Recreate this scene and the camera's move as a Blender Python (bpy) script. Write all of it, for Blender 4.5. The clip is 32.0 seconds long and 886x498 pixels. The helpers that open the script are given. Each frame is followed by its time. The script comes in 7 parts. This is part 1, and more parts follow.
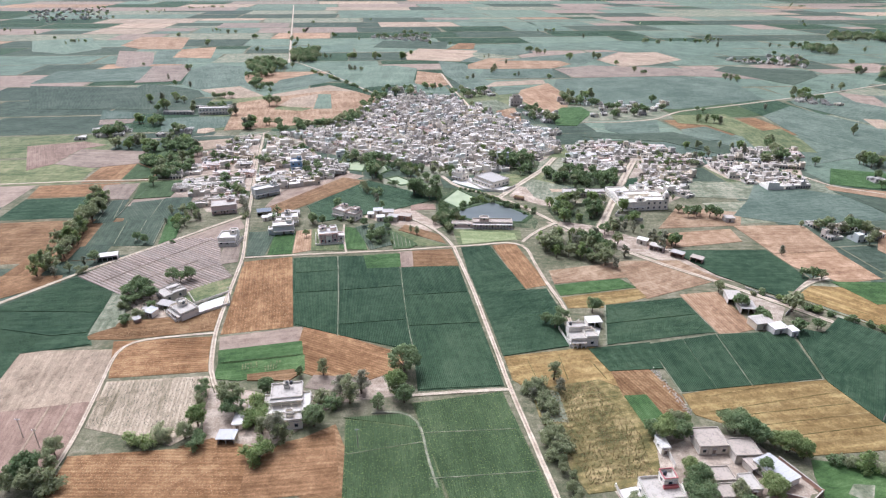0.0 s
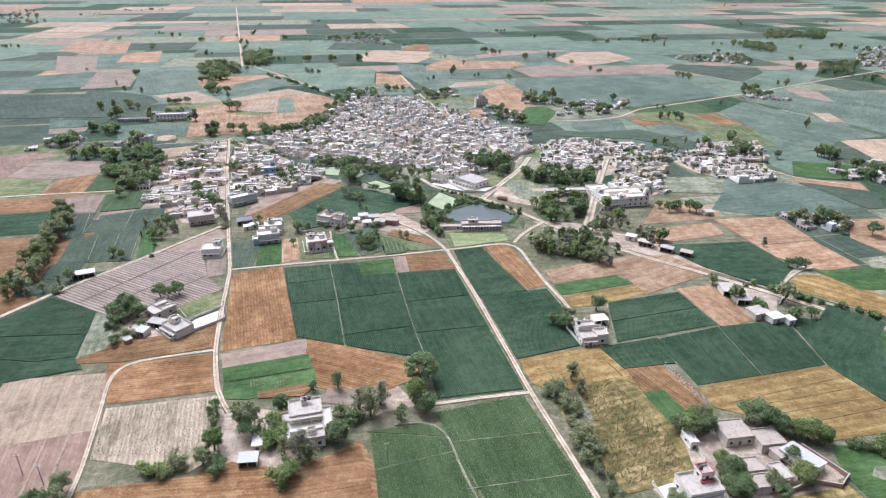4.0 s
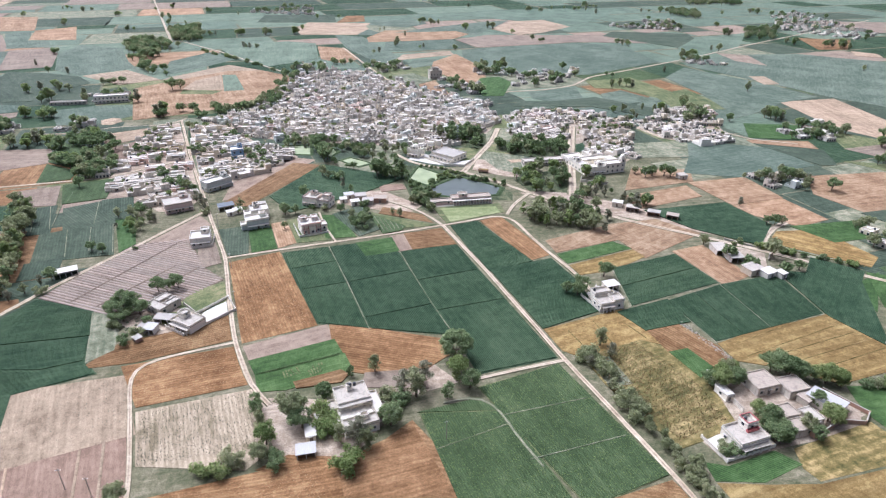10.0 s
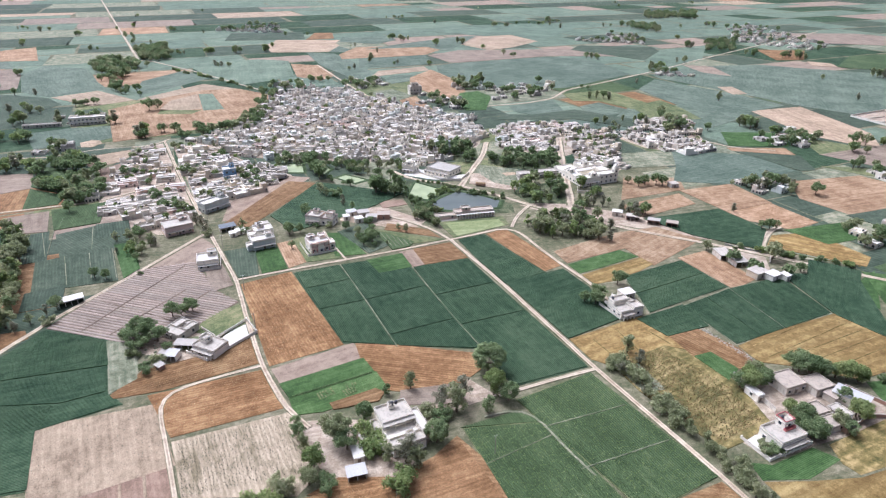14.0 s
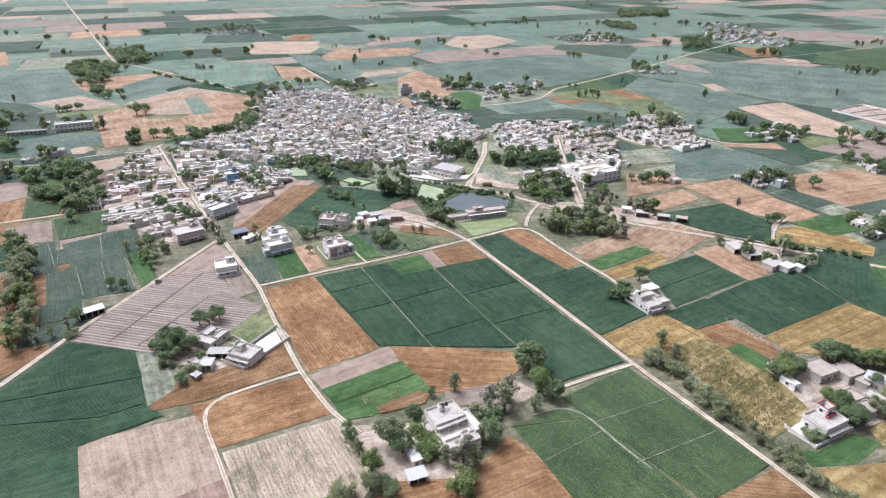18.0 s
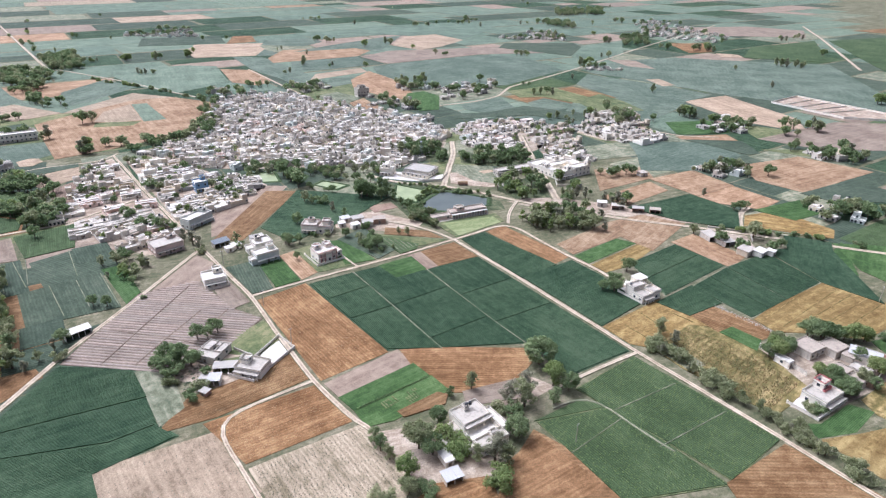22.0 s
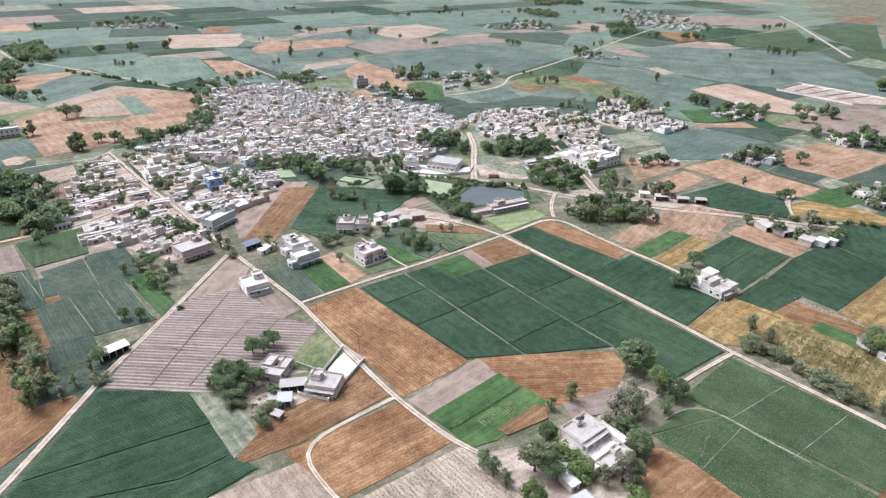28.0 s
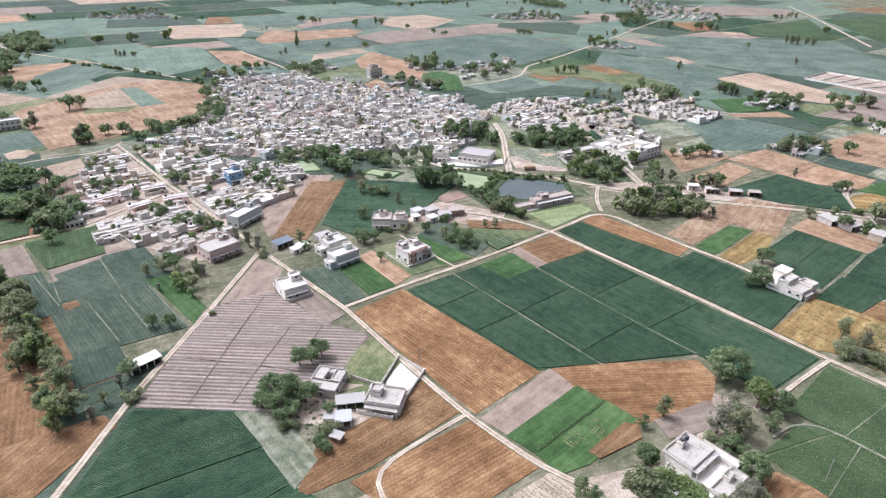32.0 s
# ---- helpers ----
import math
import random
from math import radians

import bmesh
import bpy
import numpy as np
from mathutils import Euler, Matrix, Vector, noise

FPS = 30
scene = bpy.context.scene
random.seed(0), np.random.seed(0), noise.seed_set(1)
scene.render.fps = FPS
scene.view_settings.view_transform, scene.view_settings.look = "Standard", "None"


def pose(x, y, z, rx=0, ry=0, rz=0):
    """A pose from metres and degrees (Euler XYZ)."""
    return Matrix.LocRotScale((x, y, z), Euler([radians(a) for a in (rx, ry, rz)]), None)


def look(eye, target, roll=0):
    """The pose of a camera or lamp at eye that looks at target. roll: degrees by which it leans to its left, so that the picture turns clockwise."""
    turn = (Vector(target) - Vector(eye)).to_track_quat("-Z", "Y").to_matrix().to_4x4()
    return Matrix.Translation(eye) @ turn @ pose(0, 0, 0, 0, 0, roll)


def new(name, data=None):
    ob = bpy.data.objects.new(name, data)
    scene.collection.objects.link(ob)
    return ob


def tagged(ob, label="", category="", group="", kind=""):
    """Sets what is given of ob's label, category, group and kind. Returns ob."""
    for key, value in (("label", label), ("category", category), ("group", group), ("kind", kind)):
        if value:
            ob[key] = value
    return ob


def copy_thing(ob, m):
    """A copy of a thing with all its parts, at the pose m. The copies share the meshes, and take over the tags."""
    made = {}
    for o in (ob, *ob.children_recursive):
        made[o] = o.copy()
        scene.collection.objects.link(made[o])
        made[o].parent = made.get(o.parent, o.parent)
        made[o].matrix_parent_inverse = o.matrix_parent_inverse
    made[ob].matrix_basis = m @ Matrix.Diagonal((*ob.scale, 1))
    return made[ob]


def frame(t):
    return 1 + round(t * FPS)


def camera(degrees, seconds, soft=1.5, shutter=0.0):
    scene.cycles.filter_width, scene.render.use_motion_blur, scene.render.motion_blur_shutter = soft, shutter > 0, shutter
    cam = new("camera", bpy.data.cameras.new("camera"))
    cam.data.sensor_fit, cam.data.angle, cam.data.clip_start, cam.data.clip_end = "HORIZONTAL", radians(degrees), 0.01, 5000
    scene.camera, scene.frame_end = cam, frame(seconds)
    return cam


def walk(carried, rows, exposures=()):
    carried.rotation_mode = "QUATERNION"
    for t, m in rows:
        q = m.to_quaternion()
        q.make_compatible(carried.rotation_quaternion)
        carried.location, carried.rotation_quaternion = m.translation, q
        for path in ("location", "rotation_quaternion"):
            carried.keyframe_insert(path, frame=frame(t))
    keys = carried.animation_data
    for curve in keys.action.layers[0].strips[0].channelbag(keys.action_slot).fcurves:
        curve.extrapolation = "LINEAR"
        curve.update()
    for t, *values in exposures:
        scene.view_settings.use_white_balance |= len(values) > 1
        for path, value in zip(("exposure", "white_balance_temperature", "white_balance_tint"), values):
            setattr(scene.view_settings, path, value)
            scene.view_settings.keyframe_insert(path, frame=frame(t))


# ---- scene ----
cam = camera(71.4, 32.0, soft=1.25)
PATH = [
    (0, (-0.88, -0.02, 151.93), (-2.70, 90.69, 109.88), 0.40),
    (0.5, (-3.83, 0.76, 152.18), (-4.15, 91.50, 110.15), 0.41),
    (1, (-7.32, 1.38, 151.86), (-5.63, 92.14, 109.90), 0.49),
    (1.5, (-9.94, 1.90, 152.57), (-6.74, 92.61, 110.59), 0.41),
    (2, (-13.53, 2.71, 152.25), (-9.92, 93.42, 110.30), 0.47),
    (2.5, (-16.53, 3.84, 151.04), (-13.00, 94.63, 109.26), 0.40),
    (3, (-19.79, 4.35, 151.02), (-16.15, 95.11, 109.19), 0.49),
    (3.5, (-23.01, 4.79, 151.04), (-18.10, 95.51, 109.25), 0.50),
    (5.5, (-35.98, 6.45, 151.46), (-25.16, 96.18, 108.66), 0.53),
    (6, (-39.23, 7.19, 151.16), (-26.56, 96.45, 107.90), 0.52),
    (6.5, (-42.28, 7.76, 150.48), (-28.78, 96.97, 107.37), 0.38),
    (7, (-45.62, 8.45, 150.78), (-32.23, 97.64, 107.60), 0.44),
    (7.5, (-48.61, 8.69, 150.41), (-34.88, 97.75, 107.04), 0.33),
    (8, (-52.34, 9.48, 150.79), (-36.81, 97.61, 106.15), 0.49),
    (8.5, (-55.33, 10.02, 150.96), (-38.43, 97.86, 106.24), 0.38),
    (9, (-58.85, 10.70, 151.34), (-41.21, 98.35, 106.56), 0.50),
    (9.5, (-62.12, 11.22, 150.97), (-44.37, 98.80, 106.07), 0.46),
    (10, (-65.37, 12.08, 151.47), (-47.75, 99.30, 105.84), 0.50),
    (10.5, (-68.61, 12.88, 151.30), (-50.60, 101.95, 109.56), 0.40),
    (11, (-71.95, 13.55, 151.08), (-53.73, 102.63, 109.45), 0.35),
    (11.5, (-75.39, 14.07, 151.14), (-56.82, 103.08, 109.51), 0.38),
    (12, (-78.54, 14.77, 151.38), (-59.60, 103.17, 108.63), 0.34),
    (12.5, (-81.88, 15.23, 151.43), (-62.47, 103.21, 108.04), 0.38),
    (13, (-84.89, 16.05, 151.70), (-64.82, 103.79, 108.12), 0.34),
    (13.5, (-88.31, 16.78, 151.60), (-65.20, 103.80, 108.08), 0.33),
    (14, (-91.37, 17.58, 151.94), (-67.63, 104.39, 108.36), 0.33),
    (14.5, (-94.44, 18.70, 151.53), (-70.31, 105.45, 108.02), 0.32),
    (16.5, (-107.42, 22.27, 152.04), (-80.92, 108.28, 108.45), 0.25),
    (17, (-110.65, 23.04, 152.14), (-83.60, 108.89, 108.58), 0.22),
    (17.5, (-113.77, 24.05, 152.32), (-86.19, 109.72, 108.75), 0.23),
    (18, (-116.85, 25.05, 152.29), (-88.69, 110.55, 108.74), 0.21),
    (18.5, (-120.27, 26.08, 152.59), (-91.50, 111.36, 109.01), 0.31),
    (19, (-123.38, 27.08, 152.60), (-94.06, 112.17, 109.01), 0.23),
    (19.5, (-126.81, 28.07, 153.04), (-97.50, 113.14, 109.42), 0.32),
    (20, (-129.71, 28.74, 153.14), (-100.25, 113.77, 109.52), 0.16),
    (20.5, (-133.06, 30.09, 153.41), (-101.31, 114.23, 109.69), 0.23),
    (21, (-135.93, 31.30, 153.29), (-102.31, 114.74, 109.62), 0.18),
    (21.5, (-139.12, 32.73, 153.14), (-103.80, 115.50, 109.53), 0.27),
    (22, (-142.18, 34.03, 153.26), (-105.17, 116.05, 109.64), 0.26),
    (22.5, (-145.22, 35.52, 153.27), (-107.09, 117.04, 109.68), 0.32),
    (23, (-148.18, 36.58, 153.46), (-109.67, 117.89, 109.81), 0.21),
    (23.5, (-151.55, 38.22, 153.60), (-112.92, 119.48, 109.95), 0.30),
    (24, (-154.65, 39.47, 153.85), (-115.82, 120.59, 110.14), 0.23),
    (24.5, (-157.69, 40.98, 153.90), (-118.64, 121.99, 110.17), 0.21),
    (26.5, (-169.90, 46.65, 154.25), (-129.73, 127.08, 110.45), 0.17),
    (27, (-173.21, 48.06, 154.36), (-132.76, 128.34, 110.54), 0.16),
    (27.1, (-173.83, 48.35, 154.36), (-133.38, 128.62, 110.54), 0.16),
    (27.2, (-173.83, 51.14, 153.30), (-133.23, 131.29, 109.41), 0.20),
    (27.3, (-173.83, 53.92, 152.25), (-133.08, 133.96, 108.27), 0.24),
    (27.4, (-173.84, 56.71, 151.19), (-132.93, 136.62, 107.14), 0.28),
    (27.5, (-173.84, 59.49, 150.13), (-132.79, 139.29, 106.01), 0.32),
    (27.6, (-173.84, 62.28, 149.07), (-132.64, 141.96, 104.87), 0.36),
    (27.7, (-173.84, 65.06, 148.02), (-132.49, 144.62, 103.74), 0.40),
    (27.8, (-173.85, 67.85, 146.96), (-132.34, 147.29, 102.61), 0.44),
    (27.9, (-173.85, 70.64, 145.90), (-132.20, 149.95, 101.48), 0.48),
    (28, (-173.85, 73.42, 144.85), (-132.05, 152.62, 100.34), 0.52),
    (29, (-180.22, 76.02, 144.78), (-138.52, 155.33, 100.38), 0.61),
    (30, (-184.96, 78.55, 145.37), (-143.55, 157.93, 100.83), 0.33),
    (30.1, (-185.43, 78.81, 145.43), (-144.05, 158.20, 100.87), 0.31),
    (30.2, (-185.04, 81.64, 144.04), (-143.59, 160.98, 99.46), 0.35),
    (30.3, (-184.64, 84.48, 142.65), (-143.13, 163.77, 98.05), 0.40),
    (30.4, (-184.24, 87.31, 141.26), (-142.67, 166.56, 96.63), 0.44),
    (30.5, (-183.85, 90.15, 139.87), (-142.20, 169.35, 95.22), 0.48),
    (30.6, (-183.45, 92.98, 138.48), (-141.74, 172.13, 93.81), 0.53),
    (30.7, (-183.05, 95.82, 137.09), (-141.28, 174.92, 92.40), 0.57),
    (30.8, (-182.66, 98.65, 135.70), (-140.82, 177.71, 90.99), 0.62),
    (30.9, (-182.26, 101.49, 134.31), (-140.35, 180.49, 89.57), 0.66),
    (31, (-181.87, 104.32, 132.92), (-139.89, 183.28, 88.16), 0.70),
    (32, (-186.47, 105.33, 135.04), (-143.91, 183.71, 89.81), 0.51),
]
walk(cam, [(t, look(eye, target, roll)) for t, eye, target, roll in PATH], [(0, -0.29, 4960, 12), (32, -0.29, 4960, 12)])

# ---- world, sun ----
SUN_AZ, SUN_EL = radians(-30), radians(58)      # from +y towards +x, and above the horizon
world = bpy.data.worlds.new("world")
scene.world = world
world.use_nodes = True
wn = world.node_tree.nodes
sky = wn.new("ShaderNodeTexSky")
sky.sky_type, sky.sun_disc = "NISHITA", False
sky.sun_elevation, sky.sun_rotation = SUN_EL, SUN_AZ
sky.air_density, sky.dust_density, sky.ozone_density = 0.2, 10.0, 0.3
world.node_tree.links.new(sky.outputs[0], wn["Background"].inputs[0])
wn["Background"].inputs[1].default_value = 0.37
sun = new("sun", bpy.data.lights.new("sun", "SUN"))
sun.data.energy, sun.data.angle, sun.data.color = 1.85, radians(1.2), (1.0, 0.97, 0.92)
toward = Vector((math.sin(SUN_AZ) * math.cos(SUN_EL), math.cos(SUN_AZ) * math.cos(SUN_EL), math.sin(SUN_EL)))
sun.matrix_world = look(toward * 300 + Vector((0, 0, 50)), Vector((0, 0, 50)))


# ---- materials ----
class Nodes:
    """A small hand for building node materials."""

    def __init__(self, name, rough=0.9, spec=0.2, metal=0.0):
        self.m = bpy.data.materials.new(name)
        self.m.use_nodes = True
        self.t = self.m.node_tree
        self.b = self.t.nodes["Principled BSDF"]
        self.b.inputs["Roughness"].default_value = rough
        self.b.inputs["Specular IOR Level"].default_value = spec
        self.b.inputs["Metallic"].default_value = metal
        self.co = self.t.nodes.new("ShaderNodeTexCoord").outputs["Object"]
        self.info = None

    def link(self, a, b):
        self.t.links.new(a, b)

    def random(self):
        if self.info is None:
            self.info = self.t.nodes.new("ShaderNodeObjectInfo")
        return self.info.outputs["Random"]

    def shift(self):
        """Start the grain at a place of its own on every object."""
        mul, add = self.t.nodes.new("ShaderNodeVectorMath"), self.t.nodes.new("ShaderNodeVectorMath")
        mul.operation = "MULTIPLY_ADD"
        mul.inputs[1].default_value, mul.inputs[2].default_value = (191.7, 157.3, 31.1), (13.37, 7.71, 3.33)
        self.link(self.random(), mul.inputs[0])
        self.link(self.co, add.inputs[0])
        self.link(mul.outputs[0], add.inputs[1])
        self.co = add.outputs[0]

    def noise(self, scale, detail=4.0, rough=0.55, co=None, stretch=None):
        src = co or self.co
        if stretch:
            mp = self.t.nodes.new("ShaderNodeMapping")
            mp.inputs["Scale"].default_value = stretch
            self.link(src, mp.inputs[0])
            src = mp.outputs[0]
        n = self.t.nodes.new("ShaderNodeTexNoise")
        n.inputs["Scale"].default_value, n.inputs["Detail"].default_value, n.inputs["Roughness"].default_value = scale, detail, rough
        self.link(src, n.inputs["Vector"])
        return n.outputs["Fac"]

    def wave(self, period, distort=1.0, axis="Y"):
        w = self.t.nodes.new("ShaderNodeTexWave")
        w.bands_direction = axis
        w.inputs["Scale"].default_value = 2 * math.pi / 20.0 / period
        w.inputs["Distortion"].default_value = distort
        w.inputs["Detail"].default_value = 3.0
        w.inputs["Detail Scale"].default_value = 2.0
        self.link(self.co, w.inputs["Vector"])
        return w.outputs["Fac"]

    def ramp(self, fac, stops):
        r = self.t.nodes.new("ShaderNodeValToRGB")
        e = r.color_ramp.elements
        while len(e) < len(stops):
            e.new(0.5)
        for k, (p, c) in zip(e, stops):
            k.position, k.color = p, (*c, 1)
        self.link(fac, r.inputs[0])
        return r.outputs[0]

    def math(self, op, a, b=None):
        n = self.t.nodes.new("ShaderNodeMath")
        n.operation = op
        for k, v in enumerate((a, b)):
            if v is None:
                continue
            if isinstance(v, (int, float)):
                n.inputs[k].default_value = v
            else:
                self.link(v, n.inputs[k])
        return n.outputs[0]

    def mix(self, fac, a, b, kind="MIX"):
        n = self.t.nodes.new("ShaderNodeMix")
        n.data_type, n.blend_type = "RGBA", kind
        for s, v in ((0, fac), (6, a), (7, b)):
            if isinstance(v, (int, float)):
                n.inputs[s].default_value = v
            elif isinstance(v, tuple):
                n.inputs[s].default_value = (*v, 1)
            else:
                self.link(v, n.inputs[s])
        return n.outputs[2]

    def done(self, colour, bump=None, strength=0.4, distance=0.1):
        if isinstance(colour, tuple):
            self.b.inputs["Base Color"].default_value = (*colour, 1)
        else:
            self.link(colour, self.b.inputs["Base Color"])
        if bump is not None:
            n = self.t.nodes.new("ShaderNodeBump")
            n.inputs["Strength"].default_value, n.inputs["Distance"].default_value = strength, distance
            self.link(bump, n.inputs["Height"])
            self.link(n.outputs[0], self.b.inputs["Normal"])
        return self.m


def field_mat(name, dark, mid, light, rows=0.0, row_mix=0.3, patch=0.05, grain=1.5, bump=0.5, sway=0.06):
    """Soil or crop: broad patches, fine grain and, where given, drilled rows along the field's own x."""
    n = Nodes(name, 0.95, 0.1)
    n.shift()
    broad = n.noise(patch, 5.0, 0.6)
    fine = n.math("ADD", n.math("MULTIPLY", n.noise(grain, 6.0, 0.75), 0.55), n.math("MULTIPLY", n.noise(0.28, 3.0, 0.6), 0.45))
    streak = n.noise(0.5, 4.0, 0.6, stretch=(0.08, 1.0, 1.0))
    both = n.math("ADD", n.math("MULTIPLY", broad, 0.3), n.math("ADD", n.math("MULTIPLY", fine, 0.48), n.math("MULTIPLY", streak, 0.22)))
    col = n.ramp(both, [(0.42, dark), (0.5, mid), (0.58, light)])
    height = fine
    if rows:
        w = n.wave(rows, 1.2)
        col = n.mix(n.math("MULTIPLY", w, row_mix), col, dark)
        height = n.math("SUBTRACT", fine, n.math("MULTIPLY", w, 0.8))
    tone = n.ramp(n.random(), [(0.0, (1 - sway * 2,) * 3), (1.0, (1 + sway * 2, 1 + sway, 1 + sway * 0.6))])
    col = n.mix(1.0, col, tone, "MULTIPLY")
    grit = n.ramp(n.noise(3.4, 3.0, 0.7), [(0.32, (0.66,) * 3), (0.68, (1.32,) * 3)])
    col = n.mix(1.0, col, grit, "MULTIPLY")
    return n.done(col, height, bump, 0.25)


CROPS = {
    "maize": field_mat("maize_leaf", (0.018, 0.035, 0.017), (0.037, 0.062, 0.030), (0.065, 0.093, 0.049), 0.75, 0.3, 0.03, 1.6, 0.9),
    "cane": field_mat("cane_leaf", (0.032, 0.049, 0.019), (0.053, 0.077, 0.031), (0.084, 0.108, 0.047), 0.9, 0.16, 0.025, 1.4, 0.7),
    "young_crop": field_mat("young_crop_leaf", (0.027, 0.050, 0.015), (0.050, 0.088, 0.026), (0.090, 0.134, 0.048), 0.6, 0.25, 0.06, 1.8, 0.5),
    "vegetable": field_mat("vegetable_leaf", (0.032, 0.045, 0.027), (0.055, 0.071, 0.045), (0.090, 0.104, 0.070), 1.5, 0.45, 0.04, 1.2, 0.6),
    # far crop greyed and paled: haze put into the base colour
    "pale_crop": field_mat("hazed_crop_leaf", (0.071, 0.095, 0.062), (0.109, 0.139, 0.093), (0.160, 0.189, 0.129), 1.2, 0.2, 0.03, 1.2, 0.5),
    "grass": field_mat("rough_grass", (0.051, 0.069, 0.026), (0.104, 0.118, 0.050), (0.180, 0.166, 0.085), 0, 0, 0.06, 1.2, 0.5),
    "fallow": field_mat("fallow_weeds", (0.075, 0.088, 0.050), (0.140, 0.145, 0.090), (0.240, 0.228, 0.155), 0, 0, 0.07, 1.6, 0.5),
    "stubble": field_mat("wheat_stubble", (0.090, 0.049, 0.019), (0.160, 0.090, 0.038), (0.268, 0.172, 0.081), 1.4, 0.25, 0.05, 1.3, 0.4),
    "pale_stubble": field_mat("pale_wheat_stubble", (0.140, 0.086, 0.045), (0.231, 0.151, 0.084), (0.344, 0.247, 0.151), 1.4, 0.22, 0.05, 1.3, 0.4),
    # stands in for distant maize, its green lightened as haze would
    "green_cereal": field_mat("hazed_green_leaf", (0.052, 0.071, 0.049), (0.087, 0.110, 0.076), (0.135, 0.155, 0.112), 1.2, 0.2, 0.03, 1.2, 0.5),
    "mulch": field_mat("mulched_bed_top", (0.177, 0.145, 0.114), (0.233, 0.192, 0.153), (0.293, 0.246, 0.198), 0, 0, 0.05, 1.6, 0.3),
    "golden_stubble": field_mat("golden_straw", (0.104, 0.067, 0.022), (0.187, 0.128, 0.045), (0.294, 0.218, 0.089), 6.5, 0.42, 0.06, 0.9, 0.5),
    "straw_weeds": field_mat("straw_and_weeds", (0.057, 0.056, 0.018), (0.148, 0.116, 0.040), (0.335, 0.251, 0.110), 3.4, 0.2, 0.09, 0.45, 0.6),
    "ploughed": field_mat("ploughed_earth", (0.092, 0.053, 0.022), (0.158, 0.092, 0.041), (0.236, 0.154, 0.076), 1.8, 0.16, 0.05, 1.2, 0.5),
    "lawn": field_mat("dry_lawn", (0.125, 0.145, 0.060), (0.178, 0.200, 0.090), (0.235, 0.250, 0.130), 0, 0, 0.05, 1.4, 0.3),
    "scrub": field_mat("scrub_weeds", (0.024, 0.034, 0.016), (0.052, 0.064, 0.030), (0.115, 0.118, 0.064), 0, 0, 0.09, 0.9, 0.8),
    "bare_soil": field_mat("bare_grey_soil", (0.137, 0.102, 0.072), (0.189, 0.146, 0.105), (0.248, 0.196, 0.141), 0, 0, 0.06, 2.0, 0.3),
    "dry_soil": field_mat("dry_pale_soil", (0.164, 0.122, 0.077), (0.272, 0.207, 0.135), (0.360, 0.282, 0.186), 1.6, 0.14, 0.04, 1.4, 0.4),
    "cotton": field_mat("dry_soil_rows", (0.170, 0.139, 0.082), (0.333, 0.268, 0.179), (0.427, 0.349, 0.237), 1.7, 0.4, 0.05, 1.8, 0.5),
    "plastic_rows": field_mat("mulched_rows", (0.092, 0.068, 0.047), (0.151, 0.114, 0.082), (0.218, 0.171, 0.125), 1.9, 0.2, 0.04, 1.5, 0.6),
    "plastic_plot": field_mat("harrowed_rows", (0.122, 0.085, 0.059), (0.180, 0.127, 0.089), (0.238, 0.175, 0.125), 1.6, 0.25, 0.05, 1.5, 0.4),
}
ROAD = field_mat("dusty_road", (0.280, 0.221, 0.145), (0.360, 0.293, 0.202), (0.450, 0.375, 0.267), 0, 0, 0.12, 1.0, 0.2, 0.02)
YARD = field_mat("beaten_earth", (0.170, 0.127, 0.085), (0.256, 0.204, 0.145), (0.370, 0.308, 0.228), 0, 0, 0.08, 1.0, 0.3, 0.03)
EARTH = field_mat("verge_earth", (0.058, 0.062, 0.029), (0.108, 0.101, 0.056), (0.190, 0.162, 0.103), 0, 0, 0.05, 0.6, 0.4, 0.0)


def wall_mat(name, base, stain, amount=0.5):
    n = Nodes(name, 0.85, 0.25)
    streak = n.noise(0.9, 5.0, 0.65, stretch=(1.6, 1.6, 0.25))
    patch = n.noise(0.35, 4.0, 0.6)
    f = n.math("ADD", n.math("MULTIPLY", streak, 0.6), n.math("MULTIPLY", patch, 0.4))
    clean = tuple(min(1.0, c * 1.03) for c in base)
    col = n.ramp(f, [(0.38, tuple(b + (s - b) * amount for b, s in zip(base, stain))), (0.5, base), (0.7, clean)])
    return n.done(col, n.noise(6.0, 5.0), 0.15, 0.03)


WALLS = [
    wall_mat("whitewash", (0.624, 0.564, 0.458), (0.361, 0.319, 0.253), 0.7),
    wall_mat("cream_plaster", (0.635, 0.539, 0.383), (0.406, 0.327, 0.224)),
    wall_mat("grey_cement", (0.437, 0.397, 0.328), (0.274, 0.244, 0.196)),
    wall_mat("pink_plaster", (0.657, 0.497, 0.402), (0.437, 0.327, 0.262)),
    wall_mat("pale_blue_plaster", (0.531, 0.542, 0.467), (0.371, 0.368, 0.317)),
    wall_mat("raw_brick", (0.386, 0.245, 0.165), (0.243, 0.162, 0.112)),
    wall_mat("weathered_lime", (0.547, 0.487, 0.389), (0.296, 0.259, 0.207), 0.8),
    wall_mat("bright_white_paint", (0.810, 0.741, 0.604), (0.547, 0.493, 0.393)),
]
ROOFS = [
    wall_mat("cement_roof", (0.346, 0.304, 0.243), (0.206, 0.179, 0.142), 0.85),
    wall_mat("brick_tile_roof", (0.304, 0.250, 0.190), (0.183, 0.147, 0.110), 0.85),
    wall_mat("pale_lime_roof", (0.492, 0.448, 0.380), (0.311, 0.281, 0.236), 0.75),
    wall_mat("dark_weathered_roof", (0.307, 0.275, 0.228), (0.198, 0.175, 0.143), 0.7),
]


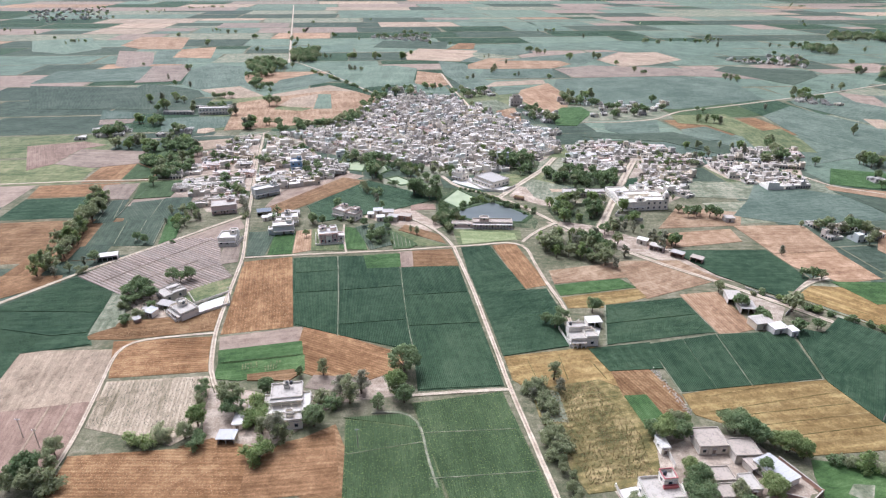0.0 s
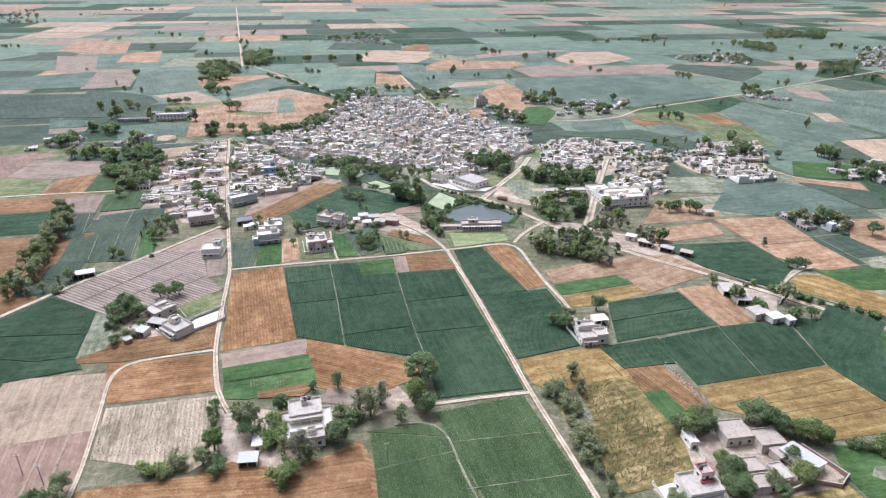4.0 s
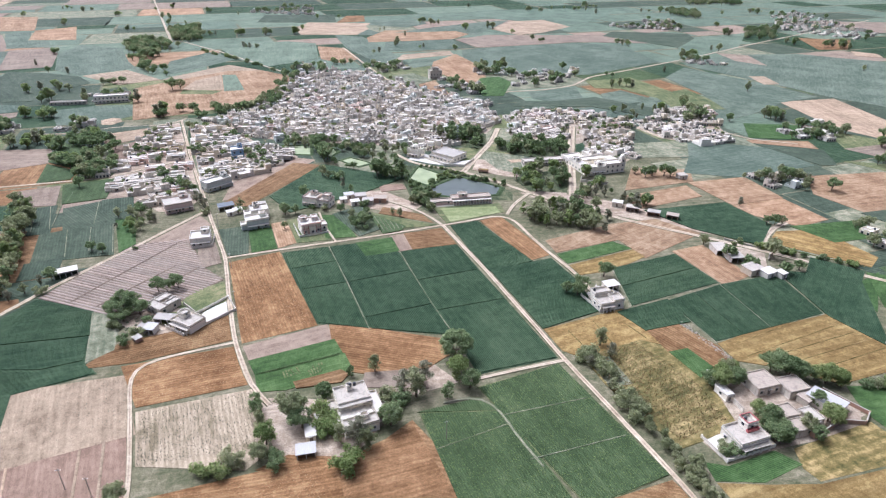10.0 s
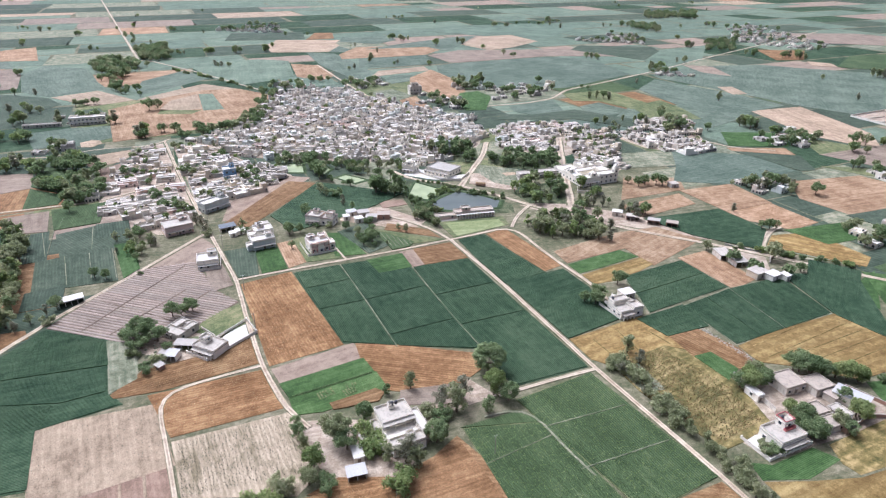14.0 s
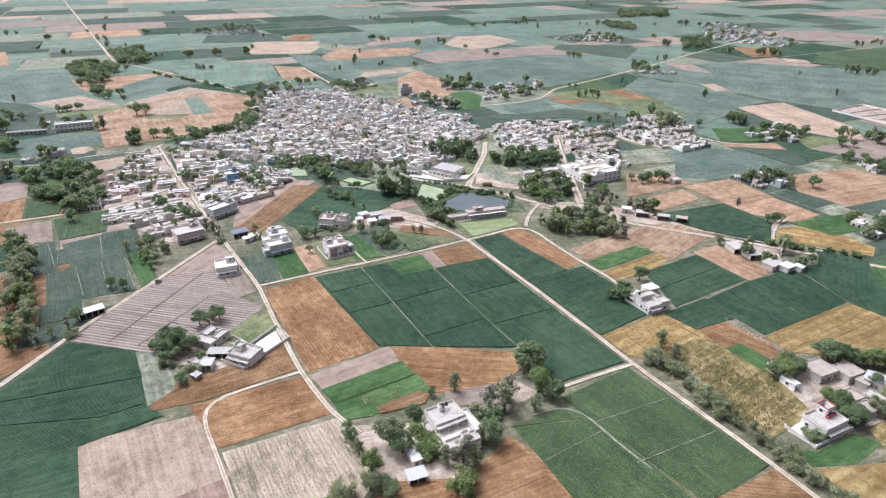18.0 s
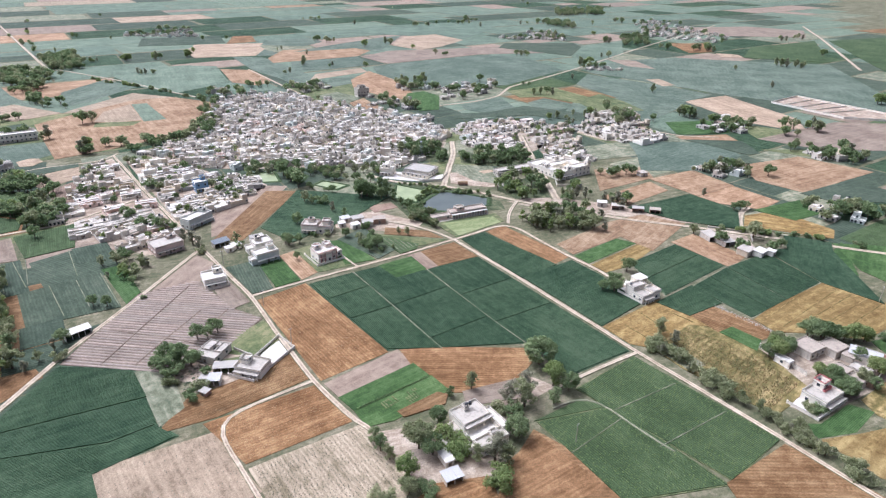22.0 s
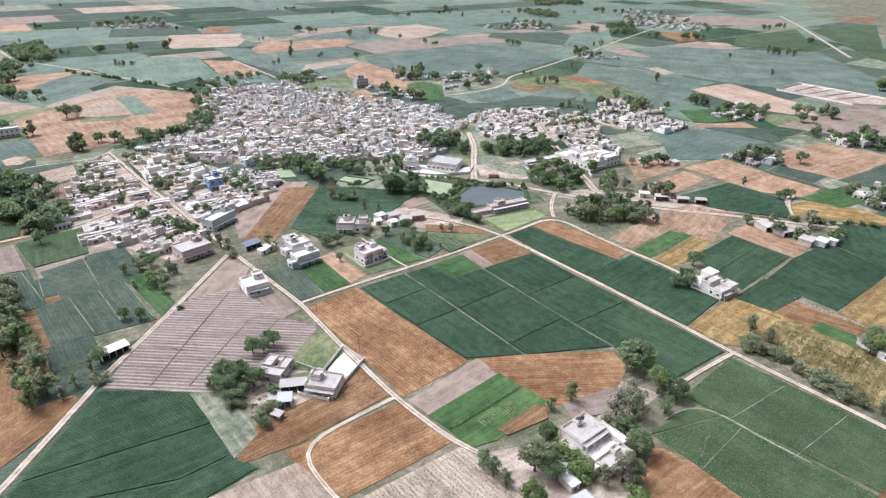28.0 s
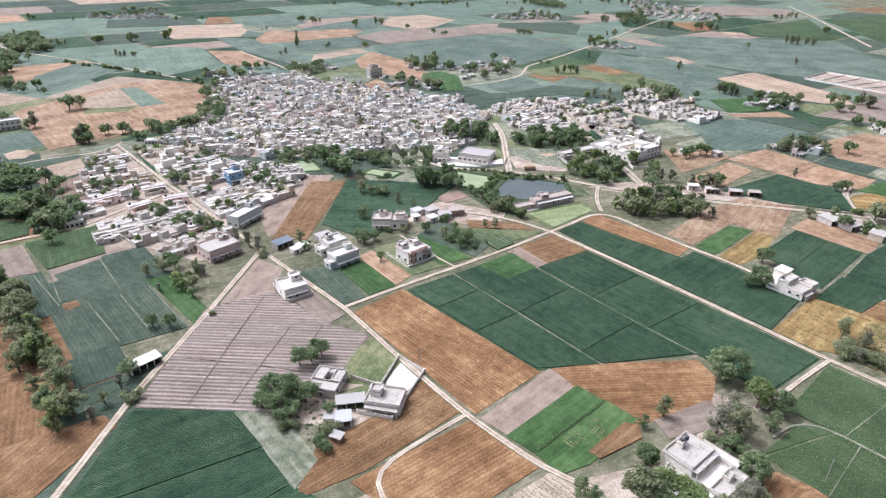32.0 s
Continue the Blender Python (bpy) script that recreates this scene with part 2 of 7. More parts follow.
def plain_mat(name, colour, rough=0.6, spec=0.4, metal=0.0, vary=0.12, scale=3.0):
    n = Nodes(name, rough, spec, metal)
    a = tuple(c * (1 - vary) for c in colour)
    b = tuple(min(1, c * (1 + vary)) for c in colour)
    return n.done(n.ramp(n.noise(scale, 4.0), [(0.35, a), (0.65, b)]), n.noise(scale * 4, 3.0), 0.1, 0.02)


GLASS = plain_mat("dark_window_glass", (0.035, 0.045, 0.05), 0.12, 0.5)
FRAME = plain_mat("painted_frame", (0.34, 0.30, 0.26), 0.6)
DOOR = plain_mat("painted_door", (0.16, 0.12, 0.09), 0.6)
BLACK_TANK = plain_mat("black_plastic", (0.03, 0.03, 0.032), 0.45)
BLUE = plain_mat("blue_paint", (0.20, 0.31, 0.43), 0.7, 0.2)
DULL_BLUE = plain_mat("faded_blue_sheet", (0.13, 0.14, 0.145), 0.8, 0.2)
RED = plain_mat("red_brown_paint", (0.36, 0.10, 0.09), 0.6)
TIN = plain_mat("weathered_tin", (0.36, 0.34, 0.31), 0.85, 0.2, 0.0)
RAIL = plain_mat("grey_steel", (0.30, 0.30, 0.31), 0.5, 0.5, 0.6)


def leaf_mat(name, dark, mid, light):
    n = Nodes(name, 0.75, 0.2)
    g = n.t.nodes.new("ShaderNodeNewGeometry")
    f = n.math("ADD", n.math("MULTIPLY", g.outputs["Random Per Island"], 0.6), n.math("MULTIPLY", n.random(), 0.4))
    col = n.ramp(f, [(0.1, dark), (0.5, mid), (0.9, light)])
    n.done(col)
    thin = n.t.nodes.new("ShaderNodeBsdfTranslucent")
    both = n.t.nodes.new("ShaderNodeMixShader")
    both.inputs[0].default_value = 0.58
    n.link(col, thin.inputs["Color"])
    n.link(n.b.outputs[0], both.inputs[1])
    n.link(thin.outputs[0], both.inputs[2])
    n.link(both.outputs[0], n.t.nodes["Material Output"].inputs["Surface"])
    return n.m


LEAVES = [
    leaf_mat("dark_leaf", (0.105, 0.146, 0.057), (0.178, 0.229, 0.096), (0.293, 0.332, 0.159)),
    leaf_mat("olive_leaf", (0.165, 0.185, 0.083), (0.271, 0.288, 0.14), (0.397, 0.388, 0.22)),
    leaf_mat("fresh_leaf", (0.124, 0.171, 0.051), (0.222, 0.271, 0.09), (0.346, 0.366, 0.156)),
    leaf_mat("dusty_leaf", (0.165, 0.165, 0.098), (0.258, 0.250, 0.158), (0.350, 0.330, 0.225)),
    leaf_mat("maize_blade", (0.042, 0.074, 0.036), (0.068, 0.108, 0.053), (0.108, 0.150, 0.078)),
    leaf_mat("straw_stalk", (0.190, 0.130, 0.060), (0.300, 0.215, 0.110), (0.420, 0.320, 0.185)),
    leaf_mat("olive_weed", (0.120, 0.122, 0.045), (0.190, 0.185, 0.075), (0.280, 0.255, 0.115)),
    leaf_mat("scrub_twig", (0.050, 0.045, 0.030), (0.085, 0.078, 0.05), (0.14, 0.13, 0.09)),
]
BARK = plain_mat("bark", (0.13, 0.095, 0.07), 0.95, 0.1, 0, 0.3, 6.0)
water_n = Nodes("pond_water", 0.32, 0.1)
WATER = water_n.done(water_n.ramp(water_n.noise(0.06, 4.0), [(0.35, (0.066, 0.074, 0.064)), (0.7, (0.092, 0.100, 0.084))]), water_n.noise(2.0, 3.0), 0.05, 0.02)
algae_n = Nodes("algae_water", 0.55, 0.4)
ALGAE = algae_n.done(algae_n.ramp(algae_n.noise(0.15, 5.0), [(0.3, (0.150, 0.172, 0.070)), (0.55, (0.205, 0.228, 0.100)), (0.8, (0.255, 0.275, 0.135))]))


# ---- mesh hand ----
class Geo:
    """Vertices, faces and material slots of one mesh in the making."""

    def __init__(self):
        self.v, self.f, self.s = [], [], []

    def box(self, x0, x1, y0, y1, z0, z1, slot=0):
        k = len(self.v)
        self.v += [(x0, y0, z0), (x1, y0, z0), (x1, y1, z0), (x0, y1, z0), (x0, y0, z1), (x1, y0, z1), (x1, y1, z1), (x0, y1, z1)]
        for q in ((3, 2, 1, 0), (4, 5, 6, 7), (0, 1, 5, 4), (1, 2, 6, 5), (2, 3, 7, 6), (3, 0, 4, 7)):
            self.f.append(tuple(k + i for i in q))
            self.s.append(slot)
        return self

    def prism(self, poly, z0, z1, slot=0):
        area = sum(a[0] * b[1] - b[0] * a[1] for a, b in zip(poly, poly[1:] + poly[:1]))
        poly = poly if area > 0 else poly[::-1]
        k, n = len(self.v), len(poly)
        self.v += [(x, y, z0) for x, y in poly] + [(x, y, z1) for x, y in poly]
        self.f += [tuple(k + n + i for i in range(n))] + [(k + i, k + (i + 1) % n, k + n + (i + 1) % n, k + n + i) for i in range(n)]
        self.s += [slot] * (n + 1)
        return self

    def ring(self, x0, x1, y0, y1, z0, z1, w=0.2, slot=0):
        """One closed upstand round a rectangle."""
        k = len(self.v)
        for z in (z0, z1):
            for o in (0, w):
                self.v += [(x0 + o, y0 + o, z), (x1 - o, y0 + o, z), (x1 - o, y1 - o, z), (x0 + o, y1 - o, z)]
        for i in range(4):
            n = (i + 1) % 4
            for q in ((i, n, 8 + n, 8 + i), (4 + n, 4 + i, 12 + i, 12 + n), (8 + i, 8 + n, 12 + n, 12 + i), (n, i, 4 + i, 4 + n)):
                self.f.append(tuple(k + p for p in q))
                self.s.append(slot)
        return self

    def cone(self, x, y, r0, r1, z0, z1, n=10, slot=0, lean=(0, 0)):
        k = len(self.v)
        for r, z, o in ((r0, z0, (0, 0)), (r1, z1, lean)):
            self.v += [(x + o[0] + r * math.cos(2 * math.pi * i / n), y + o[1] + r * math.sin(2 * math.pi * i / n), z) for i in range(n)]
        self.f += [(k + i, k + (i + 1) % n, k + n + (i + 1) % n, k + n + i) for i in range(n)]
        self.f += [tuple(k + n + i for i in range(n)), tuple(k + n - 1 - i for i in range(n))]
        self.s += [slot] * (n + 2)
        return self

    def dome(self, x, y, z, r, h, n=12, slot=0, steps=5):
        for i in range(steps):
            a, b = i / steps * math.pi / 2, (i + 1) / steps * math.pi / 2
            self.cone(x, y, r * math.cos(a), max(0.02, r * math.cos(b)), z + h * math.sin(a), z + h * math.sin(b), n, slot)
        return self

    def add(self, other, m):
        k = len(self.v)
        self.v += [tuple(m @ Vector(p)) for p in other.v]
        self.f += [tuple(k + i for i in q) for q in other.f]
        self.s += other.s
        return self

    def room(self, x0, x1, y0, y1, z0, z1, rim, slot=0, w=0.16):
        """The walls of a flat-roofed room, standing up past its roof as a parapet."""
        k, t = len(self.v), z1 + rim
        for z, o in ((z0, 0), (t, 0), (t, w), (z1 - 0.1, w)):
            self.v += [(x0 + o, y0 + o, z), (x1 - o, y0 + o, z), (x1 - o, y1 - o, z), (x0 + o, y1 - o, z)]
        for ring in range(3):
            for i in range(4):
                n = (i + 1) % 4
                self.f.append(tuple(k + 4 * ring + q for q in (i, n, n + 4, i + 4)))
                self.s.append(slot)
        return self

    def weld(self):
        """Join the corners that lie on one another."""
        seen, to, v = {}, [], []
        for p in self.v:
            key = tuple(round(q, 3) for q in p)
            if key not in seen:
                seen[key] = len(v)
                v.append(p)
            to.append(seen[key])
        self.v, self.f = v, [tuple(to[i] for i in q) for q in self.f]
        return self

    def mesh(self, name, mats):
        me = bpy.data.meshes.new(name)
        me.from_pydata(self.v, [], self.f)
        for mt in mats if isinstance(mats, (list, tuple)) else [mats]:
            me.materials.append(mt)
        me.polygons.foreach_set("material_index", self.s)
        me.update()
        return me


def part(name, geo, mats, parent, label=""):
    ob = new(name, geo.mesh(name, mats) if isinstance(geo, Geo) else geo)
    ob.parent = parent
    return tagged(ob, label) if label else ob


def inside(p, poly):
    odd = False
    for (ax, ay), (bx, by) in zip(poly, poly[1:] + poly[:1]):
        if (ay > p[1]) != (by > p[1]) and p[0] < (bx - ax) * (p[1] - ay) / (by - ay) + ax:
            odd = not odd
    return odd


def gap(p, line):
    """The distance from p to a line of points."""
    best = 1e9
    for (ax, ay), (bx, by) in zip(line, line[1:]):
        dx, dy = bx - ax, by - ay
        t = max(0.0, min(1.0, ((p[0] - ax) * dx + (p[1] - ay) * dy) / (dx * dx + dy * dy + 1e-9)))
        best = min(best, math.hypot(p[0] - ax - t * dx, p[1] - ay - t * dy))
    return best


# ---- ground ----
ground_geo = Geo()
ground_geo.prism([(4900 * math.cos(i * math.pi / 32), 600 + 4900 * math.sin(i * math.pi / 32)) for i in range(64)], -2.0, 0.0)
tagged(new("ground", ground_geo.mesh("ground", EARTH)), "flat farmland of dry earth and sparse grass", "ground", kind="structure")

FIELD_LABEL = {
    "maize": "dense dark green maize standing in drilled rows", "cane": "mid-green fodder crop with pale irrigation ridges",
    "young_crop": "bright green young crop in fine rows", "vegetable": "grey-green vegetable plot with narrow beds",
    "pale_crop": "far crop in fine rows, greyed pale for haze", "grass": "patch of rough green grass", "fallow": "fallow plot of pale weeds and dust", "stubble": "orange-brown harvested wheat stubble",
    "pale_stubble": "pale tan wheat stubble in long harvested strips", "green_cereal": "distant green crop in rows, lightened for haze",
    "golden_stubble": "golden straw stubble with harvester lines", "straw_weeds": "patchy straw stubble grown over with olive weeds", "ploughed": "red-brown ploughed earth in long furrows",
    "lawn": "dry pale green lawn before the school", "scrub": "rough dark green scrub and weeds", "bare_soil": "smooth bare grey-brown soil plot", "dry_soil": "pale dry soil field with faint furrows",
    "cotton": "pale soil field with dark scrubby rows", "plastic_rows": "pale mulched beds in close straight rows",
    "plastic_plot": "harrowed brown plot with pale lines",
}
HEIGHT = {"maize": 0.3, "cane": 0.25, "young_crop": 0.15, "vegetable": 0.15}
field_count = [0]
ROADS = []


def field(kind, corners, rows=None, low=None, grow=2.2):
    """One field: a bed of soil or crop with sloping sides, its rows along its longest edge unless told."""
    field_count[0] += 1
    if low is None and grow:                                 # reach the neighbour's edge, but leave the roads clear
        mx, my = sum(p[0] for p in corners) / len(corners), sum(p[1] for p in corners) / len(corners)
        grown_corners = []
        for x, y in corners:
            d = math.hypot(x - mx, y - my)
            q = (x + (x - mx) / d * grow, y + (y - my) / d * grow)
            clear = all(gap(q, line) > w / 2 + 0.4 for line, w in ROADS)
            half = ((x + q[0]) / 2, (y + q[1]) / 2)
            near = all(gap(half, line) > w / 2 + 0.3 for line, w in ROADS)
            grown_corners.append(q if clear else half if near else (x, y))
        corners = grown_corners
    edges = sorted(zip(corners, corners[1:] + corners[:1]), key=lambda e: -math.dist(*e))
    (ax, ay), (bx, by) = edges[0]
    angle = math.atan2(by - ay, bx - ax) if rows is None else radians(rows)
    cx, cy = sum(p[0] for p in corners) / len(corners), sum(p[1] for p in corners) / len(corners)
    m = Matrix.Translation((cx, cy, 0)) @ Matrix.Rotation(angle, 4, "Z")
    back = m.inverted()
    local = [tuple((back @ Vector((x, y, 0)))[:2]) for x, y in corners]
    top = low or HEIGHT.get(kind, 0.08) + 0.06 + 0.0008 * field_count[0]
    ob = new("field", Geo().prism(local, -0.05, top).mesh("field", CROPS[kind]))
    ob.matrix_basis = m
    return tagged(ob, FIELD_LABEL[kind], "field", "fields", "structure")


def plots(kind, quad, across, down, gap=0.0045, rows=None):
    """A field cut by bunds into plots, from its four corners in turn."""
    a, b, c, d = (Vector(p) for p in quad)

    def at(s, t):
        return tuple(round(q, 2) for q in (a.lerp(b, s)).lerp(d.lerp(c, s), t))

    field("fallow" if kind == "maize" else "grass", [tuple(p) for p in quad], rows, grow=0.8)    # the bunds between
    for i in range(across):
        for j in range(down):
            s0, s1, t0, t1 = i / across + gap * (i > 0), (i + 1) / across - gap * (i < across - 1), j / down + gap * (j > 0), (j + 1) / down - gap * (j < down - 1)
            field(kind, [at(s0, t0), at(s1, t0), at(s1, t1), at(s0, t1)], rows, grow=0)


def road(name, label, width, line, mat=None, lift=0.34):
    """A dirt road along a line of points, with a slight crown and ragged verges."""
    rnd = random.Random(name)
    pts = []
    for (ax, ay), (bx, by) in zip(line, line[1:]):
        n = max(1, int(math.dist((ax, ay), (bx, by)) / 5))
        pts += [(ax + (bx - ax) * i / n, ay + (by - ay) * i / n) for i in range(n)]
    pts.append(line[-1])
    for _ in range(3):
        pts = [pts[0]] + [tuple((a[i] + 2 * b[i] + c[i]) / 4 for i in (0, 1)) for a, b, c in zip(pts, pts[1:], pts[2:])] + [pts[-1]]
    g = Geo()
    for i, p in enumerate(pts):
        a, b = pts[max(0, i - 1)], pts[min(len(pts) - 1, i + 1)]
        d = Vector((b[0] - a[0], b[1] - a[1])).normalized()
        n = Vector((-d.y, d.x))
        for s, z in ((-1.45, -0.3), (-1.0, -0.02), (-0.3, 0.0), (0.3, 0.04), (1.0, -0.02), (1.45, -0.3)):
            o = n * (s * width * 0.42 * (1 + (rnd.uniform(-0.1, 0.1) if abs(s) >= 1 else rnd.uniform(-0.3, 0.3))))
            g.v.append((p[0] + o.x, p[1] + o.y, lift + z))
        if i:
            k = 6 * i
            for j in range(5):
                g.f.append((k + j, k + j - 6, k + j - 5, k + j + 1))
                g.s.append((1, 0, 2, 0, 1)[j])
    ROADS.append((line, width))
    return tagged(new(name, g.mesh(name, [mat, mat, mat] if mat else [ROAD, EARTH, YARD])), label, "road", kind="structure")


# ---- roads and fields ----
road("village_road", "pale dusty dirt village road between fields", 2.3, [(-188.3, 590.8), (-165.6, 490.5), (-145.5, 409.6), (-132.6, 358.1), (-120.2, 311.4), (-114.2, 270.2), (-108.0, 233.7), (-101.9, 212.2), (-97.7, 198.8), (-92, 192)])
road("cross_road", "pale dusty dirt cross road between fields", 2.0, [(-120.2, 311.4), (-92.5, 316.1), (-64.0, 320.2), (-35.0, 324.3), (-1.2, 331.1), (19.1, 334.9), (36.3, 340.1), (41.8, 334.8), (44.1, 310.6), (48.1, 285.4), (53.6, 261.8), (54.0, 244.8)])
road("farm_road", "pale dusty dirt farm road between fields", 2.2, [(-1.2, 331.1), (9.8, 274.4), (17.9, 224.4), (22.1, 197.2), (27.7, 169.1), (33.3, 140.4), (37.7, 114.4), (46.8, 65.0)])
road("field_track", "pale dusty dirt field track between fields", 1.8, [(22.4, 197.2), (-0.9, 194.7), (-21.6, 191.3)])
road("diagonal_road", "pale dusty dirt diagonal road between fields", 2.6, [(-137.3, 378.6), (-171.2, 330.9), (-199.2, 293.2), (-223.0, 254.8), (-299.0, 143.0)])
road("branch_road", "pale dusty dirt branch road between fields", 1.7, [(-108.0, 233.7), (-127.1, 229.8), (-141.9, 226.2), (-145.8, 222.5), (-143.5, 210.8), (-140.7, 200.0), (-135.9, 178.9), (-132.1, 161.3), (-130.5, 143)])
road("canal_road", "pale dusty dirt canal road between fields", 3.4, [(-11.5, 463.9), (-0.7, 440.1), (30.5, 417.0), (50.5, 392.3), (68.5, 364.2), (75.0, 356.8), (91.8, 336.1), (111.0, 315.5), (135.5, 294.0), (161.9, 268.6), (183.4, 246.1), (200.2, 229.7), (312, 117)])
road("hall_lane", "pale dusty dirt hall lane between fields", 5.0, [(29.7, 414.8), (46.8, 444.7), (69.5, 482.9), (84.6, 518.4)])
road("temple_street", "pale dusty dirt temple street between fields", 6.0, [(91.0, 362.0), (104.0, 394.5), (123.0, 444.7), (134.0, 472.0), (151.6, 514.2)])
road("bridge_lane", "pale dusty dirt bridge lane between fields", 4.0, [(164.3, 271.1), (174.4, 283.2), (191.3, 296.3), (199.9, 298.5)])
road("school_lane", "pale dusty dirt school lane between fields", 2.6, [(65.4, 371.0), (54.6, 360.6), (45.4, 349.4), (40, 339)])
road("east_road", "pale dusty dirt east road between fields", 3.5, [(132.3, 651.8), (174.5, 653.9), (214.6, 669.0), (252.1, 710.1), (323.3, 744.7), (393.7, 781.9), (440.5, 806.0), (607.3, 904.9), (1040, 1144)])
road("hamlet_road", "pale dusty dirt hamlet road between fields", 2.5, [(244.3, 508.5), (271.4, 486.3), (278.5, 465.1), (284.5, 451.9), (315.1, 434.3)])
road("west_lane", "pale dusty dirt west lane between fields", 2.5, [(-172.4, 474.7), (-213.8, 447.1), (-282.3, 440.2), (-340.5, 429.8), (-546, 390)])
road("far_road", "pale dusty dirt far road between fields", 4.0, [(-279.4, 1052.0), (-389.8, 1513.8), (-637.2, 2550.6)])
road("orchard_road", "pale dusty dirt orchard road between fields", 3.0, [(-297.2, 1077.0), (-262.7, 1053.2), (-196.2, 952.9), (-108.5, 801.1)])
road("north_road", "pale dusty dirt north road between fields", 3.0, [(-25.6, 963.7), (-1.0, 807.3), (13.8, 728.1)])
road("far_east_road", "pale dusty dirt far east road between fields", 5.0, [(1213.8, 1052.3), (1053.4, 885.9), (777.3, 616.4)])
road("west_road", "pale dusty dirt west road between fields", 2.5, [(-298.1, 565.8), (-266.9, 562.7), (-241.6, 577.3), (-195.2, 578.4), (-189.5, 590.3), (-185.4, 596.1)])
road("pond_lane", "pale dusty dirt pond lane between fields", 2.2, [(-0.5, 328.0), (-2.8, 336.4), (-8.8, 350.1), (-20.5, 365.6), (-30.0, 374.8)])
road("villa_path", "pale dusty dirt villa path between fields", 1.4, [(-71.4, 362.3), (-70.2, 351.7), (-67.3, 337.0), (-64.0, 323.0), (-62.8, 319.7)])
road("bund", "narrow pale earth bund between vegetable beds", 0.4, [(-211.6, 362.9), (-201.9, 327.1)], CROPS["fallow"], 0.45)
road("bund", "narrow pale earth bund between vegetable beds", 0.4, [(-199.6, 364.2), (-191.7, 332.1)], CROPS["fallow"], 0.45)
road("bund", "narrow pale earth bund between vegetable beds", 0.4, [(-188.5, 366.9), (-179.1, 328.5)], CROPS["fallow"], 0.45)
road("bund", "narrow pale earth bund between vegetable beds", 0.4, [(-206.1, 404.2), (-199.2, 368.2)], CROPS["fallow"], 0.45)
road("bund", "narrow pale earth bund between vegetable beds", 0.4, [(-226.7, 401.8), (-221.5, 368.2)], CROPS["fallow"], 0.45)
road("bund", "narrow pale earth bund between vegetable beds", 0.4, [(-239.6, 397.8), (-230.7, 362.4)], CROPS["fallow"], 0.45)
road("bund", "narrow pale earth bund between vegetable beds", 0.4, [(-232.6, 400.3), (-221.6, 364.8)], CROPS["fallow"], 0.45)
road("bund", "narrow pale earth bund between vegetable beds", 0.4, [(-227.0, 422.9), (-225.0, 405.0)], CROPS["fallow"], 0.45)
road("bund", "narrow pale earth bund between vegetable beds", 0.5, [(-146.9, 334.7), (-168.7, 303.2), (-184.4, 279.6)], CROPS["bare_soil"], 0.52)
road("bund", "narrow pale earth bund between vegetable beds", 0.5, [(-143.6, 307.5), (-159.3, 289.2), (-172.1, 273.0)], CROPS["bare_soil"], 0.52)
road("bund", "narrow pale earth bund between vegetable beds", 0.5, [(-132.2, 303.2), (-145.0, 287.4)], CROPS["bare_soil"], 0.52)
road("bund", "narrow pale earth bund between vegetable beds", 0.5, [(-183.1, 306.1), (-164.8, 293.6), (-147.7, 278.9)], CROPS["bare_soil"], 0.52)
road("footpath", "narrow pale earth path between crop plots", 0.9, [(-30.7, 181.5), (-15.7, 183.2), (-11.9, 177.9), (-9.7, 162.0), (-4.9, 145.9)], CROPS["fallow"], 0.5)
road("footpath", "narrow pale earth path between crop plots", 0.45, [(-11.8, 171.2), (22.2, 174.4)], CROPS["fallow"], 0.5)
road("footpath", "narrow pale earth path between crop plots", 0.45, [(-8.1, 149.8), (27.2, 154.1)], CROPS["fallow"], 0.5)
road("footpath", "narrow pale earth path between crop plots", 0.4, [(-37.3, 159.7), (-10.6, 166.8)], CROPS["fallow"], 0.5)
field("stubble", [(-118.0, 306.4), (-93.0, 311.6), (-75.5, 242.0), (-104.8, 234.7)])

def crop_block(kind, outline, cells, rows):
    """One stand of a tall crop: a low bed, and on it the plots with narrow furrows between them."""
    field(kind, outline, rows, grow=0, low=0.1)
    for cell in cells:
        mx, my = sum(p[0] for p in cell) / len(cell), sum(p[1] for p in cell) / len(cell)
        field(kind, [(x + (mx - x) / math.dist((x, y), (mx, my)) * 0.55, y + (my - y) / math.dist((x, y), (mx, my)) * 0.55) for x, y in cell], rows, grow=0)


MAIZE_CELLS = [
    [(-91.0, 312.3), (-67.4, 315.4), (-63.6, 297.9), (-86.4, 293.4)], [(-86.4, 293.4), (-63.6, 297.9), (-59.8, 275.0), (-81.6, 271.7)], [(-81.6, 271.7), (-59.8, 275.0), (-52.7, 233.5), (-74.4, 242.0)],
    [(-66.6, 315.4), (-52.6, 316.8), (-48.8, 301.0), (-30.4, 302.4), (-27.4, 281.3), (-59.2, 275.0)], [(-59.2, 275.0), (-27.4, 281.3), (-22.3, 248.1), (-53.8, 242.4)], [(-53.8, 242.4), (-22.3, 248.1), (-17.8, 222.6), (-52.2, 233.4)],
    [(-29.8, 302.5), (1.2, 305.7), (6.6, 276.0), (-26.2, 270.7)], [(-26.2, 270.7), (6.6, 276.0), (12.0, 246.6), (-21.8, 242.3)], [(-21.8, 242.3), (12.0, 246.6), (19.7, 199.4), (-14.1, 195.4), (-17.4, 221.0)],
]
crop_block("maize", [(-91.7, 312.0), (-52.1, 316.8), (-30.2, 303.0), (1.6, 306.0), (20.0, 199.2), (-14.3, 195.0), (-17.6, 222.0), (-75.2, 241.6)], MAIZE_CELLS, -79)
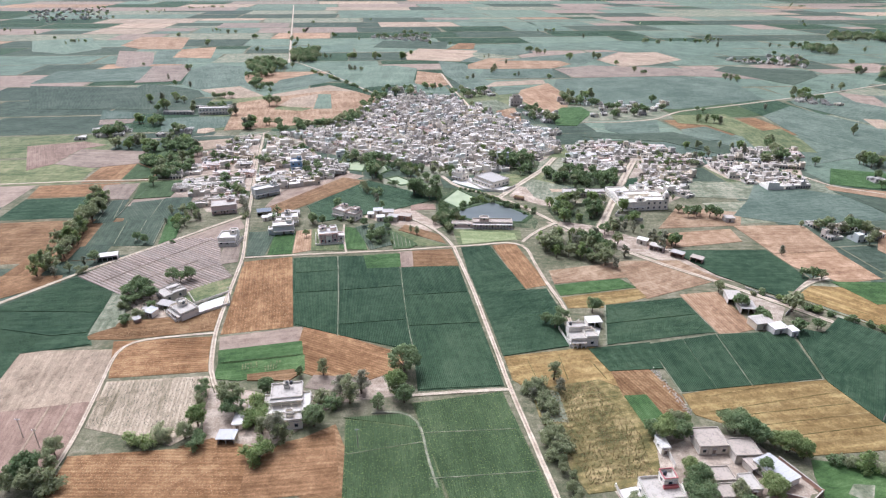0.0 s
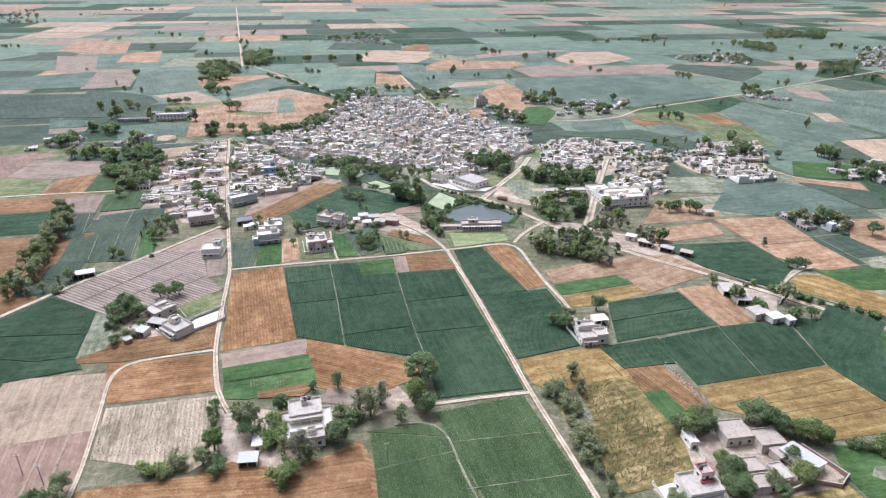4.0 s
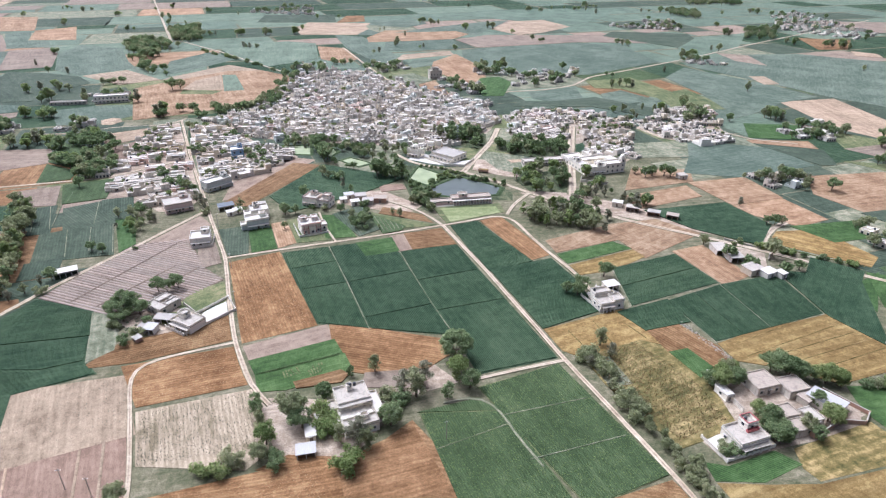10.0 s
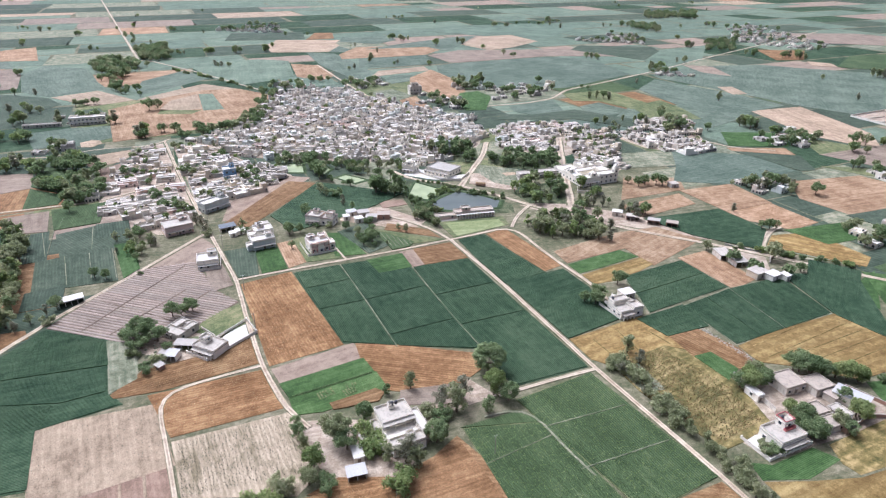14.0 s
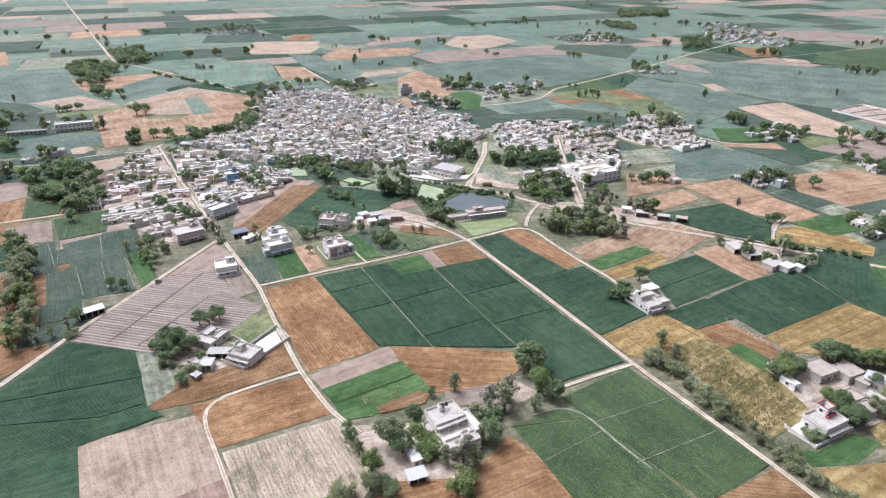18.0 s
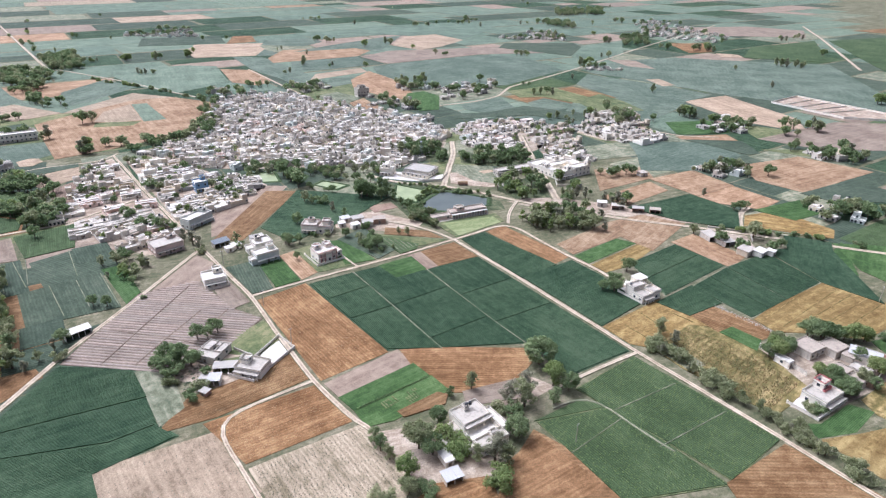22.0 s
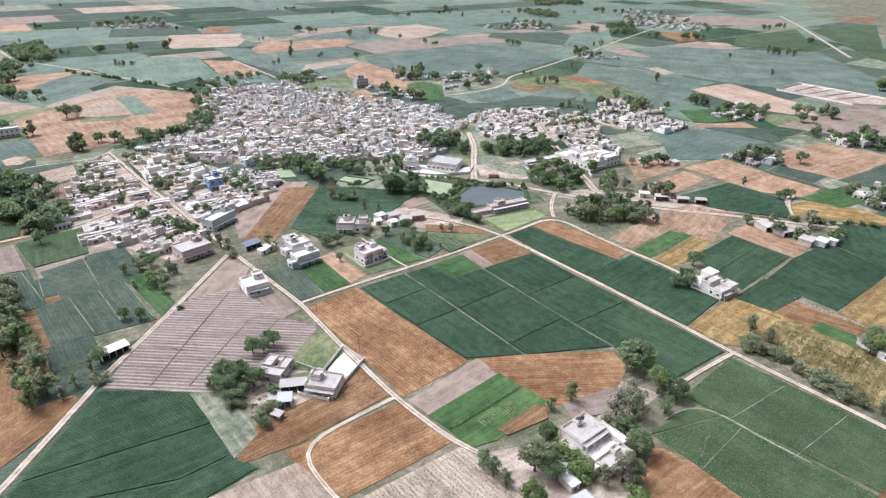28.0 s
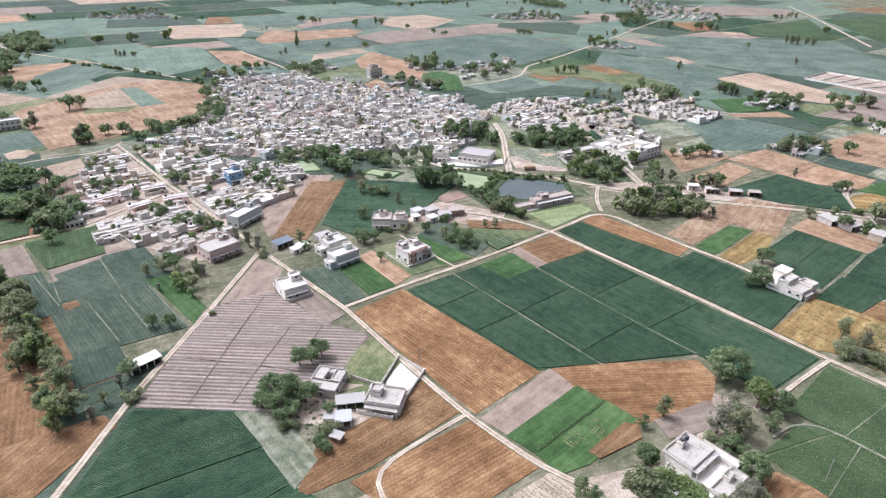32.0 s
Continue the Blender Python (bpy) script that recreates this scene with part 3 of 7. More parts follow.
road("bund", "narrow pale earth bund between maize plots", 0.5, [(-67.1, 315.4), (-59.5, 275.0), (-52.5, 232.8)], CROPS["fallow"], 0.42)
road("bund", "narrow pale earth bund between maize plots", 0.5, [(-30.2, 302.4), (-26.6, 276.0), (-22.1, 245.0), (-17.6, 222.0)], CROPS["fallow"], 0.42)
WEST_CELLS = [
    [(-200.4, 284.6), (-172.3, 270.0), (-167.5, 249.6), (-222.4, 249.0), (-217.6, 257.4)], [(-222.6, 248.6), (-167.5, 249.0), (-165.2, 232.0), (-180.0, 228.6), (-229.4, 237.8)],
    [(-229.6, 237.2), (-180.0, 228.0), (-165.0, 231.6), (-158.4, 222.8), (-184.2, 214.8), (-178.9, 186.0), (-264.0, 186.0)],
]
crop_block("maize", [(-200.6, 285.2), (-172.0, 270.2), (-164.8, 232.0), (-157.8, 222.4), (-184.0, 214.4), (-178.5, 185.6), (-265.0, 185.6), (-230.0, 237.4)], WEST_CELLS, 6)
field("young_crop", [(-51.1, 316.1), (-33.6, 319.0), (-31.9, 304.5), (-47.5, 301.9)])
field("bare_soil", [(-32.7, 320.6), (-24.7, 322.4), (-23.0, 306.2), (-30.4, 304.6)])
field("ploughed", [(-23.4, 323.2), (-2.5, 327.9), (0.2, 307.1), (-21.7, 305.6)])
field("maize", [(3.1, 329.7), (19.9, 333.5), (28.1, 301.8), (7.9, 298.4)])
field("maize", [(8.2, 297.0), (28.3, 300.5), (34.4, 280.7), (12.7, 275.2)])
field("maize", [(12.9, 274.0), (45.3, 279.3), (49.0, 259.0), (16.7, 250.6)])
field("maize", [(16.9, 249.6), (49.1, 257.9), (49.3, 229.8), (21.4, 220.7)])
field("ploughed", [(21.6, 333.6), (35.2, 335.7), (48.6, 284.9), (35.2, 282.6)])
field("pale_stubble", [(53.0, 301.3), (96.4, 313.4), (124.0, 315.9), (139.1, 294.4), (95.5, 273.9), (92.9, 296.7), (53.9, 287.0)])
field("young_crop", [(53.6, 284.5), (85.3, 292.5), (91.5, 283.9), (53.1, 273.6)])
field("golden_stubble", [(54.6, 271.9), (92.0, 281.5), (94.4, 273.3), (73.4, 264.7), (55.1, 261.3)])
plots("maize", [(73.9, 264.7), (113.4, 273.4), (118.7, 241.7), (67.2, 229.9)], 1, 2)
field("pale_stubble", [(115.1, 275.2), (133.2, 278.7), (137.9, 247.1), (120.9, 240.8)])
field("maize", [(60.1, 225.7), (84.7, 230.9), (84.8, 214.1), (65.3, 211.9)])
plots("maize", [(85.5, 230.9), (118.0, 239.8), (118.4, 202.7), (89.2, 197.5)], 2, 1)
plots("maize", [(118.7, 239.8), (152.8, 243.8), (149.1, 208.1), (119.1, 202.7)], 1, 1)
field("maize", [(155.9, 245.8), (175.9, 237.5), (193.3, 238.1), (158.6, 182.3), (151.7, 207.4)])
field("straw_weeds", [(31.3, 197.5), (56.0, 204.8), (67.5, 194.4), (69.4, 174.5), (66.5, 153.3), (51.5, 149.0), (43.4, 147.2), (39.7, 157.9), (33.6, 180.3)])
field("golden_stubble", [(22.0, 219.0), (59.8, 226.6), (64.4, 210.7), (67.0, 198.6), (56.2, 205.5), (31.0, 198.9), (24.5, 203.8)])
field("stubble", [(65.5, 210.8), (78.4, 213.9), (86.2, 195.0), (86.1, 184.7), (76.8, 184.4), (74.7, 194.6), (67.7, 195.1)])
field("young_crop", [(67.2, 193.0), (74.0, 193.6), (76.4, 183.8), (69.9, 179.3)])
field("golden_stubble", [(90.9, 195.5), (108.2, 199.5), (150.6, 206.3), (157.8, 181.0), (150.5, 169.2), (120.5, 166.1), (107.4, 177.1), (91.8, 184.3)])
plots("cane", [(-39.4, 177.5), (-10.1, 173.4), (0.5, 128.2), (-34.2, 136.4)], 1, 1, rows=-79)
field("cane", [(-38.4, 178.4), (-18.7, 181.0), (-10.7, 174.4)], rows=-79)
plots("cane", [(-15.6, 187.3), (18.8, 195.6), (33.1, 135.7), (3.2, 129.0)], 1, 1, rows=-79)
field("stubble", [(32.8, 133.6), (39.8, 105.2), (36.7, 103.2), (0.2, 120.3), (2.4, 127.8)])
field("ploughed", [(-43.3, 172.9), (-37.6, 158.3), (-33.4, 136.0), (-60.5, 148.7), (-58.8, 161.2)])
field("ploughed", [(-67.7, 152.7), (-59.1, 162.9), (-43.8, 170.1), (-37.8, 144.9), (-67.4, 140.4)])
field("stubble", [(-92.9, 161.8), (-83.3, 165.1), (-69.6, 162.1), (-70.5, 154.8)])
field("stubble", [(-128.1, 156.0), (-78.5, 162.3), (-71.8, 159.8), (-69.1, 140.3), (-125.3, 138.7)])
field("cotton", [(-136.4, 195.9), (-98.4, 200.6), (-92.8, 170.4), (-99.3, 164.1), (-132.4, 170.5)], rows=-76)
field("dry_soil", [(-185.3, 215.7), (-146.5, 219.4), (-137.5, 186.6), (-175.5, 177.6)], rows=-76)
field("stubble", [(-147.9, 224.6), (-107.7, 230.9), (-100.5, 205.1), (-138.7, 199.4)])
field("stubble", [(-163.4, 227.3), (-152.1, 241.9), (-134.7, 244.5), (-112.6, 255.6), (-109.0, 236.5), (-143.9, 228.8)])
field("fallow", [(-171.4, 266.7), (-159.4, 262.7), (-156.4, 239.2), (-164.0, 232.1)])
BED_FIELD = field("plastic_rows", [(-169.5, 333.8), (-142.9, 337.3), (-131.8, 302.6), (-119.5, 288.9), (-136.4, 273.6), (-157.6, 263.7), (-198.2, 286.5)], rows=-31)
bed_local = [(p.x, p.y) for p in (BED_FIELD.data.vertices[i].co for i in range(len(BED_FIELD.data.vertices) // 2))]
bed_top = max(p.co.z for p in BED_FIELD.data.vertices)
bed_y = min(p[1] for p in bed_local) + 1.0
while bed_y < max(p[1] for p in bed_local) - 0.6:           # one raised bed after another, each cut to the field's outline
    cuts = sorted(a[0] + (b[0] - a[0]) * (bed_y - a[1]) / (b[1] - a[1]) for a, b in zip(bed_local, bed_local[1:] + bed_local[:1]) if (a[1] > bed_y) != (b[1] > bed_y))
    for x0, x1 in zip(cuts[::2], cuts[1::2]):
        if x1 - x0 > 3:
            x0, x1, z = x0 + 0.6, x1 - 0.6, bed_top + 0.16
            strip = Geo()
            strip.v = [(x0, bed_y - 0.62, bed_top - 0.05), (x1, bed_y - 0.62, bed_top - 0.05), (x1, bed_y - 0.4, z), (x0, bed_y - 0.4, z), (x0, bed_y + 0.4, z), (x1, bed_y + 0.4, z), (x1, bed_y + 0.62, bed_top - 0.05), (x0, bed_y + 0.62, bed_top - 0.05)]
            strip.f, strip.s = [(0, 1, 2, 3), (3, 2, 5, 4), (4, 5, 6, 7), (0, 3, 4, 7), (1, 6, 5, 2)], [0] * 5
            part("raised_bed", strip, CROPS["mulch"], BED_FIELD)
    bed_y += 1.9
field("bare_soil", [(-162.5, 338.4), (-141.1, 369.1), (-132.9, 355.6), (-142.5, 338.7)])
field("bare_soil", [(-136.1, 329.0), (-128.0, 329.4), (-121.4, 306.3), (-131.3, 304.1)])
field("grass", [(-129.3, 278.3), (-118.3, 286.2), (-114.0, 270.3), (-126.1, 261.5), (-135.1, 267.7)])
field("vegetable", [(-127.3, 346.8), (-111.9, 348.1), (-108.9, 314.6), (-119.2, 313.5)])
field("young_crop", [(-111.0, 348.2), (-99.7, 347.1), (-94.9, 318.9), (-107.4, 315.4)])
field("pale_stubble", [(-98.2, 348.9), (-90.6, 351.2), (-85.1, 325.0), (-93.6, 319.3)])
field("grass", [(-88.7, 352.9), (-78.0, 355.2), (-66.9, 324.9), (-83.6, 324.8)])
field("young_crop", [(-69.5, 357.6), (-60.1, 354.1), (-52.7, 326.6), (-67.7, 327.7)])
field("bare_soil", [(-102.4, 230.2), (-72.0, 239.1), (-69.4, 228.2), (-99.4, 220.8)])
field("young_crop", [(-99.5, 219.9), (-69.4, 227.5), (-66.7, 218.2), (-96.3, 210.9)])
field("young_crop", [(-96.2, 209.7), (-65.8, 217.0), (-63.4, 206.7), (-85.3, 201.1), (-96.8, 200.1)])
field("stubble", [(-67.9, 238.3), (-51.2, 231.9), (-22.3, 219.3), (-24.3, 210.0), (-35.0, 203.4), (-54.7, 204.8), (-62.9, 207.9), (-66.7, 225.5)])
field("bare_soil", [(-55.1, 203.1), (-36.4, 202.0), (-36.0, 191.6), (-56.8, 196.2)])
field("ploughed", [(-31.0, 362.5), (-10.3, 348.5), (-7.3, 337.0), (-33.9, 354.1)])
field("maize", [(-67.4, 448.2), (-13.9, 411.8), (-45.5, 389.8), (-87.4, 367.1), (-99.9, 394.4)])
field("ploughed", [(-88.7, 455.4), (-69.2, 447.1), (-114.1, 381.3), (-128.9, 389.1)])
field("grass", [(-0.5, 357.5), (38.5, 356.0), (40.0, 343.5), (1.7, 333.0)])
field("lawn", [(2.3, 355.5), (36.5, 352.8), (37.0, 342.6), (4.0, 335.2)], grow=0)
field("vegetable", [(-222.5, 394.4), (-201.0, 403.3), (-175.3, 369.3), (-211.7, 359.5)])
field("vegetable", [(-222.9, 357.3), (-189.7, 368.0), (-178.8, 326.6), (-215.6, 324.9)])
field("vegetable", [(-239.6, 396.7), (-229.3, 399.7), (-220.7, 361.9), (-231.3, 359.9)])
field("vegetable", [(-217.7, 321.3), (-203.7, 325.1), (-200.8, 308.5), (-215.2, 305.8)])
field("young_crop", [(-187.6, 370.2), (-178.3, 370.9), (-170.6, 339.2), (-175.9, 328.7)])
field("ploughed", [(-239.2, 317.9), (-226.4, 314.0), (-221.5, 285.6), (-234.5, 283.6), (-239.0, 286.0)])
field("ploughed", [(-239.0, 283.2), (-210.4, 285.2), (-207.4, 278.7), (-230.6, 257.4), (-238.9, 261.9)])
field("young_crop", [(177.6, 223.8), (204.4, 235.6), (175.9, 206.5)])
field("fallow", [(31.3, 197.5), (39.7, 194.2), (40.9, 180.5), (33.7, 180.9)])
field("grass", [(-131.1, 260.6), (-139.0, 261.2), (-139.5, 254.7), (-134.0, 253.5)])
field("vegetable", [(-62.1, 357.3), (-44.9, 366.8), (-38.1, 334.1), (-49.8, 327.0)])
field("grass", [(-43.5, 362.2), (-36.4, 353.1), (-6.7, 333.0), (-35.7, 332.8)])
field("dry_soil", [(396.1, 560.9), (461.7, 564.7), (442.1, 460.9), (410.0, 418.8), (395.1, 439.6), (382.9, 469.7)])
field("grass", [(367.7, 466.6), (387.7, 433.5), (394.8, 414.4), (345.8, 417.4)])
field("bare_soil", [(345.1, 415.6), (462.5, 428.3), (514.4, 399.7), (422.5, 342.7), (368.1, 371.4)])
field("pale_stubble", [(269.6, 364.4), (328.0, 362.6), (346.9, 313.3), (260.1, 304.4), (251.0, 335.5)])
field("pale_stubble", [(179.7, 368.3), (221.8, 370.8), (222.7, 334.8), (186.1, 329.8)])
field("pale_stubble", [(154.2, 401.9), (191.2, 392.6), (181.2, 371.8), (130.3, 364.3)])
field("pale_stubble", [(124.2, 353.4), (172.1, 363.5), (171.5, 345.3), (125.5, 334.1)])
field("pale_stubble", [(186.1, 326.1), (221.7, 331.2), (226.4, 299.1), (204.3, 294.4), (190.0, 311.2)])
field("maize", [(126.9, 329.0), (180.5, 331.1), (189.0, 297.0), (165.7, 274.1), (142.8, 300.4)])
field("golden_stubble", [(185.9, 288.8), (210.5, 284.9), (216.5, 251.6), (205.4, 243.7), (172.2, 276.9)])
field("young_crop", [(200.7, 292.7), (247.0, 293.1), (234.1, 272.9), (210.3, 271.3)])
field("vegetable", [(257.0, 302.1), (313.1, 305.5), (316.8, 277.1), (298.6, 265.8), (263.7, 281.9)])
field("young_crop", [(198.7, 235.3), (224.7, 219.9), (182.7, 193.8), (183.6, 209.0)])
field("maize", [(181.5, 254.7), (197.2, 237.8), (172.8, 217.7), (153.6, 212.1), (162.3, 234.1)])
field("green_cereal", [(226.7, 556.3), (287.8, 616.5), (393.6, 585.2), (376.4, 544.8), (252.4, 486.2)])
field("fallow", [(171.9, 457.5), (228.0, 456.9), (211.4, 421.3), (150.1, 425.7)])
field("green_cereal", [(230.3, 455.9), (285.5, 426.6), (288.7, 385.8), (224.7, 372.5), (187.3, 388.2), (209.5, 417.0)])
field("vegetable", [(280.8, 438.8), (322.3, 415.8), (307.2, 384.5), (295.7, 386.2)])
field("grass", [(320.1, 389.6), (363.4, 367.9), (372.3, 333.7), (336.6, 363.9)])
field("pale_stubble", [(282.1, 450.7), (326.5, 439.0), (320.7, 420.6), (281.2, 442.8)])
field("young_crop", [(310.0, 495.4), (362.0, 479.2), (335.3, 443.8), (287.8, 456.7)])

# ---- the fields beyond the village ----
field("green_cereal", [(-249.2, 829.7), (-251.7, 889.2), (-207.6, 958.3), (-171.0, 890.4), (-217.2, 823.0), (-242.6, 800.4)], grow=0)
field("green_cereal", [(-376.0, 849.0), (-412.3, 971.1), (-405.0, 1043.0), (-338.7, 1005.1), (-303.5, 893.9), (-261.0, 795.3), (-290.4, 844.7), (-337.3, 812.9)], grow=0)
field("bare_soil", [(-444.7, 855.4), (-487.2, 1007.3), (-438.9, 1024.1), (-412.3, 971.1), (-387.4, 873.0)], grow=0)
# brown ploughed earth, given the greyer soil colour in place of haze
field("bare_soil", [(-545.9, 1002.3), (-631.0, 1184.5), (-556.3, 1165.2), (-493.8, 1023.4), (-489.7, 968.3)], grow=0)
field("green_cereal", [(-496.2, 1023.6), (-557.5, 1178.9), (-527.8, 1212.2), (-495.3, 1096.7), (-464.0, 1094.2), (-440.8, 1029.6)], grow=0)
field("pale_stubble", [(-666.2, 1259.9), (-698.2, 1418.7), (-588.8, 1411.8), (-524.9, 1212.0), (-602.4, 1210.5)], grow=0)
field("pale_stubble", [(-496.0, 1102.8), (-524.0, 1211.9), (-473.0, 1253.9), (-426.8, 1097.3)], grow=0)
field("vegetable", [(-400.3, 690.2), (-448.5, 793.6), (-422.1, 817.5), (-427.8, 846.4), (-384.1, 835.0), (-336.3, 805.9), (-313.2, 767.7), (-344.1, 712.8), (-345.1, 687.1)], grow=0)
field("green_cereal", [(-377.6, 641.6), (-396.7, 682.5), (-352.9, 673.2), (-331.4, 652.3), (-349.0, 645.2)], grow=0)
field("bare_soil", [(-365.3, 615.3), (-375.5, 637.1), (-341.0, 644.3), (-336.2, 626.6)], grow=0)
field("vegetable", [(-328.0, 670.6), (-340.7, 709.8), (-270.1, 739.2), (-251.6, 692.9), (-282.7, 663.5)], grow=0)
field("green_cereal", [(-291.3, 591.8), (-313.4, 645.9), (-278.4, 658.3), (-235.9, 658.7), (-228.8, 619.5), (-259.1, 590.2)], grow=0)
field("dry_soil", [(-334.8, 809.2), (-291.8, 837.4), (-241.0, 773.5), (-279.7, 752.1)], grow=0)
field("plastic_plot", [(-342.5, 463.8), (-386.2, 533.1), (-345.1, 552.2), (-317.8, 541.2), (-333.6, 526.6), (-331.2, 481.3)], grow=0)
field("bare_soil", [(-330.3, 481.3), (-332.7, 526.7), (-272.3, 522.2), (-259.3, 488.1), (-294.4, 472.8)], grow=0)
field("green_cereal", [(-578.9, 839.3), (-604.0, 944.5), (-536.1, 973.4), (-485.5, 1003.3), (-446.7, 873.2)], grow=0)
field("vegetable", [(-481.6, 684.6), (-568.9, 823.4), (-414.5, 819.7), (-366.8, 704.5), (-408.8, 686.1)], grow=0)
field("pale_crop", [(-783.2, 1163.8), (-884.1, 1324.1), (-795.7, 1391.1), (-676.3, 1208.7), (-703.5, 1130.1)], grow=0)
# orange-brown stubble, drawn in the paler kind so its colour holds the haze
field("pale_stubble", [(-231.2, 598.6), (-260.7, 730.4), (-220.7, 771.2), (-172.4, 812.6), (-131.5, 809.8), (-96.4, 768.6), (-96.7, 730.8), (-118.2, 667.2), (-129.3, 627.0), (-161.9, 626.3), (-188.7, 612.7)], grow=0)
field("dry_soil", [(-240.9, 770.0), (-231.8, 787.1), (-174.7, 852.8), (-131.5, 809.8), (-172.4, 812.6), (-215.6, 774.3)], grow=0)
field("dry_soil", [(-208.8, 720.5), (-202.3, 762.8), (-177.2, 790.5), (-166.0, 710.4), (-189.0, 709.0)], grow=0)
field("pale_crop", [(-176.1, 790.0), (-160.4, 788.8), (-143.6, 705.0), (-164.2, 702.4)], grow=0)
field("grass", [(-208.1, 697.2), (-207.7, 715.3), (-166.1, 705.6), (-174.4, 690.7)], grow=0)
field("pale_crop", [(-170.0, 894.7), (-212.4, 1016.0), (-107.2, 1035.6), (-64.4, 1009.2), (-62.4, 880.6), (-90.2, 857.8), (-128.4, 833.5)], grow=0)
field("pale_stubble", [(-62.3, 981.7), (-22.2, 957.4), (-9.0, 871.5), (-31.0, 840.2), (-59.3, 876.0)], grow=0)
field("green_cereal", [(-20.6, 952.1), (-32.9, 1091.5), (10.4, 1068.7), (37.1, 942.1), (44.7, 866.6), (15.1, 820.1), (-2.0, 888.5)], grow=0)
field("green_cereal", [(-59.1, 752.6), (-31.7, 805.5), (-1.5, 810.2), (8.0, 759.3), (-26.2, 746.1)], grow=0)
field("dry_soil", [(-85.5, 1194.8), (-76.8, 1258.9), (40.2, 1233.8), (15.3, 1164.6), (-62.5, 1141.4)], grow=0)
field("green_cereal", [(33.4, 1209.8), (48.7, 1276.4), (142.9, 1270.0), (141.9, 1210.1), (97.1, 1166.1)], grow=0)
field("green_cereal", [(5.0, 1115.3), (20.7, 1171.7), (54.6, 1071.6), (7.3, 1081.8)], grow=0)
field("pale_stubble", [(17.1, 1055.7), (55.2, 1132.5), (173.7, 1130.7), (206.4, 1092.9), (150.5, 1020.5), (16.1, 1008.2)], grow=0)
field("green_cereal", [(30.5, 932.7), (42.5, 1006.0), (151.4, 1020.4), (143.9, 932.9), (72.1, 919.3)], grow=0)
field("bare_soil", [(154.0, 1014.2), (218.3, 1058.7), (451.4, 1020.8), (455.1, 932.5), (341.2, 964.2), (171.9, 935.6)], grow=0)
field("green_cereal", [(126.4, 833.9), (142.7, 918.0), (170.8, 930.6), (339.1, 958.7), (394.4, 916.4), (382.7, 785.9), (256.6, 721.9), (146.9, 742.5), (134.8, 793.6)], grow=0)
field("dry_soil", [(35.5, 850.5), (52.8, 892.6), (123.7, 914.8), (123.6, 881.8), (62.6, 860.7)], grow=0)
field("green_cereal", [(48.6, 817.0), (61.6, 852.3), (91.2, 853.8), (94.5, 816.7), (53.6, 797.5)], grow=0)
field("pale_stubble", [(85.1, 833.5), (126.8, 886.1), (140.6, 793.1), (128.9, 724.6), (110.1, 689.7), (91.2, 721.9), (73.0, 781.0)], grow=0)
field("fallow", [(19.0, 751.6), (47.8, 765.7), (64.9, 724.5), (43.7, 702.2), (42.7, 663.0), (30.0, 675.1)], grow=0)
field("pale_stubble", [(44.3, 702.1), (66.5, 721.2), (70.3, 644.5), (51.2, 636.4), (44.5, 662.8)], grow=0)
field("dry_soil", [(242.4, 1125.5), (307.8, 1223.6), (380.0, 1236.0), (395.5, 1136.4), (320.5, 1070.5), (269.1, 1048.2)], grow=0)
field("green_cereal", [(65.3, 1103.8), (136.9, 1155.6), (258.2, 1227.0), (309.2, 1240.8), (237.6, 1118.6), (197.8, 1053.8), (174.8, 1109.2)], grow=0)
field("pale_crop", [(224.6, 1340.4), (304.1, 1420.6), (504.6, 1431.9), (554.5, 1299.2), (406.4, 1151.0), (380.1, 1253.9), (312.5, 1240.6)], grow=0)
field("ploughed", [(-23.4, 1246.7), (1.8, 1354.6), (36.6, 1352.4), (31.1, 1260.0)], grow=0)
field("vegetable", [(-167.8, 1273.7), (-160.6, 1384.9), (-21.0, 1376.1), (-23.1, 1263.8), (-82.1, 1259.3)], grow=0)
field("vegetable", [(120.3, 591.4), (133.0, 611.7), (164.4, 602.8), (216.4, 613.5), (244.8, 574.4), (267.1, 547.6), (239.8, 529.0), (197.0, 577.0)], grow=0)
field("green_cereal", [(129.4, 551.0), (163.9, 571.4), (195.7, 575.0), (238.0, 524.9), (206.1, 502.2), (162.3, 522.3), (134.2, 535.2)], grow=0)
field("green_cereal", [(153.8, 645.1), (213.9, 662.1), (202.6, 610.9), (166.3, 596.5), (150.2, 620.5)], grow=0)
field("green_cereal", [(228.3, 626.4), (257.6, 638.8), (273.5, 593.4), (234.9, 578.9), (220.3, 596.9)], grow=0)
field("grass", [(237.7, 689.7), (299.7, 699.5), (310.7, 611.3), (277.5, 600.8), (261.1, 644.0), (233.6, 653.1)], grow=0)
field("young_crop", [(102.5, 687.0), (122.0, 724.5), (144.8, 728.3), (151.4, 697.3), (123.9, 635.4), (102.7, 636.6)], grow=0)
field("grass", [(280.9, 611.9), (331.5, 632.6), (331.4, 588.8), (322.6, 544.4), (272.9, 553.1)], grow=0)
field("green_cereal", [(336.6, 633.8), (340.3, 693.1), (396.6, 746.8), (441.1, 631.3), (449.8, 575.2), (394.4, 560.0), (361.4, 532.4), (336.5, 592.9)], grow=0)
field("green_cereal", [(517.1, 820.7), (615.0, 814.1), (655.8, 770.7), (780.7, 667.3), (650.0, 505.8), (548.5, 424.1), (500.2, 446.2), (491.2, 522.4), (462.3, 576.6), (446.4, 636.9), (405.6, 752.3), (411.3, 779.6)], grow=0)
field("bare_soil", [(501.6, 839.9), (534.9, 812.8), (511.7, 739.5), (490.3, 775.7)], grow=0)
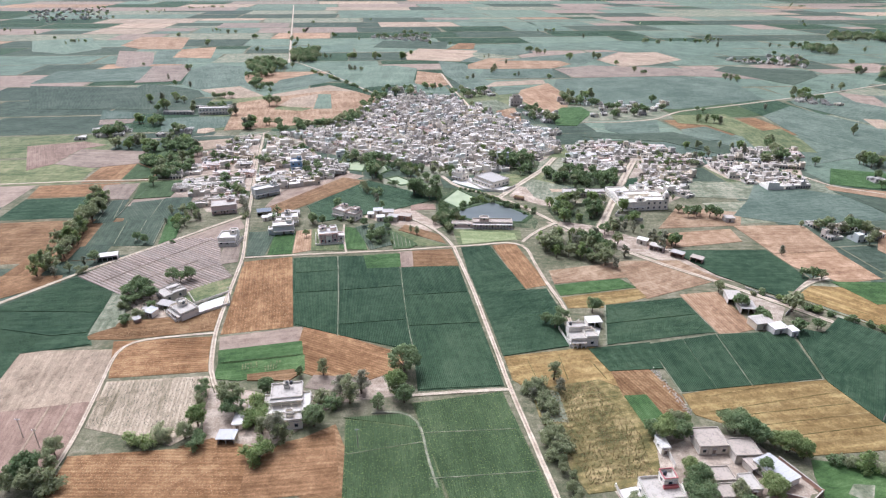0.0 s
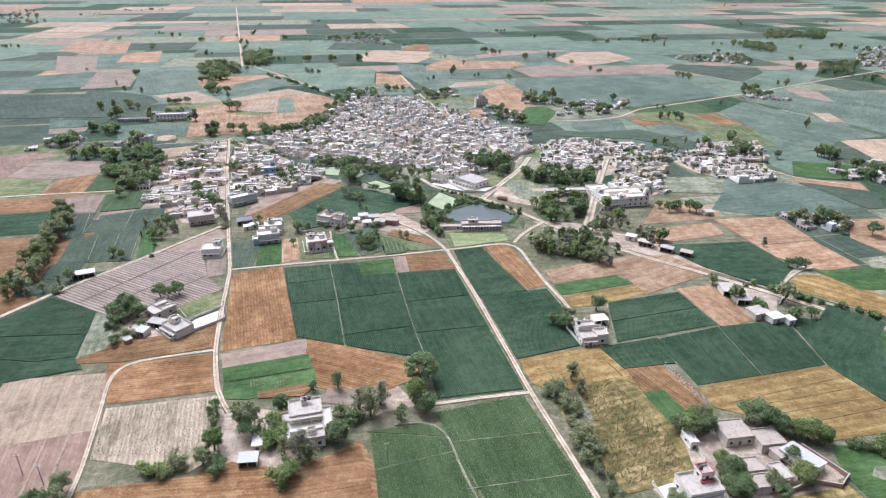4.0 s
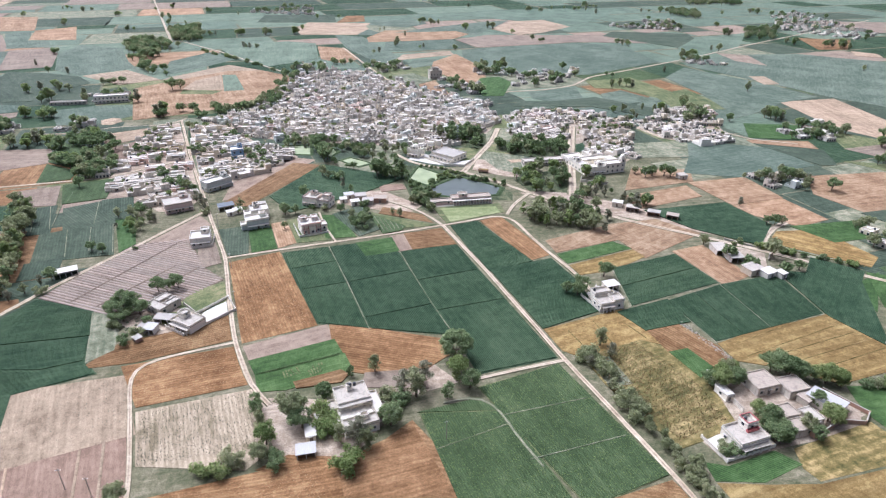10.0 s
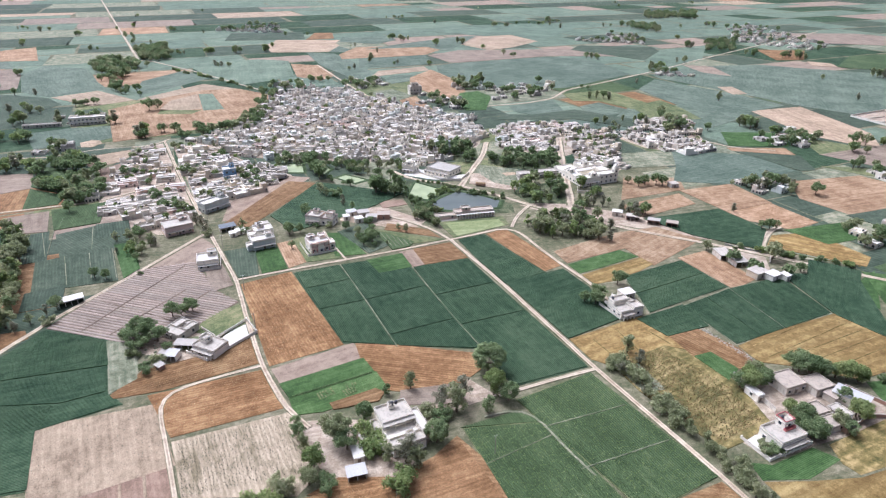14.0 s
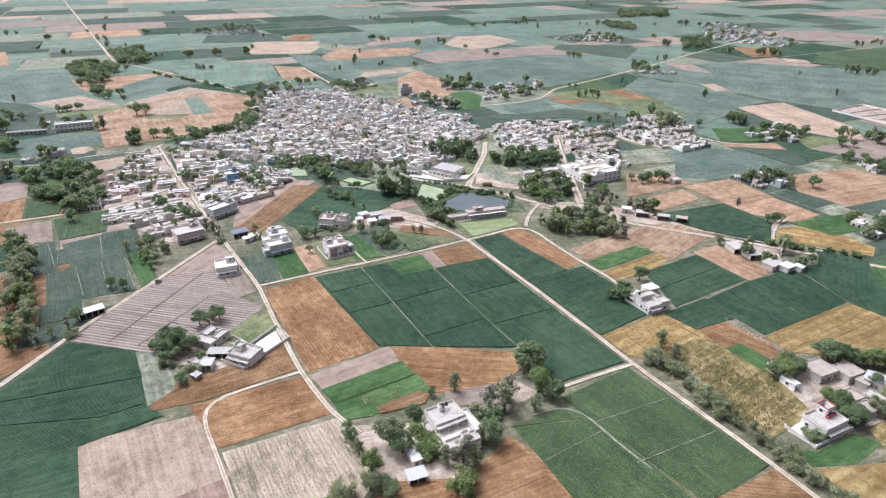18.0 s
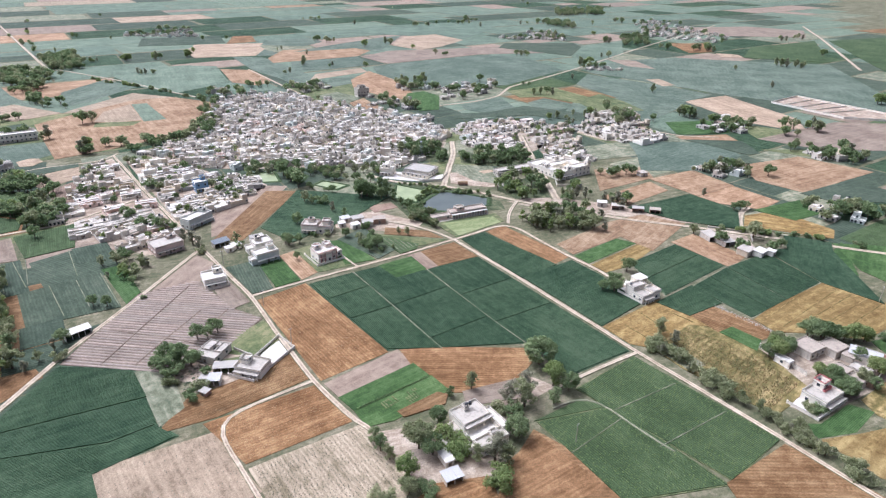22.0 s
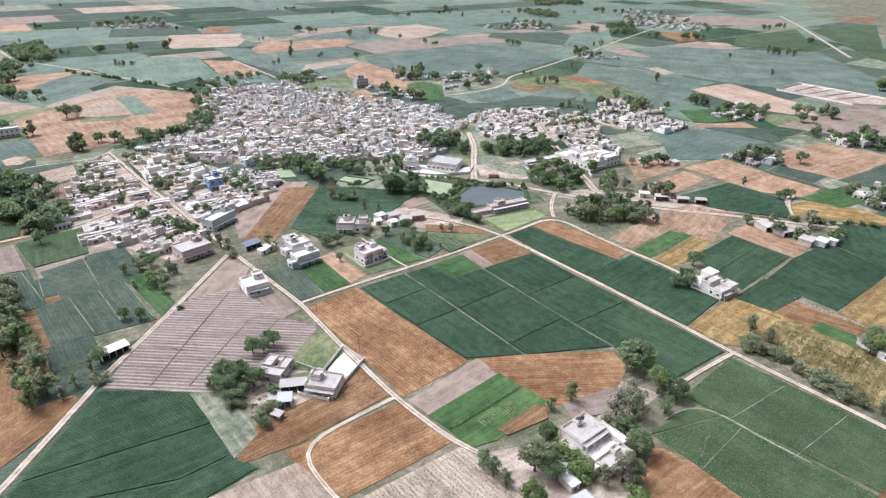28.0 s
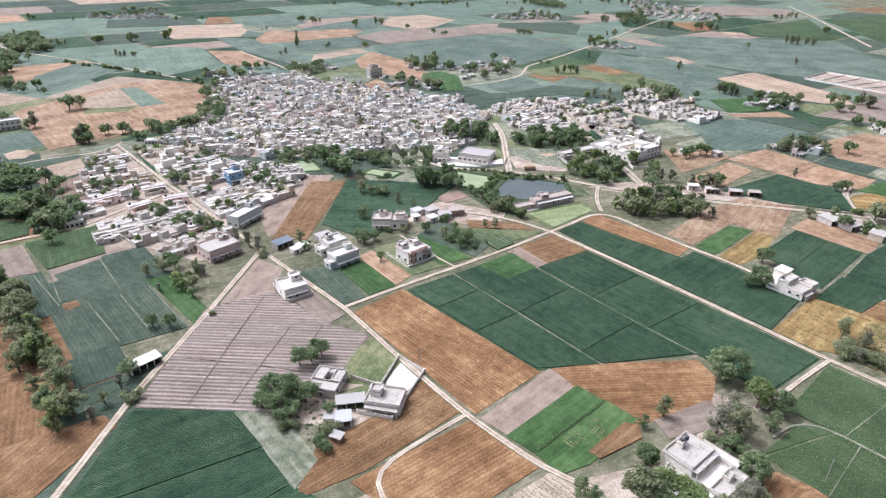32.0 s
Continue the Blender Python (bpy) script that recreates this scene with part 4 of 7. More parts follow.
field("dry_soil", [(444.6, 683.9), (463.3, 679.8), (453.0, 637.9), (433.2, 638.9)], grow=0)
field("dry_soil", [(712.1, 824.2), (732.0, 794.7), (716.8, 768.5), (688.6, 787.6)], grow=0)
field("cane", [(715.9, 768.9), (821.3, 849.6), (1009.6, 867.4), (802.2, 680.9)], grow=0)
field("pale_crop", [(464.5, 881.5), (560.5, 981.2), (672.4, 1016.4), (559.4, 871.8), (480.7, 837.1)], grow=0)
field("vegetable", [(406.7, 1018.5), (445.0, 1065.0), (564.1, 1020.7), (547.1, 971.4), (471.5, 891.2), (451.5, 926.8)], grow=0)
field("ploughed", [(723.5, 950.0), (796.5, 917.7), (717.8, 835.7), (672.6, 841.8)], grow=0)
field("cane", [(1035.0, 856.2), (1233.1, 845.5), (786.5, 570.6), (829.1, 628.7)], grow=0)
field("bare_soil", [(887.0, 1152.3), (1091.3, 1100.6), (1141.7, 993.7), (1041.3, 910.0), (913.8, 986.0)], grow=0)
field("ploughed", [(1233.9, 953.4), (1405.0, 951.4), (1272.5, 869.8)], grow=0)
field("dry_soil", [(-98.2, 1185.8), (-75.3, 1248.0), (25.8, 1218.6), (29.3, 1157.0), (3.5, 1087.8), (-87.8, 1104.0)], grow=0)

# ---- the plots and scrub west of the village ----
field("vegetable", [(-251.2, 573.4), (-213.0, 580.7), (-212.1, 569.4), (-241.7, 558.0), (-237.8, 527.0), (-267.0, 536.4), (-271.9, 564.8)], grow=0)
field("dry_soil", [(-240.9, 557.7), (-212.1, 569.4), (-209.5, 549.1), (-213.5, 536.7), (-232.3, 524.7), (-237.9, 533.4)], grow=0)
field("plastic_plot", [(-227.8, 516.6), (-213.1, 532.5), (-207.6, 532.9), (-206.1, 487.4), (-220.3, 487.6)], grow=0)
field("fallow", [(-238.8, 521.1), (-229.3, 523.4), (-223.3, 496.8), (-229.1, 483.5), (-237.5, 502.6)], grow=0)
field("cane", [(-272.0, 540.0), (-240.1, 518.0), (-234.2, 487.8), (-236.7, 467.8), (-264.0, 489.0)], grow=0)
field("cane", [(-263.0, 485.0), (-236.3, 464.6), (-236.4, 448.4), (-256.0, 444.0)], grow=0)
field("scrub", [(-236.0, 487.0), (-219.0, 486.0), (-209.0, 468.0), (-211.0, 450.5), (-234.5, 447.5)], grow=0)
field("cane", [(-237.4, 437.1), (-206.1, 445.4), (-203.2, 408.5), (-227.2, 402.7)], grow=0)
field("vegetable", [(-205.0, 406.0), (-187.0, 408.5), (-181.1, 383.6), (-201.2, 384.4)], grow=0)
field("bare_soil", [(-262.0, 431.0), (-238.5, 437.0), (-230.3, 401.7), (-252.0, 402.0)], grow=0)
field("dry_soil", [(-258.3, 602.5), (-250.1, 608.9), (-242.9, 605.9), (-239.3, 596.3), (-245.2, 586.0), (-254.0, 588.1)], grow=0)
# ---- damp scrub round the ponds and the open ground ----
field("scrub", [(-30, 436), (-3, 437), (15, 427), (30, 411), (44, 393), (54, 374), (50, 360), (36, 363), (0, 366), (-4, 350), (-13, 362), (-14, 408)], low=0.034)
field("plastic_plot", [(-31.7, 401.5), (-15.3, 400.8), (-13.7, 391.5), (-30.7, 388.8)], grow=0)
field("scrub", [(-50.6, 358.1), (-40.6, 357.1), (-38.8, 337.6), (-47.4, 328.3), (-55.5, 345.9)], grow=0)
field("cane", [(-41.0, 354.5), (-22.5, 333.5), (-26.0, 328.0), (-36.4, 325.8), (-40.0, 342.0)], grow=0)
for k in range(6):
    road("bund", "narrow pale earth bund between garden beds", 0.4, [(-39.4 + 2.9 * k, 351.5 - 3.4 * k), (-35.6 + 2.2 * k, 328.6 + 0.4 * k)], CROPS["fallow"], 0.62)
field("scrub", [(66, 460), (78, 449), (95, 436), (115, 432), (132, 472), (114, 466), (96, 478), (74, 481)], low=0.13)
field("scrub", [(62, 394), (66, 374), (90, 366), (108, 411), (84, 407), (78, 418)], low=0.125)
field("scrub", [(34, 488), (45, 471), (61, 464), (70, 504), (62, 530), (46, 528)], low=0.11)
field("scrub", [(-170, 502), (-158, 512), (-144, 508), (-143, 494), (-158, 486)], low=0.1)
field("scrub", [(-162, 420), (-150, 424), (-147, 412), (-156, 406)], low=0.1)

# ---- far fields ----
AXIS = radians(9)
NEAR_ZONE = [(-240, 60), (-240, 470), (-215, 600), (-110, 830), (20, 800), (130, 640), (300, 560), (320, 420), (270, 300), (215, 170), (130, 60)]


def turned(u, v):
    return (u * math.cos(AXIS) - v * math.sin(AXIS), u * math.sin(AXIS) + v * math.cos(AXIS))


far_rnd = random.Random(7)
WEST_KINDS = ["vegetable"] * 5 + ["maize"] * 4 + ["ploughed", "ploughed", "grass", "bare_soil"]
# the two far mixes lean to paled kinds, so field colour carries the haze
HAZE_KINDS = ["pale_crop"] * 10 + ["vegetable"] * 4 + ["maize"] * 3 + ["fallow"] * 2 + ["bare_soil"] * 2 + ["dry_soil", "bare_soil", "pale_stubble"]
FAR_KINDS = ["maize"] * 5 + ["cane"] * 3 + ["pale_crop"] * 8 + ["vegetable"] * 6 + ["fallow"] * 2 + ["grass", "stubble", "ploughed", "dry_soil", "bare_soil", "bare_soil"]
v = 150.0
while v < 3900:
    depth = 58 + (v - 150) * 0.055
    u = -0.95 * v - 200
    while u < 1.5 * v + 300:
        width = depth * far_rnd.uniform(0.6, 1.9)
        c = turned(u + width / 2, v + depth / 2)
        if not inside(c, NEAR_ZONE):
            top = v + depth * far_rnd.uniform(0.9, 0.985)
            j = [far_rnd.uniform(-0.05, 0.05) * depth for _ in range(4)]
            kind = far_rnd.choice(HAZE_KINDS if v > 800 else WEST_KINDS if c[0] < -190 else FAR_KINDS)
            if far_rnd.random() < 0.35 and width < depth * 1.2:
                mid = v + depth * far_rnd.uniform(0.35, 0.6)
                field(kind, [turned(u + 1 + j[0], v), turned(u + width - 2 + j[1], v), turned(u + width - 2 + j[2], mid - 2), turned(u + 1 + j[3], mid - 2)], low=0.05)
                field(far_rnd.choice(HAZE_KINDS if v > 800 else WEST_KINDS if c[0] < -190 else FAR_KINDS), [turned(u + 1 + j[3], mid), turned(u + width - 2 + j[2], mid), turned(u + width - 2, top), turned(u + 1, top)], low=0.055)
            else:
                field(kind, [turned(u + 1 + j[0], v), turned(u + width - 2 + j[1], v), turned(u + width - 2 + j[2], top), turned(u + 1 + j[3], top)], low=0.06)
        u += width
    v += depth

fill_rnd = random.Random(17)
for i in range(-9, 12):
    for j in range(-1, 20):
        u, v = i * 44.0 + (j % 2) * 15, 60 + j * 40.0
        c = turned(u + 22, v + 20)
        if inside(c, NEAR_ZONE) and (c[1] > 440 or c[0] < -200 or c[0] > 190):
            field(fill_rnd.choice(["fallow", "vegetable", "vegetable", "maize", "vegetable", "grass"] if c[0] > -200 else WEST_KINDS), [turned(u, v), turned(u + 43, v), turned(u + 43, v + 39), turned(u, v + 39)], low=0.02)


# ---- houses ----
def window_geo():
    g = Geo()
    g.box(-0.62, 0.62, -0.04, 0.05, -0.72, 0.72, 0)          # frame
    g.box(-0.52, -0.04, -0.06, -0.041, -0.62, 0.62, 1).box(0.04, 0.52, -0.06, -0.041, -0.62, 0.62, 1)
    g.box(-0.75, 0.75, -0.45, 0.05, 0.78, 0.86, 2)           # sunshade
    g.box(-0.68, 0.68, -0.12, 0.05, -0.80, -0.73, 2)         # sill
    return g


def door_geo():
    g = Geo()
    g.box(-0.62, 0.62, -0.05, 0.05, 0.0, 2.2, 0).box(-0.5, -0.02, -0.08, -0.051, 0.05, 2.1, 1).box(0.02, 0.5, -0.08, -0.051, 0.05, 2.1, 1)
    g.box(-0.85, 0.85, -0.6, 0.05, 2.3, 2.4, 2).box(-0.9, 0.9, -0.7, 0.0, -0.02, 0.12, 2)
    return g


FRAME_ME = Geo().box(-0.62, 0.62, -0.04, 0.05, -0.72, 0.72).box(-0.75, 0.75, -0.45, 0.05, 0.78, 0.86, 1).mesh("window", [FRAME, ROOFS[2]])
PANE_ME = Geo().box(-0.55, 0.55, -0.075, -0.041, -0.65, 0.65).mesh("pane", GLASS)
WINDOW_ME = window_geo().mesh("window", [FRAME, GLASS, ROOFS[2]])
DOOR_ME = door_geo().mesh("door", [FRAME, DOOR, ROOFS[0]])
TANK_GEO = Geo().cone(0, 0, 0.62, 0.62, 0, 1.0, 10).cone(0, 0, 0.62, 0.3, 1.0, 1.25, 10).cone(0, 0, 0.22, 0.22, 1.25, 1.35, 8)
TANK_MES = [TANK_GEO.mesh("water_tank", BLACK_TANK)]
FACES = ((0, -1, 0), (1, 0, 90), (0, 1, 180), (-1, 0, 270))


def openings(block, rnd, chance=0.75, pitch=3.4):
    """Where windows go on the walls of a block: place and turn about z."""
    x0, x1, y0, y1, z0, z1 = block
    out = []
    for level in range(max(1, int((z1 - z0 + 0.4) / 3.2))):
        z = z0 + 1.75 + 3.2 * level
        for fx, fy, a in FACES:
            length = (x1 - x0) if fy else (y1 - y0)
            n = int(length / pitch)
            for i in range(n):
                if rnd.random() > chance:
                    continue
                s = (i + 0.5) / n * length
                px = x0 + s if fy else (x1 if fx > 0 else x0)
                py = y0 + s if fx else (y1 if fy > 0 else y0)
                out.append((px + fx * 0.02, py + fy * 0.02, z, a))
    return out


def building(name, label, category, blocks, wall, roof, seed=0, parapet=0.8, door=None, tanks=0, chance=0.75, group="", trim=None, coping=True, court=None):
    """A flat-roofed building from blocks (x0, x1, y0, y1, z0, z1): walls, roof slab, parapet, windows, door and tanks are its parts."""
    rnd = random.Random(seed)
    root = tagged(new(name), label, category, group)
    for n, b in enumerate(blocks):
        x0, x1, y0, y1, z0, z1 = b
        part("wall", Geo().box(x0, x1, y0, y1, z0, z1 - 0.17).box(x0 - 0.08, x1 + 0.08, y0 - 0.08, y1 + 0.08, z0 - 0.1, z0 + 0.35) if z0 < 0.5 else Geo().box(x0, x1, y0, y1, z0, z1 - 0.17), wall, root)
        o = 0.25
        part("roof", Geo().box(x0 - o, x1 + o, y0 - o, y1 + o, z1 - 0.17, z1), roof, root)
        if parapet:
            part("parapet", Geo().ring(x0 - 0.05, x1 + 0.05, y0 - 0.05, y1 + 0.05, z1, z1 + parapet, 0.18), trim or wall, root)
            if coping:
                part("coping", Geo().ring(x0 - 0.1, x1 + 0.1, y0 - 0.1, y1 + 0.1, z1 + parapet, z1 + parapet + 0.08, 0.28), roof, root)
        for px, py, pz, a in openings(b, rnd, chance):
            w = part("window", FRAME_ME if coping else WINDOW_ME, None, root)
            w.matrix_basis = pose(px, py, pz, 0, 0, a)
            if coping:
                part("pane", PANE_ME, None, w, "dark glass pane")
    if court:
        part("courtyard_wall", Geo().ring(*court, -0.05, 1.9, 0.22), wall, root)
        part("courtyard_floor", Geo().box(court[0] + 0.22, court[1] - 0.22, court[2] + 0.22, court[3] - 0.22, -0.05, 0.09), ROOFS[2], root)
    x0, x1, y0, y1, z0, z1 = blocks[0]
    if door is not None and coping and y0 == min(b[2] for b in blocks) and z1 > 3.0:
        part("porch_roof", Geo().box(x0 + 0.3, x1 - 0.3, y0 - 1.7, y0 - 0.01, 2.55, 2.7), roof, root)
        for k in range(4):
            part("porch_pillar", Geo().box(-0.14, 0.14, -0.14, 0.14, -0.05, 2.55), wall, root).matrix_basis = pose(x0 + 0.6 + (x1 - x0 - 1.2) * k / 3, y0 - 1.5, 0)
    if door is not None:
        part("door", DOOR_ME, None, root).matrix_basis = pose(x0 + (x1 - x0) * door, y0 - 0.03, 0.05)
    for k in range(tanks):
        b = max(blocks, key=lambda q: q[5])
        part("water_tank", TANK_MES[0], None, root).matrix_basis = pose(b[0] + 1.3 + 1.5 * k, b[3] - 1.3, b[5])
    return root


def set_down(root, x, y, angle=0.0, z=0.0):
    root.matrix_basis = pose(x, y, z, 0, 0, angle)
    return root


class Kind:
    """A thing built once and set down many times."""

    def __init__(self, make):
        self.make, self.root = make, None

    def put(self, m):
        if self.root is None:
            self.root = self.make()
            self.root.matrix_basis = m
            return self.root
        s = self.root.scale
        return copy_thing(self.root, m @ Matrix.Diagonal((1 / s[0], 1 / s[1], 1 / s[2], 1)))


HOUSE_RND = random.Random(11)
HOUSE_WORDS = {0: "whitewashed", 1: "cream plastered", 2: "grey cement", 3: "pale pink", 4: "pale blue", 5: "raw brick", 6: "weathered lime-washed", 7: "bright white"}


def house_blocks(rnd, w, d):
    """Rooms round an open court: small blocks (x0, x1, y0, y1, z0, z1, parapet), some with an upper room."""
    nx, ny = max(1, round(w / 3.8)), max(2, round(d / 3.8))
    xs = [-w / 2 + w * i / nx + (rnd.uniform(-0.5, 0.5) if 0 < i < nx else 0) for i in range(nx + 1)]
    ys = [-d / 2 + d * i / ny + (rnd.uniform(-0.7, 0.7) if 0 < i < ny else 0) for i in range(ny + 1)]
    h, out = rnd.uniform(2.3, 2.8), []
    upper, edge = rnd.random() < 0.4, rnd.choice((0.2, 0.35, 0.5))
    built = {(i, j) for j in range(ny) for i in range(nx) if j == ny - 1 or rnd.random() > (0.6 if j == ny - 2 else 0.42)}
    joined = {(i, ny - 1) for i in range(nx)}                # rooms that hang together with the back row
    for j in range(ny - 2, -1, -1):
        joined |= {(i, j) for i in range(nx) if (i, j) in built and any((i + k, j + 1) in joined for k in (-1, 0, 1))}
    for i, j in sorted(joined):
        z = h + (rnd.uniform(-0.06, 0.06) if rnd.random() < 0.72 else rnd.uniform(-0.5, 0.4))
        rim = edge if rnd.random() < 0.75 else rnd.choice((0.15, 0.7))
        out.append((xs[i], xs[i + 1], ys[j], ys[j + 1], -0.05, z, rim))
        if rnd.random() < (0.5 if upper and j >= ny - 2 else 0.07):
            out.append((xs[i], xs[i + 1], ys[j], ys[j + 1], z + rim, z + rim + rnd.uniform(1.7, 2.2), rnd.choice((0.2, 0.5))))
    return out


def house_windows(blocks, w, d, rnd, chance):
    """Openings on the outer walls of a house and on those that face its court."""
    out = []
    for b in blocks:
        if b[4] > 1:
            continue
        for o in openings(b[:6], rnd, chance, 1.9):
            probe = (o[0] + math.sin(radians(o[3])) * 0.5, o[1] - math.cos(radians(o[3])) * 0.5)
            if not any(q[0] < probe[0] < q[1] and q[2] < probe[1] < q[3] for q in blocks):
                out.append(o)
    return out


def veranda(blocks, d, slot=0):
    """A jutting slab that shades the front of a house's back row of rooms."""
    row = [b for b in blocks if b[3] > d / 2 - 0.1 and b[4] < 1]
    x0, x1, y, z = min(b[0] for b in row) + 0.3, max(b[1] for b in row) - 0.3, max(b[2] for b in row), min(b[5] for b in row) - 0.35
    return Geo().box(x0, x1, y - 1.7, y + 0.02, z, z + 0.13, slot)


def village_house(label, blocks, w, d, wall, roof, n):
    root = tagged(new("house"), label, "house", "village houses")
    rnd = random.Random(n)
    walls = Geo()
    for x0, x1, y0, y1, z0, z1, rim in blocks:
        walls.room(x0, x1, y0, y1, z0, z1, rim)
        part("roof", Geo().box(x0 + 0.165, x1 - 0.165, y0 + 0.165, y1 - 0.165, z1 - 0.14, z1), roof if rnd.random() < 0.6 else rnd.choice(ROOFS), root)
    part("wall", walls.weld(), wall, root)
    part("courtyard_wall", Geo().ring(-w / 2 + 0.05, w / 2 - 0.05, -d / 2 + 0.05, d / 2 - 0.05, -0.05, 1.7, 0.2), wall, root)
    part("veranda_roof", veranda(blocks, d), roof, root)
    for px, py, pz, a in house_windows(blocks, w, d, rnd, 0.2):
        part("window", WINDOW_ME, None, root).matrix_basis = pose(px, py, pz - 0.3, 0, 0, a)
    part("door", DOOR_ME, None, root).matrix_basis = pose(rnd.uniform(-0.3, 0.3) * w, -d / 2 - 0.02, 0.02)
    if n % 3 == 0:
        b = max(blocks, key=lambda q: q[5])
        part("water_tank", TANK_MES[0], None, root).matrix_basis = pose((b[0] + b[1]) / 2, b[3] - 1.0, b[5])
    return root


HOUSE_KINDS, HOUSE_GEOS, HOUSE_WIDE = [], [], []


def house_kind(n, w, d, wall_n, roof_n, blocks, words):
    """A house to be set down with all its parts, and the same as plain geometry for the crowd behind."""
    g = Geo()
    rnd = random.Random(n)
    for x0, x1, y0, y1, z0, z1, rim in blocks:
        g.room(x0, x1, y0, y1, z0, z1, rim, wall_n).box(x0 + 0.165, x1 - 0.165, y0 + 0.165, y1 - 0.165, z1 - 0.14, z1, 8 + (roof_n if rnd.random() < 0.6 else rnd.randrange(4)))
        if rnd.random() < 0.15:
            g.add(Geo().cone(0, 0, 0.6, 0.55, 0, 1.2, 7, 12), pose(x0 + 1.2, y1 - 1.1, z1))
    for px, py, pz, a in house_windows(blocks, w, d, rnd, 0.85):
        g.add(Geo().box(-0.6, 0.6, -0.06, 0.02, -1.1, 0.45, 12).box(-0.8, 0.8, -0.5, 0.02, 0.55, 0.63, 8 + roof_n), pose(px, py, pz - 0.25, 0, 0, a))
    g.add(veranda(blocks, d, 8 + roof_n), Matrix())
    g.ring(-w / 2 + 0.05, w / 2 - 0.05, -d / 2 + 0.05, d / 2 - 0.05, -0.05, 1.7, 0.2, wall_n)
    HOUSE_GEOS.append(g)
    HOUSE_WIDE.append(w)
    return Kind(lambda: village_house(words, blocks, w, d, WALLS[wall_n], ROOFS[roof_n], n))


for n in range(32):
    w, d = HOUSE_RND.uniform(4.8, 10.4), HOUSE_RND.uniform(8.4, 10.4)
    wall_n = HOUSE_RND.choice((0, 0, 0, 0, 7, 7, 7, 1, 0, 2, 3, 0, 4, 5, 6, 6, 6, 2))
    roof_n = HOUSE_RND.choice((0, 0, 2, 2, 2, 2, 1, 3))
    blocks = house_blocks(HOUSE_RND, w, d)
    HOUSE_KINDS.append(house_kind(n, w, d, wall_n, roof_n, blocks, f"{HOUSE_WORDS[wall_n]} flat-roofed village house with rooms round a court"))


def compound_blocks(rnd, w, d):
    """A large house: a row of rooms at the back, wings down the sides, sheds and a gate room, few with a storey above."""
    out, h = [], rnd.uniform(2.4, 2.9)
    deep, wing, edge = rnd.uniform(3.6, 4.6), rnd.uniform(2.8, 3.8), rnd.choice((0.2, 0.35, 0.5))
    n = max(2, round(w / 4.4))
    tall = rnd.random() < 0.3
    xs = [-w / 2 + w * i / n + (rnd.uniform(-0.6, 0.6) if 0 < i < n else 0) for i in range(n + 1)]
    for x0, x1 in zip(xs, xs[1:]):
        z = h + rnd.choice((0, 0, 0, -0.3, 0.3))
        out.append((x0, x1, d / 2 - deep, d / 2, -0.05, z, edge))
        if rnd.random() < (0.55 if tall else 0.06):
            out.append((x0, x1, d / 2 - deep, d / 2, z + edge, z + edge + rnd.uniform(2.0, 2.5), 0.35))
    for side in rnd.choice(((-1,), (1,), (-1, 1), (-1, 1))):
        x0, x1 = (-w / 2, -w / 2 + wing) if side < 0 else (w / 2 - wing, w / 2)
        y = d / 2 - deep
        for k in range(rnd.choice((1, 2, 3))):
            long = rnd.uniform(2.4, 3.6)
            if y - long > -d / 2:
                out.append((x0, x1, y - long, y, -0.05, h + rnd.choice((0.0, -0.2, -0.5)), edge * 0.7))
                y -= long
    if rnd.random() < 0.45:                                  # a stair head on the roof
        b = rnd.choice([q for q in out if q[4] < 1])
        out.append((b[0] + 0.3, b[0] + 2.3, b[3] - 2.6, b[3] - 0.3, b[5], b[5] + 1.9, 0.15))
    if rnd.random() < 0.7:
        x, half = rnd.uniform(-0.12, 0.12) * w, rnd.uniform(1.6, 2.8)
        out.append((x - half, x + half, -d / 2, -d / 2 + rnd.uniform(2.4, 3.2), -0.05, h - rnd.uniform(0.1, 0.6), 0.25))
    return out


PLAIN_KINDS = len(HOUSE_KINDS)
for n in range(40, 60):
    w, d = HOUSE_RND.uniform(8.5, 13.5), HOUSE_RND.uniform(11.0, 12.4)
    wall_n = HOUSE_RND.choice((0, 0, 0, 7, 7, 1, 3, 0, 6, 6, 2))
    roof_n = HOUSE_RND.choice((0, 0, 2, 2, 2, 1))
    HOUSE_KINDS.append(house_kind(n, w, d, wall_n, roof_n, compound_blocks(HOUSE_RND, w, d), f"{HOUSE_WORDS[wall_n]} village house with wings round a walled court"))

VILLAGE = {
    "street_west": ([(-189, 584), (-149, 416), (-145, 398), (-151, 378), (-167, 381), (-184, 405), (-205, 418), (-216, 466), (-211, 489), (-207, 520), (-199, 577)], 14, 0.4),
    "street_east": ([(-182, 586), (-146, 414), (-138, 410), (-125, 427), (-90, 463), (-85, 470), (-94, 492), (-112, 500), (-125, 526)], 14, 0.4),
    "temple_side": ([(147, 478), (187, 490), (185, 465), (165, 425), (150, 412), (130, 430)], 20, 0.4),
    "east_quarter": ([(104, 545), (116, 562), (156, 573), (190, 556), (160, 500), (153, 473), (130, 462), (108, 478), (90, 500)], 5, 0.4),
    "pond_quarter": ([(-120, 526), (-91, 512), (-12, 485), (17, 470), (63, 494), (80, 520), (-20, 560), (-140, 590), (-170, 588)], -15, 1.0),
    "old_core": ([(-170, 590), (-20, 562), (80, 522), (90, 540), (97, 604), (45, 674), (3, 782), (-51, 782), (-94, 763), (-108, 684), (-132, 613)], 25, 1.0),
    "far_east": ([(205, 500), (254, 546), (307, 555), (281, 490), (266, 450), (237, 447), (212, 468)], 0, 0.4),
    "north_east": ([(178, 536), (214, 525), (198, 495), (159, 498)], 0, 0.4),
}
